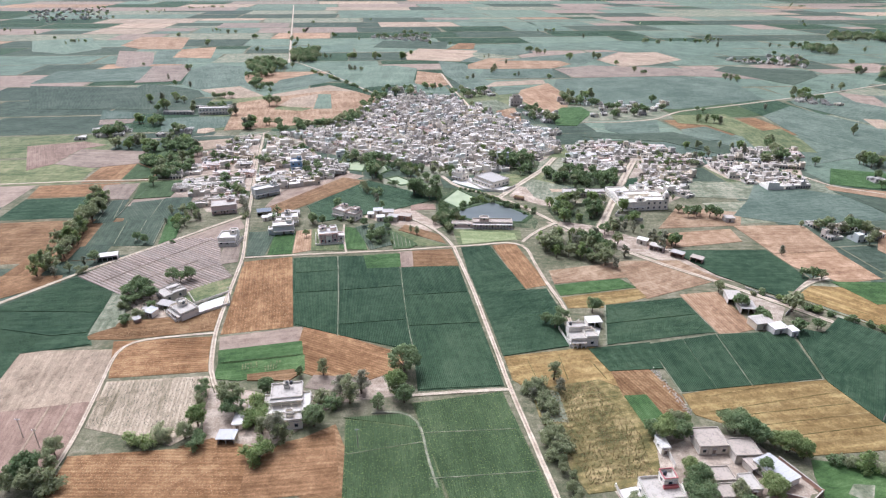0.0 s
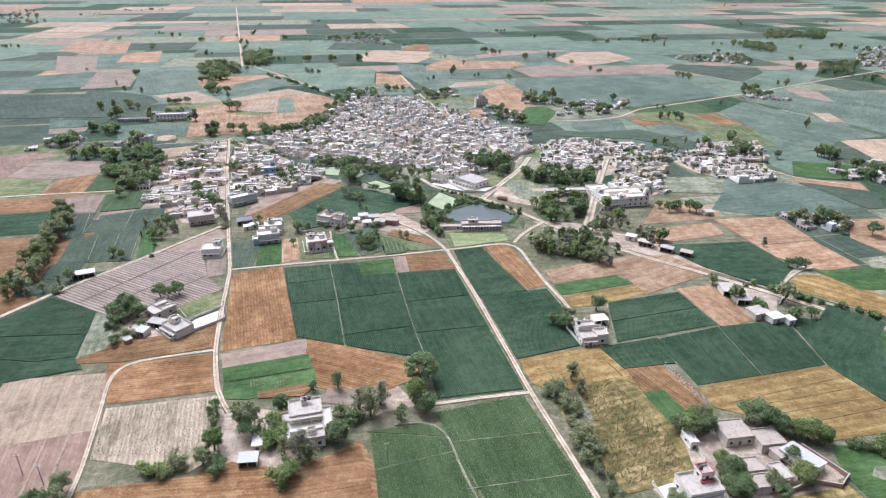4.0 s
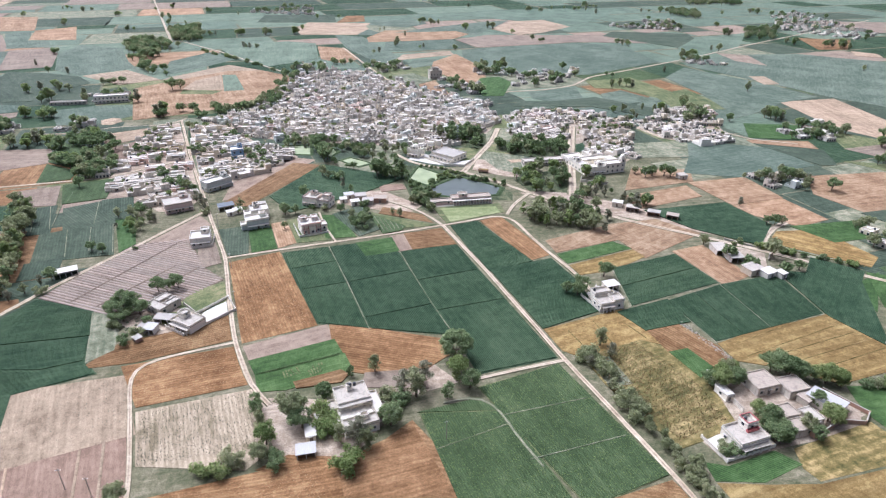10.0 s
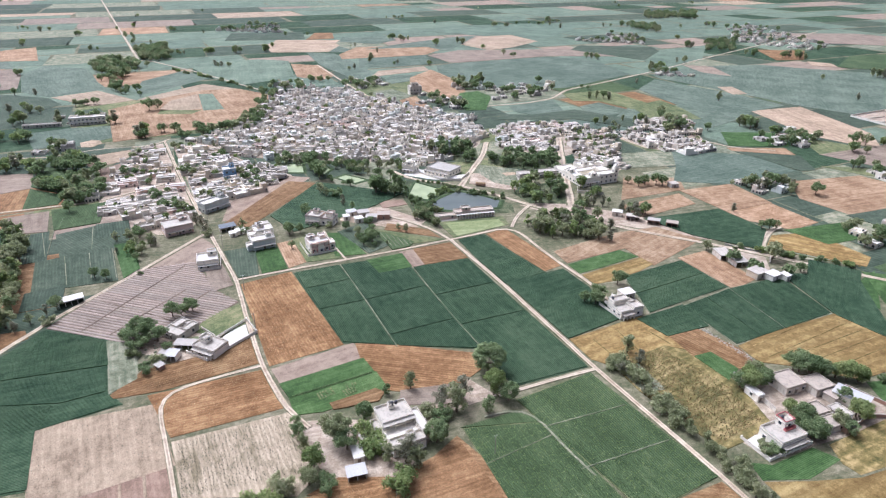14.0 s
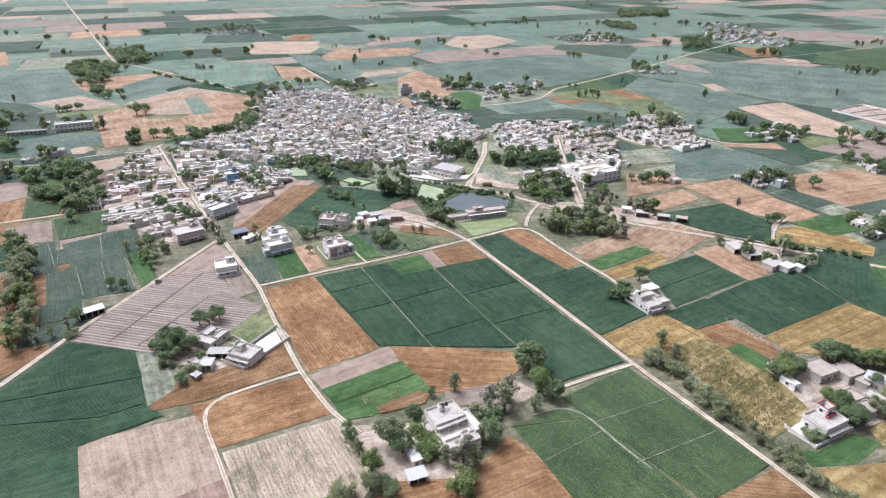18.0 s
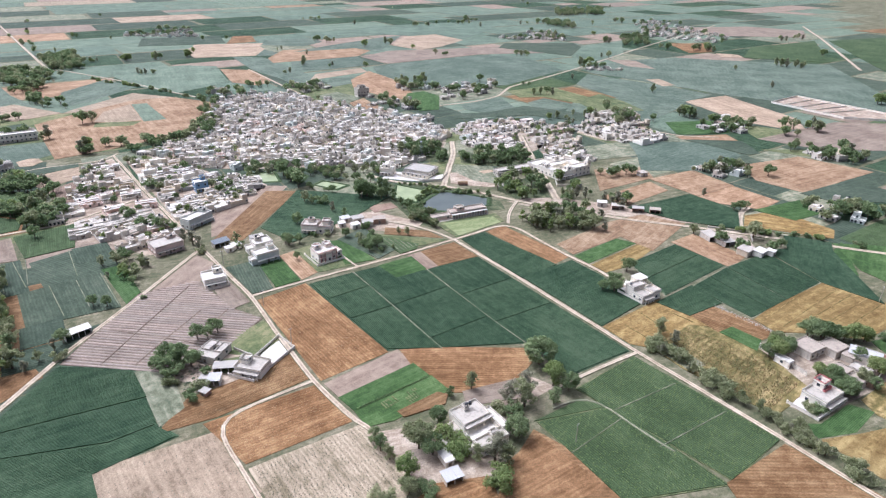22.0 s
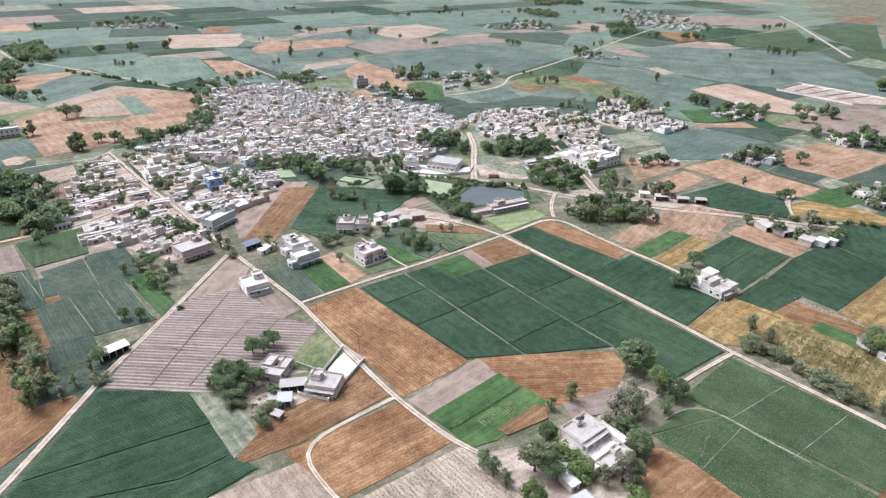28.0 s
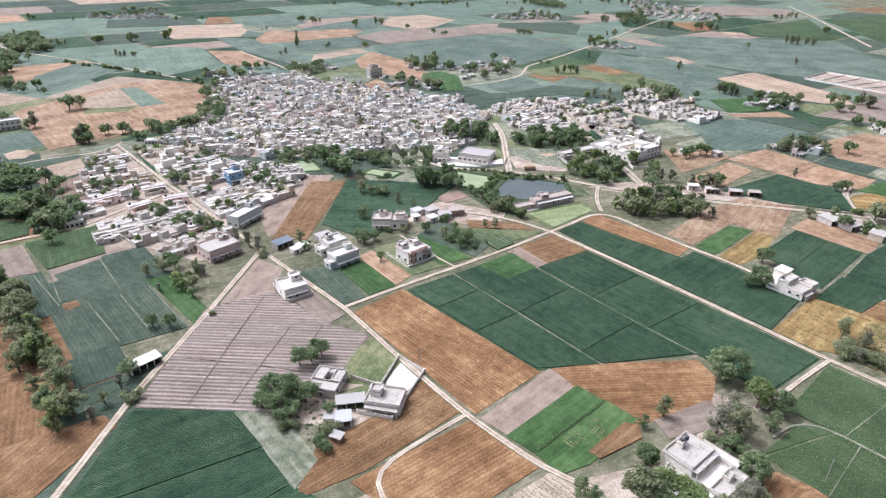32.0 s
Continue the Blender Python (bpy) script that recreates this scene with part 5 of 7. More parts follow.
HAMLETS = [
    ([(155, 739), (251, 760), (232, 686), (147, 666)], 14), ([(64, 740), (110, 683), (99, 648), (64, 661)], 7),
    ([(-302, 705), (-264, 720), (-246, 670), (-283, 665)], 5), ([(574, 1195), (631, 1177), (578, 1072), (520, 1087)], 14),
    ([(-368, 584), (-331, 593), (-316, 563), (-353, 558)], 5), ([(4, 827), (38, 829), (37, 783), (6, 778)], 4),
    ([(905, 1260), (999, 1296), (888, 960), (817, 904), (752, 1045)], 90), ([(-134, 1517), (-63, 1518), (-71, 1373), (-129, 1391)], 22),
    ([(255, 534), (297, 554), (272, 506), (249, 509)], 5), ([(225, 373), (260, 370), (258, 345), (228, 348)], 6),
    ([(-91, 819), (-45, 834), (-45, 780), (-84, 776)], 9), ([(-1419, 2144), (-1241, 2308), (-986, 1852), (-1146, 1742)], 80),
    ([(4, 812), (42, 816), (46, 790), (8, 786)], 7), ([(76, 700), (100, 690), (104, 645), (86, 650)], 7), ([(120, 770), (165, 764), (170, 738), (126, 744)], 8), ([(165, 735), (205, 716), (200, 690), (168, 700)], 8), ([(-350, 592), (-318, 594), (-316, 566), (-348, 568)], 6), ([(-284, 596), (-262, 598), (-260, 576), (-282, 574)], 4), ([(470, 1150), (585, 1090), (570, 1060), (480, 1110)], 24), ([(-190, 1475), (-60, 1400), (-66, 1372), (-190, 1430)], 18), ([(425, 790), (470, 760), (462, 742), (420, 770)], 6),
    ([(369, 488), (388, 468), (360, 441), (339, 461)], 5), ([(343, 376), (374, 342), (359, 328), (338, 351)], 6), ([(325, 466), (363, 460), (346, 436), (322, 442)], 5), ([(224, 268), (240, 282), (262, 280), (258, 252), (226, 254)], 5), ([(-215, 470), (-208, 450), (-222, 440), (-235, 465)], 2),
]
house_spots = []
CLEAR = []      # places kept free for buildings of their own: (x, y, radius)


def free(p, poly, room):
    return inside(p, poly) and not any(gap(p, line) < w / 2 + room for line, w in ROADS) and not any(math.dist(p, c[:2]) < c[2] for c in CLEAR)


def lots(poly, angle, rnd, bend=1.0):
    """House plots in back-to-back rows along crooked lanes: place, turn and kind."""
    cx, cy = sum(p[0] for p in poly) / len(poly), sum(p[1] for p in poly) / len(poly)
    reach = max(math.dist((cx, cy), p) for p in poly)
    ca, sa = math.cos(radians(angle)), math.sin(radians(angle))
    got, v, row = [], -reach, 0
    while v < reach:
        u = -reach + rnd.uniform(0, 6)
        while u < reach:
            k = rnd.randrange(PLAIN_KINDS) if bend >= 1 else rnd.randrange(PLAIN_KINDS, len(HOUSE_KINDS)) if rnd.random() < 0.8 else rnd.randrange(PLAIN_KINDS)
            wide = HOUSE_WIDE[k]
            uu, vv = u + wide / 2, v + rnd.uniform(-0.8, 0.8)
            vv += bend * (5 * math.sin(uu * 0.05 + row // 2 * 0.4) + 3 * math.sin(uu * 0.13))
            slope = math.degrees(math.atan(bend * (0.25 * math.cos(uu * 0.05 + row // 2 * 0.4) + 0.39 * math.cos(uu * 0.13))))
            p = (cx + uu * ca - vv * sa, cy + uu * sa + vv * ca)
            if free(p, poly, 4.2 if bend >= 1 else 5.2):
                got.append((*p, angle + slope + (180 if row % 2 else 0) + rnd.uniform(-2, 2), k))
            u += wide + (rnd.uniform(2.5, 6) if rnd.random() < 0.16 else rnd.uniform(0.15, 0.7))
        v += (9.8 if row % 2 else 11.6) if bend >= 1 else (11.8 if row % 2 else 13.0)
        row += 1
    house_spots.extend(got)
    return got


def fill(poly, angle, most, rnd, gap_road=5.5, near=8.7):
    xs, ys = [p[0] for p in poly], [p[1] for p in poly]
    got = []
    for _ in range(most * 60):
        if len(got) >= most:
            break
        p = (rnd.uniform(min(xs), max(xs)), rnd.uniform(min(ys), max(ys)))
        if any(math.dist(p, q[:2]) < near for q in got + house_spots) or not free(p, poly, gap_road):
            continue
        got.append((p[0], p[1], angle + 14 * math.sin(p[0] * 0.03) + rnd.choice((0, 90, 180, 270)) + rnd.uniform(-4, 4), rnd.randrange(PLAIN_KINDS)))
    house_spots.extend(got)
    return got


CLEAR += [(-155.7, 382, 13), (-136.5, 416, 13), (-129.4, 478.6, 10), (3, 458, 13), (26, 449, 19), (128, 412, 24), (140, 426, 16)]
stuff_houses = Geo()
vill_rnd = random.Random(5)
village_spots = []
for key, (poly, angle, bend) in VILLAGE.items():
    tagged(new("pavement", Geo().prism(poly, -0.05, 0.04).mesh("pavement", YARD)), "beaten pale earth of the village lanes", "ground", kind="structure")
    village_spots += lots(poly, angle, vill_rnd, bend)
village_spots.sort(key=lambda p: math.dist(p[:2], (-80, 90)))
hamlet_spots = []
for poly, most in HAMLETS:
    hamlet_spots += fill(poly, 9, most, vill_rnd, 5, 13)
for n, spot in enumerate(village_spots + hamlet_spots):
    m = pose(spot[0], spot[1], 0, 0, 0, spot[2])
    if n < 300:
        HOUSE_KINDS[spot[3]].put(m)
    else:
        stuff_houses.add(HOUSE_GEOS[spot[3]], m)
tagged(new("village_houses", stuff_houses.mesh("village_houses", WALLS + ROOFS + [GLASS])), "crowded white and grey flat-roofed village houses", "houses", kind="stuff")


# ---- yards and ponds ----
def yard(name, label, corners, mat, z=0.07):
    return tagged(new(name, Geo().prism(corners, -0.05, z).mesh(name, mat)), label, "ground", kind="structure")


yard("pavement", "bare trodden earth of the farmhouse yard", [(-97, 197), (-78, 193), (-70, 190), (-52, 192), (-30, 205), (-22, 192), (-45, 187), (-52, 176), (-66, 160), (-88, 166), (-93, 180)], YARD, 0.05)
yard("pavement", "bare trodden earth of the eastern compound", [(51, 148), (54, 137), (73, 139), (90, 140), (110, 143), (116, 150), (106, 170), (92, 176), (73, 178)], YARD, 0.05)
yard("pavement", "bare trodden earth of the western compound", [(-160, 258), (-137, 240), (-124, 250), (-133, 270), (-140, 280), (-152, 276)], YARD, 0.05)
yard("pavement", "pale trampled ground beside the pond road", [(38, 420), (48, 411), (60, 402), (68, 400), (66, 408), (56, 418), (52, 440), (47, 442)], YARD, 0.2)
yard("pavement", "dusty roadside ground by the grove", [(58, 372), (72, 352), (110, 322), (150, 290), (156, 300), (120, 340), (84, 372)], YARD, 0.05)
field("bare_soil", [(-131, 392), (-114, 396), (-72, 462), (-92, 472), (-128, 424)], low=0.04)
yard("pavement", "dusty farmyard south of the ponds", [(-60, 375), (-20, 350), (-8, 362), (-30, 392), (-58, 392)], YARD, 0.045)
for corners, mat, words in (
        ([(-4, 384), (10, 396), (25, 407), (37, 396), (48, 383), (42, 372), (16, 372)], WATER, "still grey-blue village pond"),
        ([(1, 432), (17, 410), (1, 397), (-9, 409)], ALGAE, "pale green pond covered in algae"),
        ([(-66, 480), (-60, 490), (-56, 478), (-61, 467)], ALGAE, "pale green pond covered in algae"),
        ([(-96, 500), (-76, 496), (-76, 475), (-97, 480)], ALGAE, "pale green pond covered in algae"),
        ([(-53, 456), (-46, 461), (-33, 447), (-42, 442)], ALGAE, "pale green pond covered in algae")):
    tagged(new("water", Geo().prism(corners, -0.3, 0.06).mesh("water", mat)), words, "pond", kind="structure")
    mid = Vector((sum(p[0] for p in corners) / len(corners), sum(p[1] for p in corners) / len(corners)))
    bank = Geo()
    for a, b in zip(corners, corners[1:] + corners[:1]):
        for p in (a, b):
            d = (Vector(p) - mid).normalized()
            for s, z in ((0.0, 0.02), (1.0, 0.5), (2.2, 0.5), (3.8, 0.0)):
                bank.v.append((p[0] + d.x * s, p[1] + d.y * s, z))
        k = len(bank.v) - 8
        for j in range(3):
            bank.f.append((k + j, k + j + 1, k + j + 5, k + j + 4))
            bank.s.append(0)
    tagged(new("bank", bank.mesh("bank", CROPS["cane"])), "grassy raised bank round a pond", "bank", kind="structure")


# ---- walls and sheds ----
def boundary(label, points, mat, high=2.1, thick=0.25):
    """A compound wall along points, each run and its coping a part."""
    root = tagged(new("boundary_wall"), label, "wall")
    for (ax, ay), (bx, by) in zip(points, points[1:]):
        l, a = math.dist((ax, ay), (bx, by)), math.degrees(math.atan2(by - ay, bx - ax))
        for name, g, m in (("panel", Geo().box(0, l, -thick / 2, thick / 2, 0, high), mat), ("coping", Geo().box(-0.05, l + 0.05, -thick / 2 - 0.06, thick / 2 + 0.06, high, high + 0.1), ROOFS[0]),
                           ("pillar", Geo().box(-0.22, 0.22, -0.22, 0.22, 0, high + 0.3), mat)):
            part(name, g, m, root).matrix_basis = pose(ax, ay, 0, 0, 0, a)
    return root


def shed(label, x, y, w, d, h, angle, wall, roof, open_front=True, slope=0.5):
    """A low farm shed: three walls, a pitched sheet or slab roof on posts, an open or doored front."""
    root = tagged(new("shed"), label, "shed")
    g = Geo().box(-w / 2, w / 2, d / 2 - 0.25, d / 2, -0.1, h).box(-w / 2, -w / 2 + 0.25, -d / 2, d / 2 - 0.25, -0.1, h).box(w / 2 - 0.25, w / 2, -d / 2, d / 2 - 0.25, -0.1, h)
    if not open_front:
        g.box(-w / 2 + 0.25, w / 2 - 0.25, -d / 2, -d / 2 + 0.25, -0.1, h)
    part("wall", g, wall, root)
    n = max(2, int(w / 1.1))
    wide = (w + 0.6) / n - 0.02
    y0, y1 = -d / 2 - 0.4, d / 2 + 0.3
    sheet = Geo()
    sheet.v = [(0, y0, h), (wide, y0, h), (wide, y1, h + slope), (0, y1, h + slope), (0, y0, h + 0.12), (wide, y0, h + 0.12), (wide, y1, h + slope + 0.12), (0, y1, h + slope + 0.12)]
    sheet.f, sheet.s = [(3, 2, 1, 0), (4, 5, 6, 7), (0, 1, 5, 4), (1, 2, 6, 5), (2, 3, 7, 6), (3, 0, 4, 7)], [0] * 6
    sheet = sheet.mesh("roof_sheet", roof)
    for i in range(n):
        part("roof_sheet", sheet, None, root).matrix_basis = pose(-w / 2 - 0.3 + (w + 0.6) * i / n, 0, 0.02 + 0.03 * (i % 2))
    part("gable", Geo().box(-w / 2, w / 2, d / 2 - 0.24, d / 2 - 0.01, h, h + slope * 0.9), wall, root)
    if open_front:
        for i in range(max(2, int(w / 2.6)) + 1):
            part("post", Geo().box(-0.13, 0.13, -0.13, 0.13, -0.1, h + 0.05), wall, root).matrix_basis = pose(-w / 2 + 0.14 + (w - 0.28) * i / max(2, int(w / 2.6)), -d / 2 + 0.14, 0)
    else:
        part("door", DOOR_ME, None, root).matrix_basis = pose(0, -d / 2 - 0.03, 0.02)
    return set_down(root, x, y, angle)


# ---- the near farmhouse ----
home = set_down(building("farmhouse", "large white two-storey farmhouse with terrace and flat roofs", "house", [
    (-5.4, 6.0, 1.5, 10.5, 0, 5.9), (-6.0, 5.6, -4.2, 1.49, 0, 3.2), (-5.8, 6.0, -8.8, -4.21, 0, 3.7), (6.01, 9.0, -5.5, 6.0, 0, 4.2),
    (-8.6, -6.01, -6.0, 0.5, 0, 2.6), (-0.8, 1.0, 7.6, 9.4, 5.9, 7.5), (-8.0, -5.41, 3.0, 8.0, 0, 3.0), (0.4, 3.0, -6.4, -4.4, 3.7, 5.0)], WALLS[7], ROOFS[0], 3, 0.7, 0.5, 2, 0.8), -62.0, 180.2, 11)
part("terrace_floor", Geo().box(-5.7, 5.3, -3.9, 1.2, 3.205, 3.26), WALLS[0], home, "white terrace floor")
part("eave", Geo().box(-5.7, 6.3, -0.2, 1.2, 5.72, 5.895), ROOFS[0], home, "deep grey roof overhang")
for x in (-5.2, -1.6, 2.0, 5.6):
    part("veranda_post", Geo().box(-0.13, 0.13, -0.13, 0.13, 3.26, 5.72), WALLS[7], home).matrix_basis = pose(x, 0.0, 0)
part("wing_roof", Geo().box(6.25, 8.8, -5.3, 5.8, 4.205, 4.26), ROOFS[2], home, "pale lime wing roof")
part("end_wall", Geo().box(6.05, 8.95, -5.58, -5.505, 0.3, 4.0), WALLS[3], home, "faded pink end wall")
part("annex_roof", Geo().box(-8.5, -6.1, -5.9, 0.4, 2.605, 2.66), WALLS[7], home, "bright white annex roof")
shed("small cream brick shed with a flat white tin roof", -79.1, 166.0, 6.0, 4.4, 2.4, 2, WALLS[1], TIN, True, 0.15)
shed("narrow white store with a pale slab roof", -77.6, 174.0, 3.2, 5.6, 2.6, 5, WALLS[0], ROOFS[2], False, 0.1)
shed("low grey store beside the farmhouse trees", -74.0, 180.5, 3.6, 3.0, 2.3, 12, WALLS[6], ROOFS[0], False, 0.1)
boundary("low whitewashed yard wall beside the farmhouse", [(-52.5, 176), (-51.5, 187), (-56, 191)], WALLS[6], 1.4)

# ---- the western compound ----
set_down(building("farmhouse", "white single-storey farmhouse with a stair tower on its roof", "house", [
    (-5.8, 5.8, -4.0, 4.6, 0, 3.5), (-4.8, -1.4, -0.6, 3.0, 3.5, 5.4)], WALLS[7], ROOFS[0], 5, 0.7, 0.3, 0, 0.7), -128.6, 249.9, -40)
boundary("whitewashed compound wall round a pale paved yard", [(-138, 250.5), (-129.5, 242.5), (-110, 259), (-114.5, 270.5), (-127, 258.5)], WALLS[7], 1.3)
yard("pavement", "pale paved yard inside the compound wall", [(-128, 245), (-111, 259), (-114.5, 269), (-124, 260)], ROOFS[2], 0.1)
set_down(building("farmhouse", "old grey lime-washed house round a small courtyard", "house", [
    (-5, 5, -5.5, -1.0, 0, 3.0), (-5, -1.0, -0.99, 5.5, 0, 3.3), (1.6, 5, -0.99, 5.5, 0, 3.3), (-0.99, 1.59, 3.0, 5.5, 0, 3.1)], WALLS[6], ROOFS[0], 8, 0.4, 0.5, 0, 0.5), -142.0, 267.5, -42)
shed("grey cattle shed with a weathered slab roof", -138.5, 255.0, 9.0, 4.0, 2.6, -18, WALLS[2], ROOFS[3], True, 0.3)
shed("white store with a bright tin roof", -143.3, 248.4, 4.6, 4.4, 2.6, -20, WALLS[7], TIN, True, 0.4)
shed("grey lean-to byre with a dark roof", -146.5, 251.0, 4.0, 2.4, 2.0, -25, WALLS[2], ROOFS[3], True, 0.2)
shed("small ruined brick store beside the yard", -147.5, 242.5, 3.4, 2.6, 1.9, -50, WALLS[5], ROOFS[3], False, 0.1)
boundary("weathered wall of the cattle yard", [(-133.5, 268), (-127.5, 260)], WALLS[6], 1.3)

# ---- houses along the crossing and the garden plots ----
set_down(building("roadside_house", "white two-storey roadside house with a stair tower", "house", [
    (-5.0, 5.2, -5.2, 5.2, 0, 4.4), (0.5, 4.6, 1.2, 5.0, 4.4, 6.2)], WALLS[7], ROOFS[2], 12, 0.8, 0.5, 0, 0.6), -135.2, 333.0, 5)
boundary("white plinth wall of the roadside house", [(-141, 341), (-138.5, 325.5), (-128.5, 326.5), (-129, 340)], WALLS[0], 1.5)
set_down(building("garden_house", "pale blue two-storey house with white parapets", "house", [
    (-6.2, 6.2, -3.8, 3.8, 0, 5.4), (-9.0, -6.21, -3.0, 2.0, 0, 3.0), (2.0, 5.2, 0.2, 3.4, 5.4, 7.2)], WALLS[4], ROOFS[2], 15, 0.8, 0.5, 0, 0.9, trim=WALLS[7]), -106.5, 349.0, 14)
set_down(building("garden_house", "white two-storey house behind the blue house", "house", [
    (-5.0, 5.0, -4.4, 4.4, 0, 5.2), (-8.6, -5.01, -3.4, 3.0, 0, 3.0), (-3, 0.4, 0.6, 4.0, 5.2, 7.0)], WALLS[0], ROOFS[2], 16, 0.8, 0.5, 1, 0.8), -106.2, 363.5, 12)
shed("faded blue-grey roofed open vehicle shed by the road", -127.0, 378.0, 9.0, 5.0, 2.8, 18, WALLS[6], DULL_BLUE, True, 0.5)
shed("small white kiosk beside the village road", -119.5, 371.0, 5.0, 4.0, 2.6, 18, WALLS[7], ROOFS[2], False, 0.1)
shed("small white store by the garden houses", -123.5, 368.5, 4.0, 3.6, 2.4, 18, WALLS[7], ROOFS[2], False, 0.1)
shed("grey brick store near the garden houses", -107.0, 376.5, 7.5, 4.4, 2.8, 10, WALLS[2], ROOFS[3], False, 0.2)
villa = set_down(building("villa", "pink and white two-storey villa with balconies", "house", [
    (-5.8, 5.4, -4.2, 5.0, 0, 5.6), (5.41, 9.0, -3.0, 3.0, 0, 3.0), (-1.8, 1.8, -5.6, -4.21, 0, 5.0), (-5.0, -1.2, 1.4, 4.8, 5.6, 7.2), (1.4, 4.6, 0.4, 4.6, 5.6, 7.0)], WALLS[7], ROOFS[2], 18, 0.7, 0.5, 0, 1.0, trim=WALLS[3]), -76.5, 338.0, 14)
for x in (-4.6, -2.2, 2.2, 4.6):
    part("column", Geo().cone(0, 0, 0.22, 0.2, 0, 5.4, 10).box(-0.3, 0.3, -0.3, 0.3, 0, 0.4), RED, villa, "dark red porch column").matrix_basis = pose(x, -5.0, 0)
for z in (2.75, 5.4):
    part("balcony", Geo().box(-5.4, 5.2, -5.4, -4.21, z, z + 0.16).ring(-5.4, 5.2, -5.4, -4.25, z + 0.16, z + 0.9, 0.08), WALLS[3], villa, "pink balcony")
boundary("low white plinth wall round the villa", [(-86, 345.5), (-82.5, 329.5), (-67, 333), (-69, 345)], WALLS[7], 1.2)
set_down(building("garden_house", "white and red two-storey farmhouse with verandas", "house", [
    (-9.0, 0.5, -4.5, 4.5, 0, 5.2), (0.51, 8.6, -4.0, 4.2, 0, 4.4), (-5.8, -2.6, 0.6, 4.0, 5.2, 6.8), (3.0, 7.4, -1.0, 3.6, 4.4, 6.6)], WALLS[7], ROOFS[0], 21, 0.7, 0.5, 1, 0.9, trim=WALLS[3]), -71.0, 375.5, -28)
for x, y, w, d, h, a, wall, roof, words in (
        (-52.0, 383.0, 6.0, 4.5, 2.8, 10, WALLS[0], TIN, "white farm store with a tin roof"), (-45.0, 380.0, 7.0, 5.0, 3.0, 5, WALLS[2], ROOFS[3], "grey cattle shed with a dark roof"),
        (-41.0, 371.5, 6.5, 5.0, 3.0, -12, WALLS[6], ROOFS[3], "weathered byre with a grey roof"), (-33.0, 373.0, 7.5, 5.0, 3.2, -12, WALLS[5], ROOFS[1], "raw brick store with a tiled roof"),
        (-49.0, 371.0, 5.0, 4.0, 2.8, 8, WALLS[7], ROOFS[2], "small white outhouse in the farmyard"), (-56.0, 376.5, 4.0, 3.4, 2.6, 0, WALLS[7], ROOFS[2], "small white outhouse in the farmyard")):
    shed(words, x, y, w, d, h, a, wall, roof, False, 0.2)

# ---- school, hall and shrine by the ponds ----
school = set_down(building("school", "long pale pink single-storey school with a columned veranda", "school", [
    (-7.0, 18.0, 1.6, 8.0, 0, 3.8), (-20.0, -7.01, 1.6, 7.0, 0, 2.3), (-2.5, 3.0, 3.0, 7.6, 3.8, 5.6)], WALLS[3], ROOFS[1], 24, 0.5, 0.5, 0, 0.9, trim=WALLS[0]), 17.5, 358.5, 0)
part("veranda_roof", Geo().box(-7.0, 18.0, -0.6, 1.59, 3.0, 3.15), ROOFS[2], school)
part("plinth", Geo().box(-20.2, 18.2, -0.8, 1.5, -0.1, 0.3), ROOFS[0], school)
for i in range(14):
    part("column", Geo().box(-0.2, 0.2, -0.2, 0.2, 0.3, 3.0), WALLS[7], school).matrix_basis = pose(-6.7 + 24.4 * i / 13, -0.4, 0)
hall = set_down(building("hall", "large white community hall with a broad grey roof", "hall", [(-10.5, 10.5, -8.0, 8.0, 0, 4.2), (-10.5, 10.5, -11.0, -8.01, 0, 2.4)], WALLS[7], ROOFS[3], 27, 0.5, 0.5, 0, 1.0), 27.0, 450.0, -50)
boundary("white courtyard wall of the hall", [(8, 452), (20, 432), (34, 428), (44, 440)], WALLS[7], 1.6)
yard("pavement", "pale paved court before the hall", [(-4, 451), (9, 440), (21, 432), (33, 428), (44, 441), (30, 440), (14, 458), (6, 464)], ROOFS[2], 0.09)
shrine = set_down(building("shrine", "white village shrine with arches and a dome", "shrine", [(-5, 5, -4.5, 4.5, 0, 5.2), (-3, 3, -2.6, 2.6, 5.2, 7.0)], WALLS[7], ROOFS[2], 30, 0.7, 0.5, 0, 1.0), 3.0, 458.5, -35)
part("dome", Geo().dome(0, 0, 7.0, 2.2, 2.4).cone(0, 0, 0.12, 0.02, 9.3, 10.4, 6), WALLS[7], shrine)
for x, y in ((-4.4, -3.9), (4.4, -3.9), (-4.4, 3.9), (4.4, 3.9)):
    part("turret", Geo().cone(0, 0, 0.5, 0.5, 5.2, 7.0, 8).dome(0, 0, 7.0, 0.6, 0.7, 8, 0, 3), WALLS[7], shrine).matrix_basis = pose(x, y, 0)
temple = set_down(building("temple", "large white temple complex with domed tower and courts", "temple", [
    (-15, 0.0, -13, -5.0, 0, 5.4), (0.01, 16, -13, -5.0, 0, 6.4), (-15, -8.0, -4.99, 12, 0, 4.8), (9.0, 16, -4.99, 8, 0, 5.6), (-7.99, 8.99, 5.0, 12, 0, 4.4),
    (-15, -1.0, 12.01, 24, 0, 3.8), (4.0, 15, 14.0, 26, 0, 4.2), (12.5, 16, -13, -9.5, 6.4, 9.6), (-6.0, -1.5, -11.5, -7.0, 5.4, 7.4), (-14.0, -10.0, 4, 9, 4.8, 6.8), (6.0, 11.0, 16, 20, 4.2, 6.4)], WALLS[7], ROOFS[2], 33, 0.8, 0.5, 0, 1.0), 127.0, 408.5, 8)
part("dome", Geo().dome(14.25, -11.25, 10.4, 1.7, 2.4).cone(14.25, -11.25, 0.1, 0.02, 12.7, 14.2, 6), WALLS[7], temple)
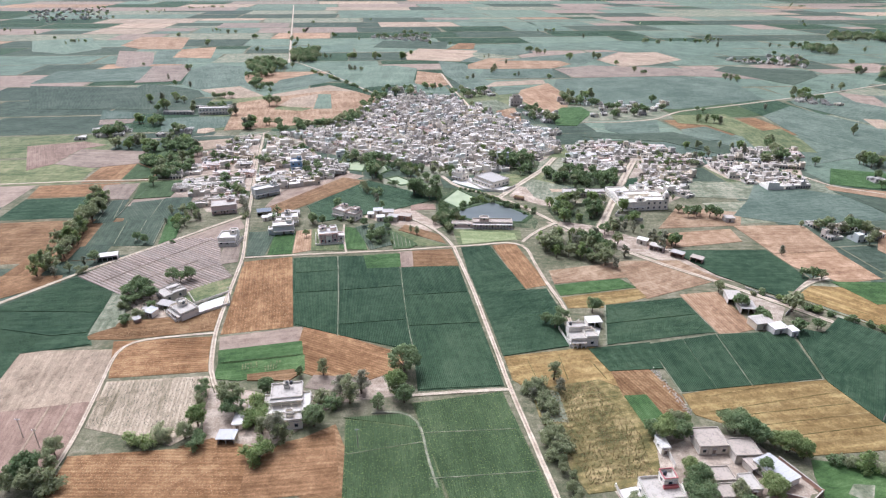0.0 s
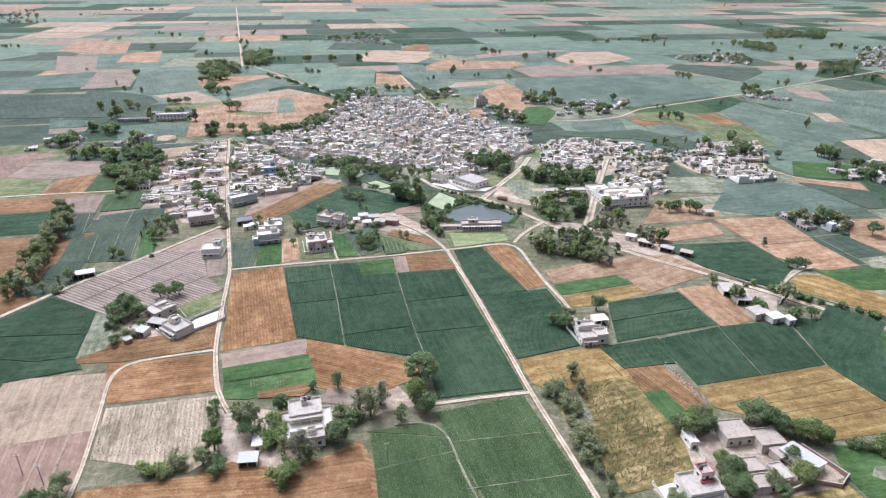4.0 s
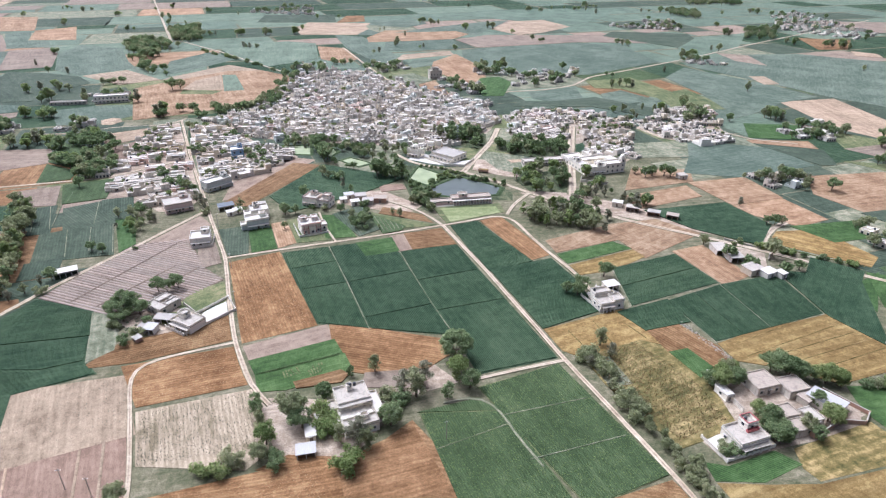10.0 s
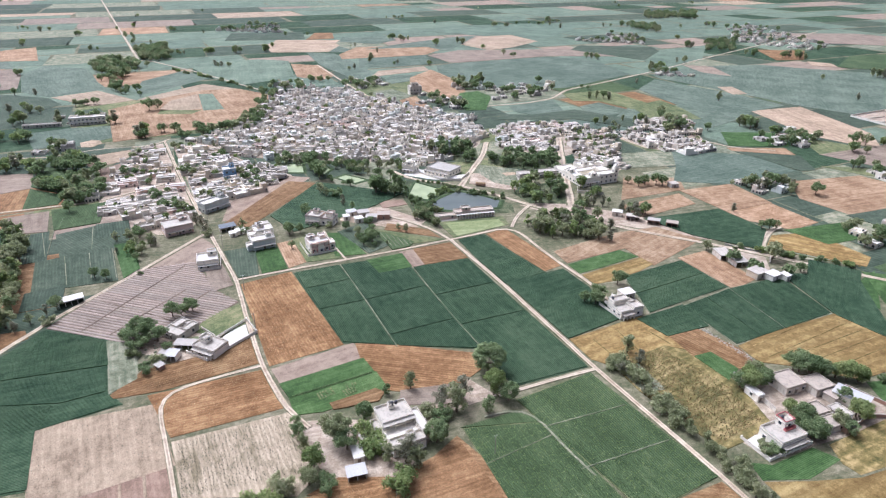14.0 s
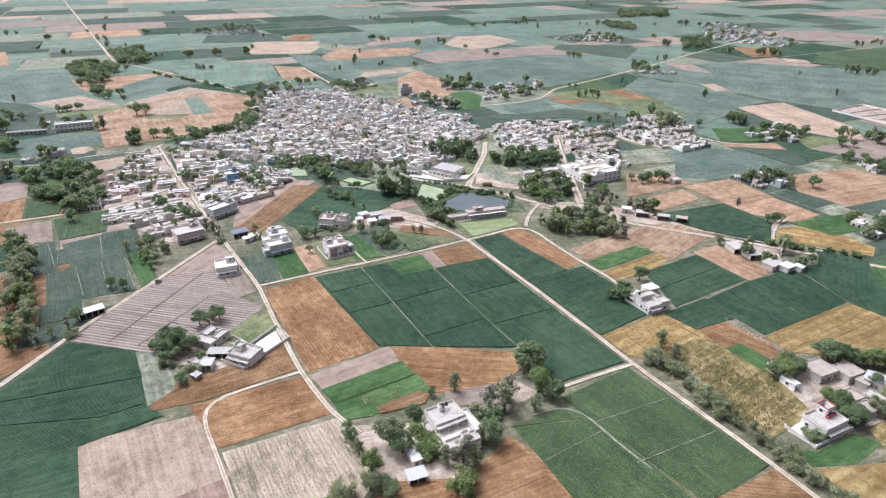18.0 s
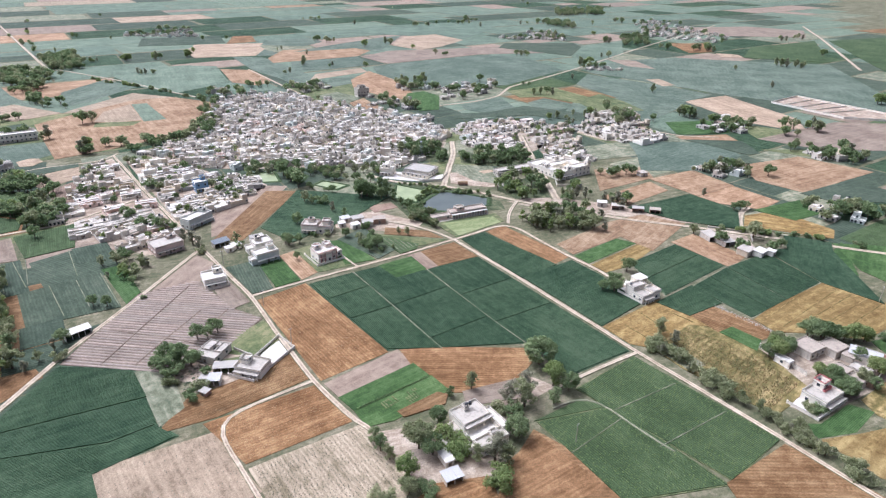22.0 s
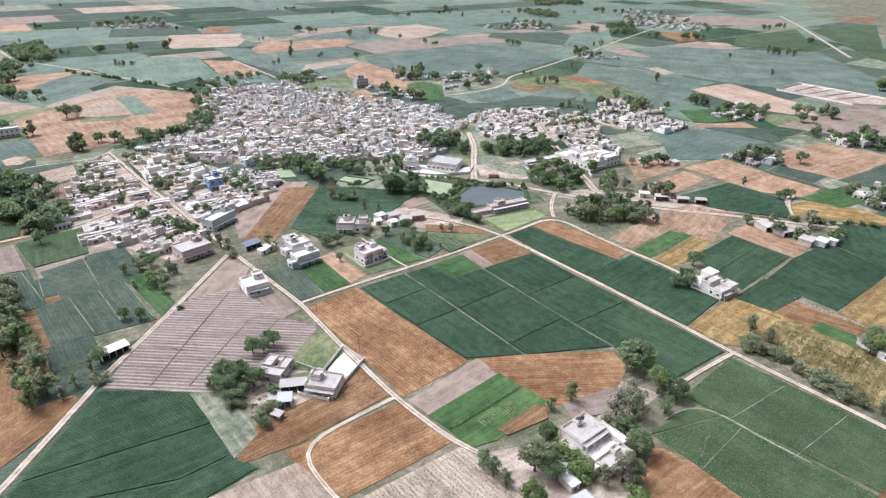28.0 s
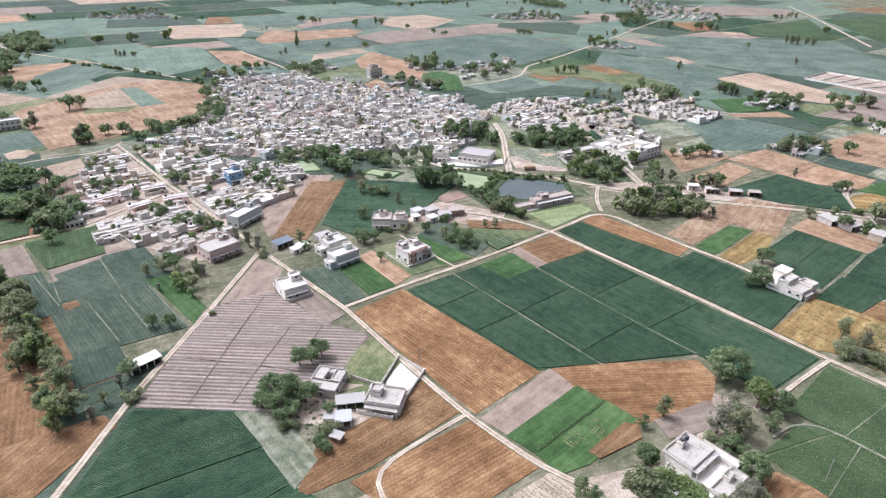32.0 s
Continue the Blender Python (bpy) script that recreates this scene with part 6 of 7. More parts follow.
part("dome", Geo().dome(-3.75, -9.25, 7.4, 1.6, 2.0), WALLS[7], temple)
part("dome", Geo().dome(2.0, -11.0, 6.4, 1.0, 1.3), WALLS[7], temple)
part("court_floor", Geo().box(-7.99, 8.99, -4.99, 4.99, -0.05, 0.12), WALLS[0], temple, "pale paved temple court")
boundary("white wall along the temple street", [(110, 392), (106, 384), (122, 376)], WALLS[0], 1.7)
mast = tagged(new("lattice_mast"), "tall grey steel lattice mast among village trees", "mast")
for sx in (-1, 1):
    for sy in (-1, 1):
        part("leg", Geo().cone(1.3 * sx, 1.3 * sy, 0.12, 0.1, 0, 14, 6, 0, (-0.9 * sx, -0.9 * sy)), RAIL, mast)
for i in range(8):
    q = 1.3 - 0.9 * (i + 0.5) / 8
    part("brace", Geo().ring(-q - 0.06, q + 0.06, -q - 0.06, q + 0.06, 14 * (i + 0.5) / 8, 14 * (i + 0.5) / 8 + 0.12, 0.1), RAIL, mast)
part("platform", Geo().box(-0.9, 0.9, -0.9, 0.9, 14, 14.12).ring(-0.9, 0.9, -0.9, 0.9, 14.9, 15.0, 0.06), RAIL, mast)
set_down(mast, 41, 484, 20)
trailer = tagged(new("farm_trailer"), "long orange-brown goods trailer parked by the road", "trailer")
part("body", Geo().box(-3.6, 3.6, -1.2, 1.2, 0.9, 1.05).ring(-3.6, 3.6, -1.2, 1.2, 1.05, 2.5, 0.08), WALLS[5], trailer)
part("load", Geo().box(-3.45, 3.45, -1.08, 1.08, 1.06, 2.3), CROPS["golden_stubble"], trailer, "straw load")
for x in (-2.6, 2.2, 3.0):
    for y in (-1.0, 0.8):
        w = part("wheel", Geo().cone(0, 0, 0.45, 0.45, 0, 0.24, 12), BLACK_TANK, trailer)
        w.matrix_basis = pose(x, y + 0.2, 0.46, 90, 0, 0)
set_down(trailer, 44.5, 413.5, -25)

# ---- village landmarks along the main street ----
set_down(building("street_house", "broad pinkish two-storey house with arched windows", "house", [(-7.8, 7.8, -6.2, 6.0, 0, 5.4), (2.0, 6.6, 1.5, 5.6, 5.4, 6.6)], WALLS[3], ROOFS[0], 36, 0.5, 0.5, 0, 1.0, "village houses"), -155.7, 384.0, 19)
set_down(building("street_house", "broad pale grey two-storey house with white roof", "house", [(-9, 9, -4, 4, 0, 5.6), (5.0, 8.4, 0.2, 3.8, 5.6, 7.4)], WALLS[4], ROOFS[2], 37, 0.8, 0.5, 1, 0.8, "village houses"), -136.8, 416.2, 37)
set_down(building("street_house", "bright blue painted two-storey house", "house", [(-4.4, 4.4, -4.6, 4.6, 0, 6.6), (0.6, 4.0, 1.0, 4.2, 6.6, 8.8)], BLUE, ROOFS[2], 38, 0.8, 0.5, 0, 0.8, "village houses", trim=BLUE), -129.4, 478.6, 10)

# ---- the eastern compound and farmhouse ----
rc = set_down(building("farmhouse", "white house with red-trimmed upper room and terrace", "house", [
    (-5.8, 5.8, -4.6, 4.6, 0, 3.9), (0.6, 4.8, 0.4, 4.4, 3.9, 6.4)], WALLS[7], ROOFS[0], 40, 0.8, 0.4, 1, 0.9), 65.0, 144.5, 8)
part("balustrade", Geo().ring(0.3, 5.1, -0.6, 0.35, 3.95, 4.9, 0.15).ring(0.45, 4.95, 0.25, 4.55, 7.25, 7.6, 0.2), RED, rc, "red painted balustrade")
boundary("white garden wall round the eastern house", [(52, 148.5), (54, 137), (73.5, 140), (73.5, 150)], WALLS[7], 1.2)
set_down(building("barn", "large grey flat-roofed cattle barn round a court", "barn", [
    (-5.2, 5.0, -4.6, 4.6, 0, 3.5), (5.01, 14.0, -9.2, -1.0, 0, 3.3)], WALLS[6], ROOFS[1], 41, 0.35, 0.5, 0, 0.7), 88.6, 168.6, 5)
set_down(building("store", "weathered store with a cracked brown roof", "shed", [(-4.0, 4.0, -3.0, 3.0, 0, 3.0), (-3.6, 3.8, -9.6, -4.0, 0, 2.8)], WALLS[6], ROOFS[1], 42, 0.3, 0.5, 0, 0.6), 86.0, 152.2, 5)
set_down(building("store", "low weathered store with a pale slab roof", "shed", [(-2.4, 2.4, -3.4, 3.4, 0, 2.8)], WALLS[6], ROOFS[0], 43, 0.25, 0.5, 0, 0.6), 94.4, 149.2, 8)
set_down(building("gate_room", "narrow white gate room of the compound", "shed", [(-1.5, 1.5, -3.2, 3.2, 0, 2.8)], WALLS[7], ROOFS[2], 46, 0.3, 0.5, 0, 0.8), 72.0, 166.6, 6)
shed("long store under a pale blue-grey tin roof", 105.3, 154.8, 11.5, 8.0, 2.9, 118, WALLS[7], TIN, True, 0.7)
shed("open cattle shelter with a brown roof", 99.5, 157.8, 5.0, 4.4, 2.6, 20, WALLS[6], ROOFS[1], True, 0.2)
shed("small byre with a dark weathered roof", 91.0, 143.0, 4.0, 3.6, 2.4, 8, WALLS[5], ROOFS[3], True, 0.2)
yard("pavement", "pale paved court of the compound", [(75, 167.5), (83.2, 171.5), (84.5, 165), (93, 164), (96, 160), (84, 158.5), (74.3, 159.2)], YARD, 0.09)
yard("pavement", "yellow earth pen behind the tin store", [(107, 150), (114.5, 151), (116, 147.6), (105.3, 145.6)], YARD, 0.08)
boundary("long weathered brick wall of the compound", [(73, 179), (73.5, 157)], WALLS[0], 1.8)
boundary("long weathered brick wall of the farmyard", [(90, 141), (104, 146), (112, 143.5), (117, 147.5), (110, 162)], WALLS[5], 1.6)
set_down(building("farmhouse", "white stepped farmhouse at the field corner", "house", [
    (-5.8, 1.0, -5.4, 1.5, 0, 3.4), (1.01, 6.2, -5.4, 0.4, 0, 4.2), (-5.0, 3.0, 1.51, 6.0, 0, 5.0), (3.01, 6.0, 1.51, 4.5, 0, 3.0)], WALLS[7], ROOFS[0], 44, 0.8, 0.6, 1, 0.8), 56.0, 234.0, 6)
shed("white cattle shed behind the farmhouse", 63.8, 246.0, 6.6, 5.0, 3.2, 8, WALLS[7], ROOFS[2], True, 0.2)
boundary("white yard wall of the field-corner farmhouse", [(47.5, 242), (50.5, 228), (50.7, 240), (58, 249)], WALLS[7], 1.5)
yard("pavement", "pale paved yard of the field-corner farmhouse", [(48, 242), (51, 229), (62, 230), (67, 243), (59, 250)], ROOFS[2], 0.09)

# ---- sheds by the canal bridge ----
for x, y, w, d, h, a, wall, roof, op, words in (
        (138.5, 272.0, 7.0, 9.0, 3.0, -8, WALLS[6], ROOFS[0], True, "weathered roadside byre with grey roof"), (141.0, 262.5, 7.0, 8.0, 3.0, -6, WALLS[6], ROOFS[3], True, "low roadside shed with dark roof"),
        (141.3, 248.3, 8.5, 6.5, 3.4, 15, WALLS[1], ROOFS[0], False, "cream roadside house with slab roof"), (147.0, 243.5, 7.0, 5.0, 3.2, 15, WALLS[7], ROOFS[2], False, "white roadside store by the bridge"),
        (152.5, 241.0, 3.6, 4.0, 3.2, 15, WALLS[7], ROOFS[2], False, "small white roadside room"), (-195.0, 307.3, 10.5, 4.6, 2.8, 20, WALLS[0], ROOFS[2], True, "long white pump shed beside the diagonal road"),
        (118.0, 331.0, 8.0, 4.5, 3.0, -35, WALLS[3], ROOFS[0], True, "pink roadside shop row by the canal road"), (127.0, 322.0, 7.0, 4.0, 3.0, -38, WALLS[5], ROOFS[3], True, "brick roadside shop with dark roof"), (112.0, 340.0, 6.0, 4.0, 3.0, -35, WALLS[0], ROOFS[2], False, "white roadside shop near the grove"),
        (136.0, 316.0, 6.5, 4.0, 2.8, -38, WALLS[5], ROOFS[1], True, "brick byre by the road"), (98.0, 402.0, 6.5, 5.0, 3.2, 30, WALLS[0], ROOFS[0], False, "grey-roofed house beside the grove"), (178.0, 378.0, 6.0, 5.0, 3.0, 0, WALLS[0], ROOFS[0], False, "white field house by the dark trees"), (160.0, 392.0, 5.0, 4.0, 3.0, 0, WALLS[0], TIN, False, "small white pump house under dark trees")):
    shed(words, x, y, w, d, h, a, wall, roof, op, 0.2)
yard("pavement", "pale paved roadside apron by the bridge", [(146, 280), (163, 268), (152, 250), (143, 255)], YARD, 0.06)
boundary("dark stone canal bridge parapet", [(150, 284.5), (163.5, 270)], WALLS[2], 1.0)
boundary("dark stone canal bridge parapet", [(163.5, 264), (158, 258)], WALLS[2], 1.0)

# ---- the open ground north of the pond road ----
field("fallow", [(56, 462), (84, 442), (76, 400), (58, 404), (44, 420), (50, 445)], low=0.12)
field("dry_soil", [(69, 437), (79, 436), (80, 431), (70, 430)], low=0.2)
set_down(building("school_block", "long low grey-roofed school block beside the open ground", "school", [(-15, 15, -3.5, 3.5, 0, 3.6)], WALLS[6], ROOFS[0], 50, 0.4, 0.5, 0, 0.7), 92, 424, 2)
boundary("weathered wall beside the open ground", [(76, 421), (70, 398)], WALLS[6], 1.5)
# ---- the white school and the tall house beyond the village ----
set_down(building("school_block", "long white two-storey school with rows of dark windows", "school", [(-15.5, 15.5, -4.0, 4.0, 0, 6.8), (-15.5, -9.0, 4.01, 11.0, 0, 6.4)], WALLS[7], ROOFS[2], 60, 0.7, 0.5, 0, 1.0), -266.5, 672.5, 8)
set_down(building("school_block", "low grey-roofed school range beside a court", "school", [(-16, 16, -2.6, 2.6, 0, 3.0)], WALLS[6], ROOFS[0], 61, 0.4, 0.5, 0, 0.7), -305.0, 669.0, 2)
set_down(building("tall_house", "grey-white three-storey house at the village edge", "house", [(-7.0, 7.0, -5.5, 5.5, 0, 8.8), (-4, 4, -2, 4, 8.8, 11.4)], WALLS[6], ROOFS[0], 62, 0.8, 0.5, 0, 1.0), 69.0, 734.0, 4)


# ---- poles and field-edge clutter ----
def utility_pole():
    root = tagged(new("utility_pole"), "grey concrete utility pole with a steel crossarm", "pole", "utility poles")
    part("pole", Geo().cone(0, 0, 0.17, 0.1, -0.1, 8.6, 8), ROOFS[0], root)
    part("crossarm", Geo().box(-0.8, 0.8, -0.05, 0.05, 8.0, 8.1), RAIL, root)
    for x in (-0.7, 0.0, 0.7):
        part("insulator", Geo().cone(x, 0, 0.06, 0.04, 8.1, 8.35, 6), WALLS[7], root)
    return root


POLE = Kind(utility_pole)
for x, y, a in ((-33, 163.5, 10), (-151, 165, 0), (-142, 160, 0), (158, 183, 40), (-110.5, 262, 8), (-116, 300, 8), (-128.5, 352, 14), (-139.5, 396, 14)):
    POLE.put(pose(x, y, 0, 0, 0, a))
rubble, heap_rnd = Geo(), random.Random(3)
for i in range(150):
    t = heap_rnd.random()
    x, y, q = 81.5 + 7 * t + heap_rnd.gauss(0, 0.7), 214 - 30 * t, heap_rnd.uniform(0.2, 0.55)
    rubble.cone(x, y, q * 0.7, q * 0.3, 0.1, 0.2 + q * 0.5, 6)
tagged(new("rubble", rubble.mesh("rubble", ROOFS[0])), "pale rubble heaped along a field edge", "rubble", kind="stuff")

# ---- seedling beds in the green plot ----
bed_rnd = random.Random(8)
for quad in ([(-88.2, 210.4), (-82.2, 212.6), (-80.5, 208.2), (-87.2, 206.1)], [(-79.3, 211.9), (-72.4, 213.7), (-71.9, 207.9), (-77.3, 205.1)]):
    bed = [Vector(p) for p in quad]
    for i in range(6):
        s0, s1 = i / 6, (i + 0.55) / 6
        for j in range(3):
            if bed_rnd.random() < 0.18:
                continue
            lo, hi = j / 3 + bed_rnd.uniform(0.0, 0.06), (j + 1) / 3 - bed_rnd.uniform(0.03, 0.1)
            top, low_edge = (bed[0].lerp(bed[1], s0), bed[0].lerp(bed[1], s1)), (bed[3].lerp(bed[2], s0), bed[3].lerp(bed[2], s1))
            field("grass", [tuple(top[0].lerp(low_edge[0], lo)), tuple(top[1].lerp(low_edge[1], lo)), tuple(top[1].lerp(low_edge[1], hi)), tuple(top[0].lerp(low_edge[0], hi))], low=0.42 + 0.004 * i)
field("ploughed", [(-84.0, 203.4), (-66.0, 207.6), (-62.8, 204.6), (-66.0, 200.0), (-82.8, 199.4)], low=0.44)

# ---- rubble and stacks of the cattle yard ----
yard_heap = Geo()
for i in range(60):
    x, y, q = heap_rnd.uniform(-156, -143), heap_rnd.uniform(246, 262), heap_rnd.uniform(0.25, 0.8)
    yard_heap.cone(x, y, q, q * 0.35, 0.02, 0.1 + q * 0.7, 7)
tagged(new("fodder_heap", yard_heap.mesh("fodder_heap", CROPS["fallow"])), "low heaps of dry fodder and dung in the yard", "heap", kind="stuff")

# ---- plots at the edges of the near ground ----
field("plastic_plot", [(-175.2, 176.7), (-137.3, 185.0), (-131.5, 150.0), (-166.0, 138.0)], rows=-76, low=0.12)
for line in ([(-151.7, 181.2), (-148.2, 162.7), (-145.5, 148.0)], [(-144.8, 183.1), (-140.8, 161.3), (-138.6, 150.0)], [(-172.0, 177.3), (-166.0, 154.0)]):
    road("bund", "pale dry bund across a harrowed plot", 0.9, line, CROPS["dry_soil"], 0.3)
for line in ([(95.0, 194.5), (135.2, 205.3)], [(95.0, 186.0), (150.5, 199.6)], [(100.0, 183.2), (154.0, 193.3)], [(107.0, 178.3), (155.9, 187.5)], [(113.0, 172.4), (156.2, 180.7)], [(178.1, 278.8), (211.9, 247.5)], [(171.0, 272.4), (203.0, 242.7)], [(44.6, 221.6), (45.8, 204.0)], [(57.5, 217.3), (61.5, 205.0)], [(31.0, 216.5), (33.5, 203.0)]):
    road("straw_windrow", "thin dark line of trampled straw", 0.3, line, CROPS["straw_weeds"], 0.31)

field("golden_stubble", [(46, 130), (60.5, 126.5), (78, 123.5), (112, 125.5), (120, 120), (120, 100), (60, 96), (48, 110)], rows=12, low=0.06)
field("straw_weeds", [(79.5, 138.2), (115.0, 144.4), (117.5, 133.0), (112.5, 126.6), (78.4, 124.4), (76.6, 130.0)], low=0.09)
field("young_crop", [(46.8, 138.5), (53.6, 135.4), (72.6, 138.6), (77.6, 131.6), (61.0, 127.2), (46.0, 130.6)], rows=12, low=0.12)
field("young_crop", [(121.2, 162.5), (150.0, 158.5), (160.0, 150.0), (142.0, 128.0), (119.2, 134.4), (117.0, 146.2), (118.6, 155.3)], low=0.1)
field("fallow", [(129.3, 151.8), (136.0, 151.4), (131.0, 144.0), (125.3, 147.6)], low=0.14)
yard("pavement", "white paved forecourt inside the garden wall", [(52.6, 148.2), (54.4, 137.6), (73.2, 140.4), (73.2, 150)], ROOFS[2], 0.09)

# ---- the walled building plots far to the east ----
colony = [(480, 517), (535, 528), (546, 422), (521, 407), (487, 436)]
boundary("long white wall round empty building plots", colony + colony[:1], WALLS[7], 2.0, 0.4)
for t in (0.18, 0.36, 0.54, 0.72):
    boundary("low white wall between empty building plots", [(480 + 7 * t, 517 - 81 * t), (535 + 11 * t, 528 - 106 * t)], WALLS[7], 1.4, 0.4)
yard("pavement", "pale levelled earth of the building plots", colony, YARD, 0.3)


# ---- trees ----
def leaf_cloud(rnd, clumps, leaves, size):
    """Leaves on a crown's clumps: each a small blade facing outwards."""
    g = Geo()
    total = sum(r * r for *_, r in clumps)
    for cx, cy, cz, r in clumps:
        for _ in range(int(leaves * r * r / total) + 1):
            d = Vector((rnd.gauss(0, 1), rnd.gauss(0, 1), rnd.gauss(0.25, 1))).normalized()
            c = Vector((cx, cy, cz)) + Vector((d.x, d.y, d.z * 0.8)) * r * (1.0 - 0.75 * rnd.random() ** 2.2) * rnd.uniform(0.9, 1.15)
            face = (d + Vector((rnd.gauss(0, 0.6), rnd.gauss(0, 0.6), rnd.gauss(0.25, 0.6)))).normalized()
            a = face.cross(Vector((rnd.gauss(0, 1), rnd.gauss(0, 1), rnd.gauss(0, 1)))).normalized()
            b = face.cross(a)
            s = size * rnd.uniform(0.6, 1.4)
            k = len(g.v)
            g.v += [tuple(c - a * s), tuple(c + b * s * 0.6), tuple(c + a * s), tuple(c - b * s * 0.6)]
            g.f.append((k, k + 1, k + 2, k + 3))
            g.s.append(0)
    return g


def make_tree(form, seed, leaves, size):
    """A tree about 10 m tall: a tapered, forking trunk and a crown of clumps."""
    rnd = random.Random(seed)
    clumps = []
    if form == "broad":
        name, words = "tree", "dense dark green broad-crowned shade tree"
        sx, sy = rnd.uniform(0.85, 1.2), rnd.uniform(0.85, 1.2)
        for i in range(34):
            d = Vector((rnd.gauss(0, 1), rnd.gauss(0, 1), rnd.gauss(0.35, 0.8))).normalized() * rnd.uniform(0.55, 1.0)
            clumps.append((d.x * 3.5 * sx, d.y * 3.5 * sy, 5.4 + d.z * 3.1 + rnd.uniform(-0.4, 0.4), rnd.uniform(0.7, 1.55)))
        trunk_top, lean = 4.2, 2.6
    elif form == "round":
        name, words = "tree", "dense round-crowned dark green tree"
        for i in range(60):
            d = Vector((rnd.gauss(0, 1), rnd.gauss(0, 1), rnd.gauss(0.2, 1))).normalized() * rnd.uniform(0.8, 1.0)
            clumps.append((d.x * 3.4, d.y * 3.4, 5.2 + d.z * 3.0, rnd.uniform(0.7, 1.1)))
        trunk_top, lean = 4.2, 2.6
    elif form == "airy":
        name, words = "tree", "tall thin-crowned dusty roadside tree"
        for i in range(30):
            z = rnd.uniform(2.2, 9.4)
            a, r = rnd.uniform(0, 6.3), rnd.uniform(0.3, 2.9) * (1.2 - abs(z - 5.2) / 5.5)
            clumps.append((r * math.cos(a), r * math.sin(a), z, rnd.uniform(0.5, 1.25)))
        trunk_top, lean = 6.5, 1.5
    else:
        name, words = "bush", "low leafy green bush"
        for i in range(14):
            a, r = rnd.uniform(0, 6.3), rnd.uniform(0.0, 3.2)
            clumps.append((r * math.cos(a), r * math.sin(a), rnd.uniform(0.9, 3.6), rnd.uniform(0.7, 1.5)))
        trunk_top, lean = 1.4, 1.6
    t = Geo().cone(0, 0, 0.34, 0.22, -0.1, trunk_top * 0.6, 8, 0, (0.15, 0.1))
    for i in range(6):
        a = i * 1.05 + rnd.uniform(-0.3, 0.3)
        e = lean * rnd.uniform(0.6, 1.1)
        t.cone(0.15, 0.1, 0.17, 0.04, trunk_top * 0.55, trunk_top * 0.55 + rnd.uniform(1.6, 3.4), 6, 0, (e * math.cos(a), e * math.sin(a)))
    return name, words, t, leaf_cloud(rnd, clumps, leaves, size)


def grown(form, seed, leaves, size, leaf):
    name, words, trunk, crown = make_tree(form, seed, leaves, size)
    root = tagged(new(name), words, name, "trees")
    part("trunk", trunk, BARK, root)
    part("crown", crown, LEAVES[leaf], root)
    return root


TREES, FAR_TREES = {}, {}
for form, leaf, n in (("round", 0, 2), ("broad", 0, 4), ("broad", 1, 3), ("broad", 2, 2), ("airy", 0, 2), ("airy", 2, 2), ("airy", 1, 2), ("airy", 3, 3), ("bush", 0, 2), ("bush", 1, 2), ("bush", 2, 2)):
    TREES[form, leaf, "near"] = [Kind(lambda f=form, s=100 * leaf + i, k=leaf: grown(f, s, 4600 if f == "round" else 3300 if f == "broad" else 1700, 0.27, k)) for i in range(n)]
    TREES[form, leaf, "mid"] = [Kind(lambda f=form, s=100 * leaf + i + 50, k=leaf: grown(f, s, 1500 if f == "broad" else 1000, 0.37, k)) for i in range(n)]
    FAR_TREES[form, leaf] = []
    for i in range(3):
        _, _, trunk, crown = make_tree(form, 500 + 100 * leaf + i, 260, 0.85)
        crown.s = [1 + leaf] * len(crown.f)
        trunk.add(crown, Matrix())
        FAR_TREES[form, leaf].append((np.array(trunk.v), trunk.f, trunk.s))
tree_rnd = random.Random(21)
tree_count, distant = [0], Geo()


def tree(x, y, tall, form="broad", leaf=0, wide=1.0):
    s = tall * 1.04 / (10.0 if form == "airy" else 9.0 if form in ("broad", "round") else 4.6)
    if y < 275:
        s, wide = s * 1.1, wide * 1.18
    turn, wide_y = tree_rnd.uniform(0, 6.3), tree_rnd.uniform(0.9, 1.1)
    m = Matrix.Translation((x, y, 0)) @ Matrix.Rotation(turn, 4, "Z") @ Matrix.Diagonal((s * wide * 0.95, s * wide * 0.95 * wide_y, s, 1))
    if tree_count[0] < 330 and math.hypot(x, y) < 560:
        tree_count[0] += 1
        return tree_rnd.choice(TREES[form, leaf, "near" if y < 275 else "mid"]).put(m)
    verts, faces, slots = tree_rnd.choice(FAR_TREES[form, leaf])
    k = len(distant.v)
    distant.v += [tuple(p) for p in (verts @ np.array(m.to_3x3()).T + np.array(m.translation)).tolist()]
    distant.f += [tuple(k + i for i in q) for q in faces]
    distant.s += slots


def belt(line, n, tall, forms, spread=3.0):
    """Trees strung along a line."""
    lengths = [math.dist(a, b) for a, b in zip(line, line[1:])]
    for _ in range(n):
        s = tree_rnd.uniform(0, sum(lengths))
        for (a, b), l in zip(zip(line, line[1:]), lengths):
            if s <= l:
                break
            s -= l
        f = s / l
        form, leaf = tree_rnd.choice(forms)
        tree(a[0] + (b[0] - a[0]) * f + tree_rnd.uniform(-spread, spread), a[1] + (b[1] - a[1]) * f + tree_rnd.uniform(-spread, spread), tall * tree_rnd.uniform(0.65, 1.2), form, leaf, tree_rnd.uniform(0.85, 1.15))


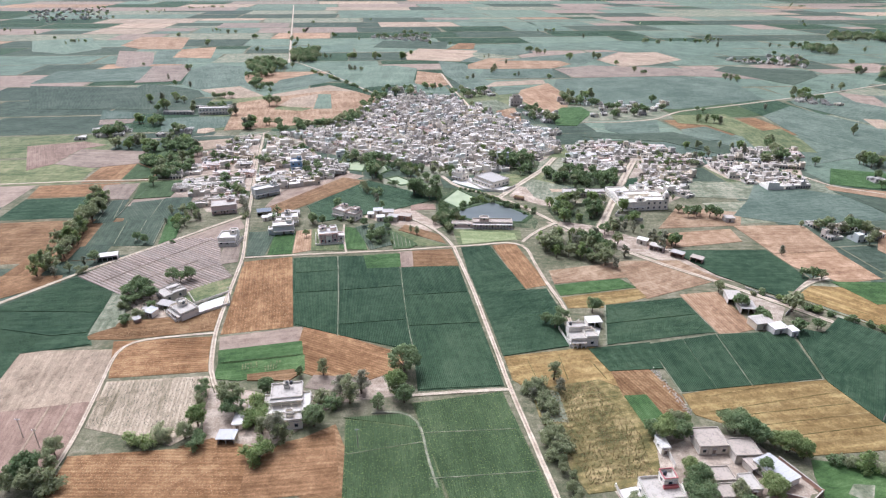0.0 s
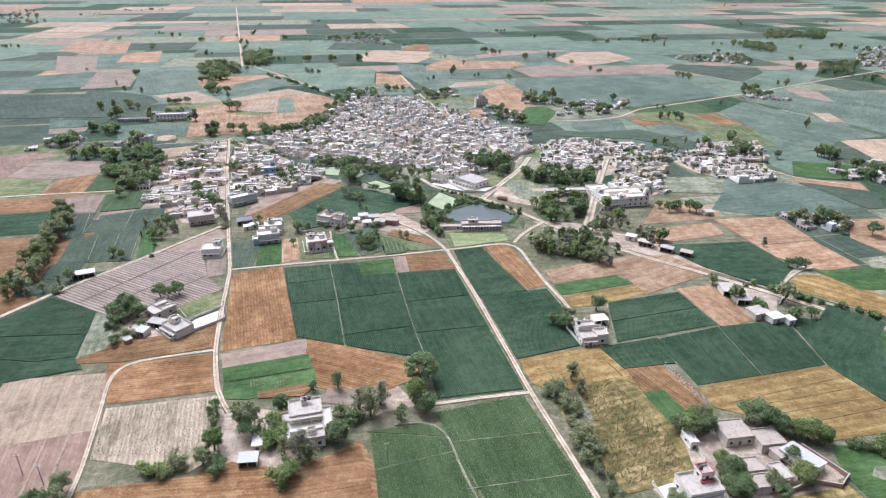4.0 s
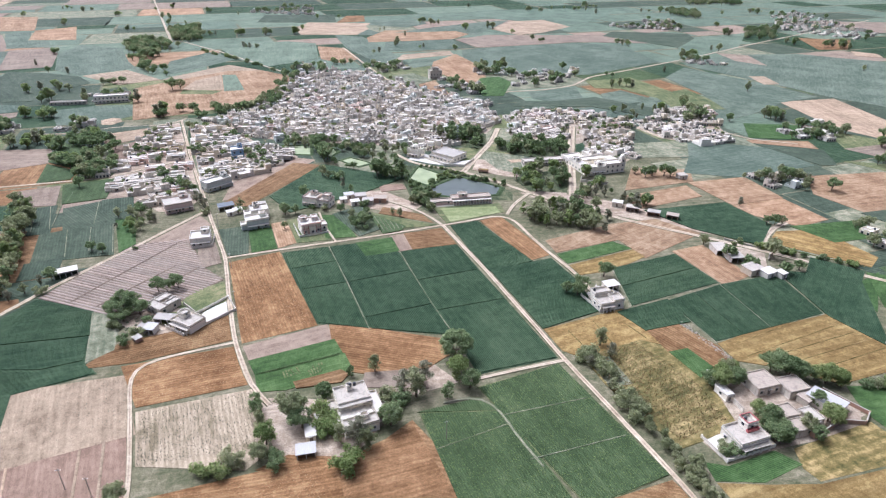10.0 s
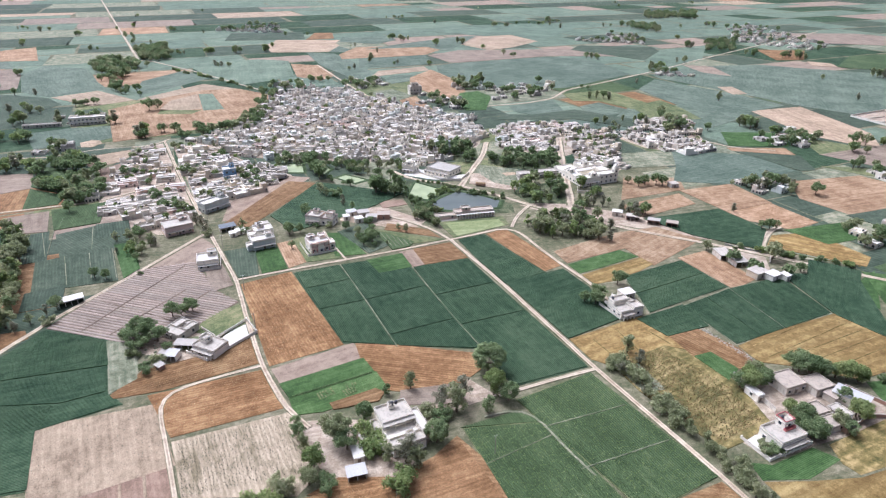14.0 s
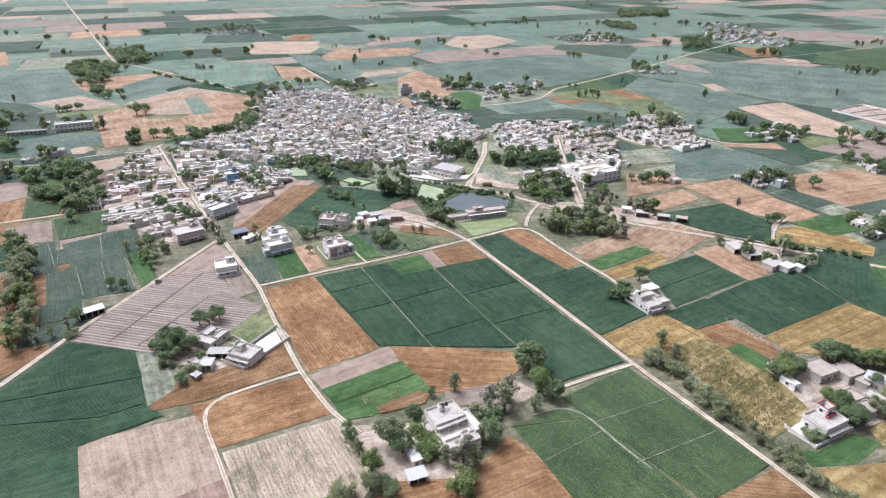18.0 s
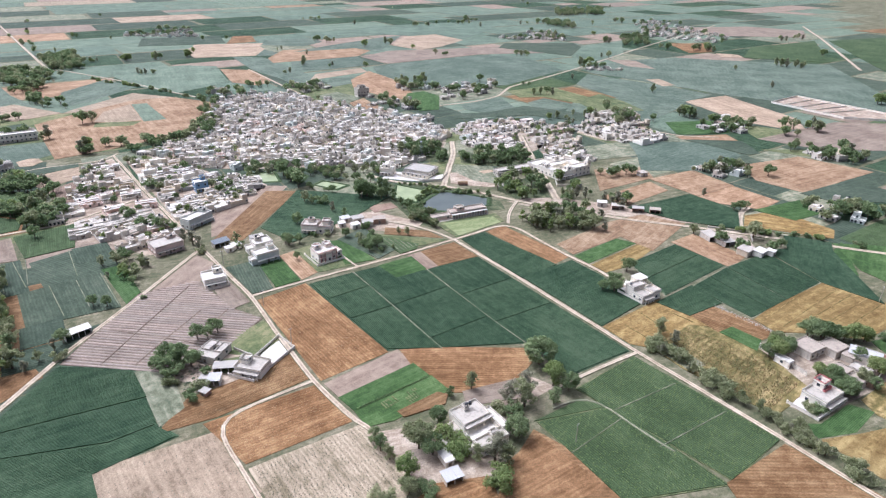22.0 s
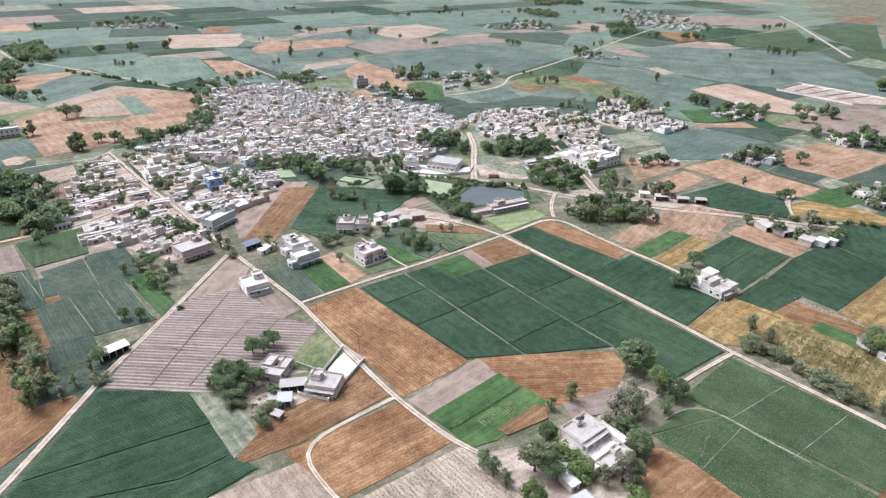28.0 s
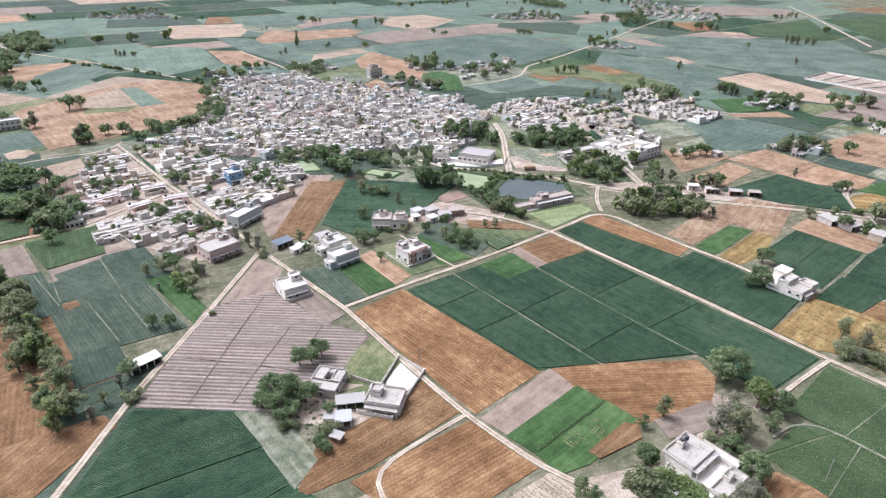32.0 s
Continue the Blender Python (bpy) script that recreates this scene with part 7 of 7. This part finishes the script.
def grove(poly, n, tall, forms, keep=0.0):
    xs, ys = [p[0] for p in poly], [p[1] for p in poly]
    got = 0
    for _ in range(n * 40):
        if got >= n:
            break
        p = (tree_rnd.uniform(min(xs), max(xs)), tree_rnd.uniform(min(ys), max(ys)))
        if not inside(p, poly) or any(gap(p, line) < w / 2 + 1.5 for line, w in ROADS) or (keep and any(math.dist(p, q[:2]) < keep for q in house_spots)):
            continue
        form, leaf = tree_rnd.choice(forms)
        tree(p[0], p[1], tall * tree_rnd.uniform(0.6, 1.2), form, leaf, tree_rnd.uniform(0.85, 1.2))
        got += 1


DARK = [("broad", 0), ("broad", 0), ("broad", 1)]
MIXED = [("broad", 0), ("broad", 1), ("broad", 2), ("airy", 1), ("airy", 3)]
DUSTY = [("airy", 3), ("airy", 1), ("bush", 1)]
BUSHES = [("bush", 0), ("bush", 1), ("bush", 2)]
# round the near farmhouse
tree(-20.5, 207.0, 11, "round", 0, 1.12)
for x, y, h, form, leaf in ((-83.5, 183, 10, "broad", 1), (-80.5, 178.5, 8, "broad", 0), (-72.5, 192, 6.5, "round", 0), (-73, 181, 6, "bush", 2), (-72.5, 174, 5, "bush", 2), (-50.5, 174, 8, "round", 0), (-51, 188, 4.5, "bush", 1), (-45, 184.5, 4.5, "bush", 0),
                            (-53, 204, 7, "airy", 1), (-62.5, 203.5, 4.5, "airy", 0), (-39.5, 187, 11, "airy", 1), (-44, 191, 9, "airy", 3), (-36, 193, 10, "airy", 3), (-23, 193, 9.5, "broad", 2), (-28.5, 184, 7, "airy", 0), (-19, 188, 7, "broad", 0), (-62.5, 167.5, 10, "airy", 3), (-59, 165, 8, "airy", 1),
                            (-68, 169.5, 6.5, "airy", 1), (-66, 157, 6, "bush", 2), (-96.5, 192, 6, "airy", 0), (-96, 187, 6.5, "airy", 0), (-94.5, 182, 6, "airy", 1), (-92, 172.5, 8, "broad", 2), (-94, 166, 6, "broad", 1), (-101.5, 166, 5, "bush", 1), (-108, 163, 5, "bush", 2), (-88, 163, 4, "bush", 0)):
    tree(x, y, h, form, leaf)
belt([(32, 200), (34, 170), (39, 145), (43, 105)], 40, 4.4, [("airy", 1), ("airy", 3), ("bush", 1), ("airy", 1), ("bush", 1), ("broad", 1)], 2.2)
for x, y, h, form, leaf in ((-133, 142, 8, "broad", 1), (-137, 146, 9, "broad", 0), (-131, 149, 8, "airy", 1), (-134, 156, 7, "broad", 1), (-129, 143, 6, "bush", 1), (-140, 141, 7, "broad", 1)):
    tree(x, y, h, form, leaf)
tree(40, 204, 8, "airy", 1)
tree(41, 196, 6, "airy", 3)
# round the eastern compound
for x, y, h, form, leaf in ((75.5, 174, 7, "broad", 2), (79, 176, 7, "broad", 1), (83, 178, 5, "broad", 2), (98.5, 176, 7, "broad", 0), (104, 173.5, 8, "broad", 0), (108, 171, 6, "broad", 0), (115.5, 166, 7, "broad", 2), (119, 163, 6, "broad", 2), (77.5, 155, 6, "broad", 2), (79, 151.5, 5.5, "bush", 1), (75.5, 146.5, 5, "broad", 0), (77, 143, 4.5, "bush", 0),
                            (89.5, 144.5, 6, "broad", 1), (100.2, 147.5, 6.5, "broad", 2), (102.5, 156.8, 5.5, "airy", 0), (57, 143, 2.5, "bush", 1), (61, 139, 2.2, "bush", 0), (132.8, 160.5, 3.5, "bush", 1), (138, 159, 5, "bush", 2), (142.5, 155.5, 4, "bush", 1), (128, 160.5, 3, "bush", 0), (46, 243, 7, "broad", 0), (49, 247, 7, "broad", 0), (42, 247, 5, "broad", 0), (66, 258, 8, "broad", 0)):
    tree(x, y, h, form, leaf)
for x, y, h, form, leaf in ((70.5, 172.5, 6, "broad", 0), (74, 171, 7.5, "broad", 2), (79.5, 171.5, 6.5, "broad", 0), (100.5, 175, 8, "broad", 0), (103.5, 172, 8, "broad", 0), (106, 169.5, 7, "broad", 0), (111.5, 168, 6, "broad", 2), (114.5, 165.8, 7.5, "broad", 2), (118, 163.5, 6.5, "broad", 2), (78.5, 150, 7, "broad", 0), (75.2, 142.2, 6.5, "broad", 0), (78.8, 143.2, 6, "broad", 0), (90.5, 140.5, 5, "broad", 0), (100, 145.2, 6.5, "broad", 2), (102.6, 147, 6, "broad", 2), (102.2, 155, 6.5, "airy", 0), (55.5, 141.5, 3, "bush", 1), (57.5, 139.8, 3, "bush", 0)):
    tree(x, y, h, form, leaf, 1.1)
# round the western compound
for x, y, h, form, leaf in ((-141, 286, 7, "airy", 0), (-147, 282, 8, "broad", 0), (-138.5, 284, 7.5, "broad", 0), (-143, 281, 6.5, "broad", 0), (-155, 267, 8.5, "broad", 0), (-160, 271, 7.5, "broad", 0), (-151, 263, 7.5, "broad", 0), (-161, 263, 6.5, "broad", 0), (-164, 267, 6, "broad", 0), (-157, 259, 5, "bush", 0), (-149, 246, 4, "bush", 1), (-160, 254, 3.5, "bush", 1), (-146, 254, 4, "broad", 0), (-153, 241, 3.5, "bush", 0)):
    tree(x, y, h, form, leaf)
# the western road, the plantation and garden plots
belt([(-246, 400), (-236, 360), (-229, 331), (-222, 292), (-217, 280)], 56, 10, [("airy", 1), ("broad", 1), ("airy", 0), ("airy", 2)], 5)
for x, y, h, form, leaf in ((-200, 303, 7, "broad", 0), (-203, 298, 6, "airy", 3), (-184, 329, 6, "broad", 0), (-190, 332, 6, "broad", 0), (-188, 376, 7, "airy", 1), (-168, 330, 2, "bush", 0), (-208, 292, 6, "airy", 1), (-212, 285, 6, "airy", 3), (-200, 290, 4, "bush", 1)):
    tree(x, y, h, form, leaf)
grove([(-183, 385), (-160, 370), (-172, 345), (-190, 365)], 12, 6, MIXED)
grove([(-240, 500), (-205, 520), (-200, 440), (-225, 440)], 16, 8, DARK)
# house gardens between the village and the cross road
for x, y, h, form, leaf in ((-38, 334, 3, "airy", 1), (-24, 348, 6, "airy", 1), (-91, 342, 5, "broad", 0), (-146, 392, 8, "airy", 3), (-28, 352, 5, "airy", 1), (-68, 426, 8, "broad", 1), (-64, 420, 7, "airy", 1), (-58, 418, 6, "bush", 0)):
    tree(x, y, h, form, leaf)
for x, y, h, form, leaf in ((-80.1, 390.6, 8, "round", 0), (-91.3, 362.2, 8, "broad", 0), (-85.2, 363.3, 6, "broad", 0), (-92.5, 366.9, 6, "broad", 0), (-58.4, 359.9, 6, "broad", 0), (-45.7, 339.4, 8, "broad", 0), (-51.2, 336.7, 6, "broad", 0), (-55.0, 401.4, 7, "airy", 3), (-50.3, 390.5, 6, "airy", 0), (-141.6, 384.6, 9, "airy", 3), (-138.8, 377.9, 8, "airy", 3), (-118.4, 378.5, 7, "airy", 1), (-74.8, 369.6, 3, "bush", 0), (-67.8, 366.1, 3.5, "bush", 1), (-43.8, 367.7, 4, "bush", 0), (-117.2, 371.1, 4, "bush", 0), (-137.9, 372.2, 4, "bush", 1)):
    tree(x, y, h, form, leaf)
# ponds and the grove
belt([(-62, 452), (-50, 440), (-40, 433)], 5, 5, DARK, 2)
belt([(-34, 424), (-21, 416), (-10, 408)], 15, 11, [("airy", 0), ("airy", 1), ("broad", 0)], 4)
belt([(-44, 470), (-30, 456), (-14, 446)], 10, 7, DARK, 4)
belt([(-100, 512), (-72, 503), (-56, 500)], 12, 7, DARK, 4)
belt([(-92, 500), (-52, 485), (-22, 471), (4, 464)], 44, 6.5, MIXED, 6)
belt([(-73, 466), (-62, 456), (-66, 470), (-69, 488)], 9, 10, DARK, 2)
belt([(-14, 366), (-3, 374), (3, 372)], 9, 6, DARK, 3)
belt([(18, 409), (48, 392), (60, 375)], 12, 3, BUSHES, 2)
belt([(4, 398), (17, 412)], 8, 3, BUSHES, 2)
grove([(44, 345), (56, 318), (88, 305), (104, 322), (92, 345), (66, 345)], 50, 8.5, [("broad", 1), ("airy", 1), ("airy", 3), ("airy", 0), ("broad", 0), ("airy", 2)])
grove([(70, 405), (62, 380), (84, 366), (118, 372), (118, 388), (98, 420), (84, 440)], 10, 8, MIXED)
grove([(28, 505), (40, 478), (56, 470), (66, 490), (58, 515)], 22, 9, [("broad", 0), ("airy", 0), ("broad", 0), ("airy", 1)])
grove([(66, 468), (90, 450), (128, 452), (120, 466), (95, 474)], 16, 8, DARK)
grove([(105, 370), (130, 350), (138, 330), (120, 330)], 12, 7, MIXED)
# village trees
for key, (poly, angle, kind) in VILLAGE.items():
    grove(poly, 34 if kind < 1 else 110, 4.4, MIXED, 2.0)
belt([(-180, 600), (-130, 625), (-105, 690), (-95, 770)], 46, 8, DARK, 8)
# the scrubby trees west of the village, inside it, and by the ponds and the temple
WEST_TREES = ((-256, 528), (-251, 522), (-247, 526), (-242, 521), (-238, 522), (-252, 538), (-246, 538), (-257, 486), (-253, 481), (-250, 482), (-242, 472), (-238, 472), (-242, 480), (-230, 450), (-226, 450), (-222, 449), (-219, 453), (-228, 462), (-222, 464), (-226, 474), (-230, 481), (-225, 509), (-212, 608), (-207, 604), (-215, 613))
LANE_TREES = ((-173, 557), (-177, 564), (-159, 548), (-153, 581), (-164, 494), (-159, 495), (-156, 489), (-161, 505), (-153, 502), (-148, 505), (-174, 442), (-177, 447), (-197, 500), (-155, 415), (-159, 418), (-151, 411), (-111, 475), (-109, 462), (-115, 487), (-106, 455), (-118, 465), (-162, 431), (-143, 529), (-137, 532), (-176, 379), (-178, 385), (-206, 541), (-203, 554), (-122, 480), (-168, 422))
for x, y in WEST_TREES:
    for _ in range(2):
        tree(x + tree_rnd.uniform(-2.5, 2.5), y + tree_rnd.uniform(-2.5, 2.5), tree_rnd.uniform(6, 9), *tree_rnd.choice(DARK), 1.1)
for x, y in LANE_TREES:
    tree(x, y, tree_rnd.uniform(4.5, 7.5), *tree_rnd.choice(DARK), 1.15)
grove([(66, 461), (78, 449), (95, 436), (115, 432), (132, 472), (114, 466), (96, 478), (74, 481)], 34, 8, [("broad", 0), ("airy", 0), ("broad", 0)])
grove([(62, 394), (65, 373), (76, 370), (82, 381), (84, 406), (78, 419)], 12, 8, MIXED)
grove([(85, 370), (91, 366), (108, 410), (98, 408)], 10, 8, [("broad", 0), ("airy", 0), ("airy", 1)])
grove([(91, 353), (96, 347), (114, 368), (118, 380), (107, 382)], 12, 7, MIXED)
grove([(35, 488), (46, 471), (61, 464), (71, 505), (62, 530), (44, 528)], 26, 8.5, [("broad", 0), ("airy", 0), ("broad", 0)])
belt([(-4, 351), (-7, 366), (-8, 380), (-10, 398)], 18, 6, DARK, 2.0)
belt([(-3, 436), (16, 427), (30, 410), (47, 386)], 34, 1.8, BUSHES, 1.6)
belt([(17, 412), (3, 391)], 14, 1.8, BUSHES, 1.6)
belt([(1, 390), (-3, 378), (8, 371)], 10, 3, BUSHES, 2)
grove([(-50, 358), (-41, 357), (-39, 338), (-47, 329), (-55, 346)], 10, 4.5, DARK)
# right-hand clumps
for x, y, h, form, leaf in ((154, 384, 8, "broad", 0), (160, 386, 8, "broad", 0), (168, 384, 9, "broad", 0), (172, 382, 8, "broad", 0), (150, 392, 6, "broad", 1), (191, 297, 7, "broad", 0), (186, 298, 6, "broad", 0), (195, 296, 6, "broad", 1), (138, 264, 7, "broad", 0), (135, 281, 6, "broad", 1), (163, 262, 9, "broad", 1), (157, 244, 6, "broad", 0), (167, 246, 5, "broad", 0), (145, 256, 5, "bush", 0), (188, 326, 6, "airy", 3)):
    tree(x, y, h, form, leaf)
grove([(218, 372), (262, 378), (270, 345), (226, 350)], 9, 7, MIXED)
grove([(226, 292), (262, 288), (258, 258), (222, 262)], 8, 7, DARK)
belt([(150, 282), (200, 240), (240, 200)], 18, 3, BUSHES, 2.5)
grove([(200, 560), (300, 560), (290, 480), (200, 470)], 12, 7, MIXED, 5)
# clumps round the eastern farmsteads
for x, y, h in ((338, 378, 8), (345, 380, 7), (366, 350, 8), (372, 336, 9), (352, 332, 6), (330, 470, 8), (366, 462, 9), (360, 470, 8), (320, 448, 7), (404, 428, 10), (398, 436, 9), (408, 440, 9), (300, 505, 8), (226, 262, 7), (262, 268, 7), (255, 250, 6), (240, 286, 6)):
    tree(x, y, h, *tree_rnd.choice(DARK))
# distant trees
far_tree = random.Random(33)
# the woods and clumps beyond the village
grove([(-339, 1005), (-326, 1059), (-282, 1033), (-265, 968), (-279, 905), (-304, 934)], 90, 11, DARK)
grove([(-282, 1050), (-309, 1189), (-260, 1200), (-234, 1046)], 110, 10, DARK)
grove([(819, 1463), (918, 1611), (1047, 1574), (948, 1431)], 110, 12, DARK)
grove([(670, 1292), (715, 1362), (762, 1306), (692, 1197)], 50, 11, DARK)
grove([(620, 947), (691, 1042), (767, 1064), (683, 941)], 45, 11, DARK)
belt([(-304, 924), (-275, 851), (-242, 794)], 22, 9, DARK, 9)
belt([(-299, 754), (-273, 764)], 8, 7, DARK, 3)
belt([(-197, 621), (-166, 622), (-117, 612), (-104, 662)], 26, 8, DARK, 4)
belt([(-225, 965), (-159, 881), (-101, 787)], 22, 4, BUSHES, 3)
CLUMPS = {
    9: [(-357, 731, 4), (-340, 740, 3), (-324, 733, 3), (-328, 622, 5), (-306, 619, 6), (-299, 538, 7), (-291, 541, 6), (-267, 522, 6), (-259, 540, 6), (-247, 549, 6), (-227, 524, 3), (-245, 484, 5), (-226, 486, 5), (-298, 687, 4), (-416, 972, 5), (-413, 887, 2), (-370, 834, 2), (-358, 829, 2), (-527, 1492, 4), (-501, 1280, 4), (-620, 1424, 3), (-445, 1403, 5), (-276, 1455, 4), (-181, 1110, 5), (85, 1056, 2), (136, 786, 4), (146, 785, 3), (399, 1393, 4), (425, 1391, 4), (289, 1480, 3), (388, 933, 3), (403, 932, 3), (506, 857, 3), (262, 657, 4), (270, 651, 3), (256, 551, 3), (290, 560, 3), (345, 461, 4), (526, 1321, 2), (392, 623, 1), (610, 685, 2), (549, 582, 1), (994, 893, 4), (954, 892, 4), (849, 742, 3), (352, 475, 3), (377, 417, 4), (353, 373, 4)],
    11: [(-334, 686, 5), (-240, 671, 3), (-210, 613, 4), (-210, 722, 3), (-146, 1107, 4), (-99, 1117, 5), (132, 1219, 4), (152, 1201, 4), (183, 1109, 2), (244, 1133, 4), (53, 972, 3), (158, 769, 4), (265, 976, 2), (560, 1453, 5), (679, 1332, 3), (426, 806, 3), (438, 805, 3), (273, 514, 5), (338, 511, 5), (667, 898, 4), (720, 848, 6), (882, 1278, 6), (700, 687, 5), (714, 664, 5), (590, 458, 4), (417, 421, 6), (371, 347, 5), (622, 995, 6), (701, 858, 4)],
    7: [(87, 938, 3), (133, 909, 3), (-40, 841, 5), (-25, 836, 4), (19, 914, 3), (357, 726, 2), (275, 710, 3), (350, 502, 4)],
}
for tall, spots in CLUMPS.items():
    for x, y, n in spots:
        for _ in range(max(1, n - 1)):
            tree(x + far_tree.gauss(0, 4.5), y + far_tree.gauss(0, 7), tall * far_tree.uniform(0.75, 1.2), *far_tree.choice(MIXED))
for poly, most in HAMLETS:
    grove([(x + far_tree.uniform(-14, 14), y + far_tree.uniform(-14, 14)) for x, y in poly], min(30, 4 + most // 2), 9, DARK, 4)
belt([(-255, 1000), (-300, 1200), (-390, 1513)], 12, 9, DARK, 8)
for _ in range(60):
    v0 = 900 * math.exp(far_tree.uniform(0, 1.2))
    c = turned(far_tree.uniform(-0.8, 1.0) * v0, v0)
    if inside(c, NEAR_ZONE):
        continue
    for _ in range(far_tree.choice((1, 1, 2, 3, 6))):
        tree(c[0] + far_tree.uniform(-9, 9) * v0 / 600, c[1] + far_tree.uniform(-5, 5), far_tree.uniform(5, 9), *far_tree.choice(MIXED))
tagged(new("distant_trees", distant.mesh("distant_trees", [BARK] + LEAVES)), "scattered dark green trees of the far fields", "trees", kind="stuff")


# ---- standing crops and scrub ----
def blades(name, label, quads, mat, step, tall, rnd, thin=1.0, row=None, lift=0.4):
    """Tufts of leaf blades over four-cornered plots, as one mass."""
    v, f = [], []
    for quad in quads:
        a, b, c, d = (Vector(p) for p in quad)
        nu, nv = int(max((b - a).length, (c - d).length) / (row or step)), int(max((d - a).length, (c - b).length) / step)
        for i in range(nu):
            for j in range(nv):
                if rnd.random() > thin:
                    continue
                s, t = (i + 0.5 + rnd.uniform(-0.3, 0.3)) / nu, (j + 0.5 + rnd.uniform(-0.45, 0.45)) / nv
                p = a.lerp(b, s).lerp(d.lerp(c, s), t)
                for _ in range(3):
                    w = rnd.uniform(0, 6.3)
                    h, r = tall * rnd.uniform(0.7, 1.3), tall * rnd.uniform(0.5, 0.9)
                    x, y, k = math.cos(w), math.sin(w), len(v)
                    v += [(p.x - y * 0.07, p.y + x * 0.07, lift), (p.x + y * 0.07, p.y - x * 0.07, lift), (p.x + x * r * 0.6 + y * 0.14, p.y + y * r * 0.6 - x * 0.14, lift + h), (p.x + x * r * 0.6 - y * 0.14, p.y + y * r * 0.6 + x * 0.14, lift + h), (p.x + x * r * 1.5, p.y + y * r * 1.5, lift + h * 0.7)]
                    f += [(k, k + 1, k + 2, k + 3), (k + 3, k + 2, k + 4)]
    me = bpy.data.meshes.new(name)
    me.from_pydata(v, [], f)
    me.materials.append(mat)
    return tagged(new(name, me), label, "crop", kind="stuff")


crop_rnd = random.Random(71)
blades("maize_plants", "dense leafy maize plants of the near plots", [
    *[cell for cell in MAIZE_CELLS if len(cell) == 4], [(-66.0, 314.5), (-53.6, 316.0), (-44.0, 279.0), (-58.6, 276.0)], [(-48.0, 300.5), (-31.2, 301.6), (-28.2, 282.4), (-44.0, 279.0)], [(-21.0, 241.4), (11.4, 245.8), (19.0, 200.4), (-13.4, 196.4)], [(3.1, 329.7), (19.9, 333.5), (28.1, 301.8), (7.9, 298.4)],
    [(8.2, 297.0), (28.3, 300.5), (34.4, 280.7), (12.7, 275.2)], [(12.9, 274.0), (45.3, 279.3), (49.0, 259.0), (16.7, 250.6)],
    [(16.9, 249.6), (49.1, 257.9), (49.3, 229.8), (21.4, 220.7)], [(73.9, 264.7), (113.4, 273.4), (118.7, 241.7), (67.2, 229.9)]], LEAVES[4], 1.0, 0.17, crop_rnd, 0.8)
blades("maize_plants", "dense leafy maize plants of the eastern plots", [
    [(60.1, 225.7), (84.7, 230.9), (84.8, 214.1), (65.3, 211.9)], [(85.5, 230.9), (118.0, 239.8), (118.4, 202.7), (89.2, 197.5)],
    [(118.7, 239.8), (152.8, 243.8), (149.1, 208.1), (119.1, 202.7)]], LEAVES[4], 1.0, 0.17, crop_rnd, 0.8, None, 0.45)
blades("maize_plants", "dense leafy maize plants west of the lane", [
    [(-199.4, 283.4), (-172.9, 269.4), (-168.0, 250.2), (-220.6, 249.6)], [(-221.6, 248.0), (-168.0, 248.4), (-165.8, 232.4), (-228.0, 238.0)], [(-228.2, 236.4), (-181.0, 227.6), (-183.0, 216.0), (-242.0, 212.0)]], LEAVES[4], 1.0, 0.17, crop_rnd, 0.8, None, 0.5)
blades("fodder_plants", "leafy fodder plants in drilled rows", [
    [(-39.4, 177.5), (-10.1, 173.4), (0.5, 128.2), (-34.2, 136.4)], [(-15.6, 187.3), (18.8, 195.6), (33.1, 135.7), (3.2, 129.0)]], LEAVES[2], 0.95, 0.2, crop_rnd, 0.55, None, 0.38)
blades("dry_scrub", "dark dry stalks in broken rows on pale soil", [[(-136.4, 195.9), (-98.4, 200.6), (-94.0, 172.0), (-132.4, 170.5)]], LEAVES[7], 0.5, 0.22, crop_rnd, 0.6, 1.15, 0.15)
blades("dry_scrub", "scattered dry stalks on a pale field", [[(-196, 216), (-142, 221), (-138, 192), (-186, 178)]], LEAVES[7], 1.3, 0.22, crop_rnd, 0.25, 1.6, 0.15)
WEEDY = [[(32.0, 196.5), (55.5, 203.8), (66.8, 174.5), (34.4, 180.3)], [(34.4, 180.3), (66.8, 174.5), (65.6, 154.0), (43.6, 148.2)]]
blades("straw_tufts", "tufts of golden straw over a weedy field", WEEDY, LEAVES[5], 0.9, 0.32, crop_rnd, 0.5, None, 0.15)
blades("field_weeds", "low olive weeds among the straw", WEEDY, LEAVES[6], 1.25, 0.42, crop_rnd, 0.4, None, 0.15)
blades("straw_stalks", "short cut straw on the near stubble fields", [
    [(-146.0, 223.6), (-108.7, 229.9), (-101.5, 206.1), (-139.7, 200.4)], [(-117.0, 305.4), (-94.0, 310.4), (-76.5, 243.0), (-103.8, 235.7)],
    [(-126.0, 155.0), (-79.5, 161.0), (-70.1, 141.3), (-124.3, 139.7)], [(-160.0, 228.0), (-113.6, 253.6), (-110.0, 237.5), (-143.9, 229.8)]], LEAVES[5], 0.85, 0.11, crop_rnd, 0.6, None, 0.16)
blades("hedge_plants", "low dark hedge between two green plots", [[(-96.9, 211.0), (-65.8, 218.1), (-65.6, 217.3), (-96.7, 210.2)]], LEAVES[0], 0.3, 0.4, crop_rnd, 0.9, 0.35, 0.2)
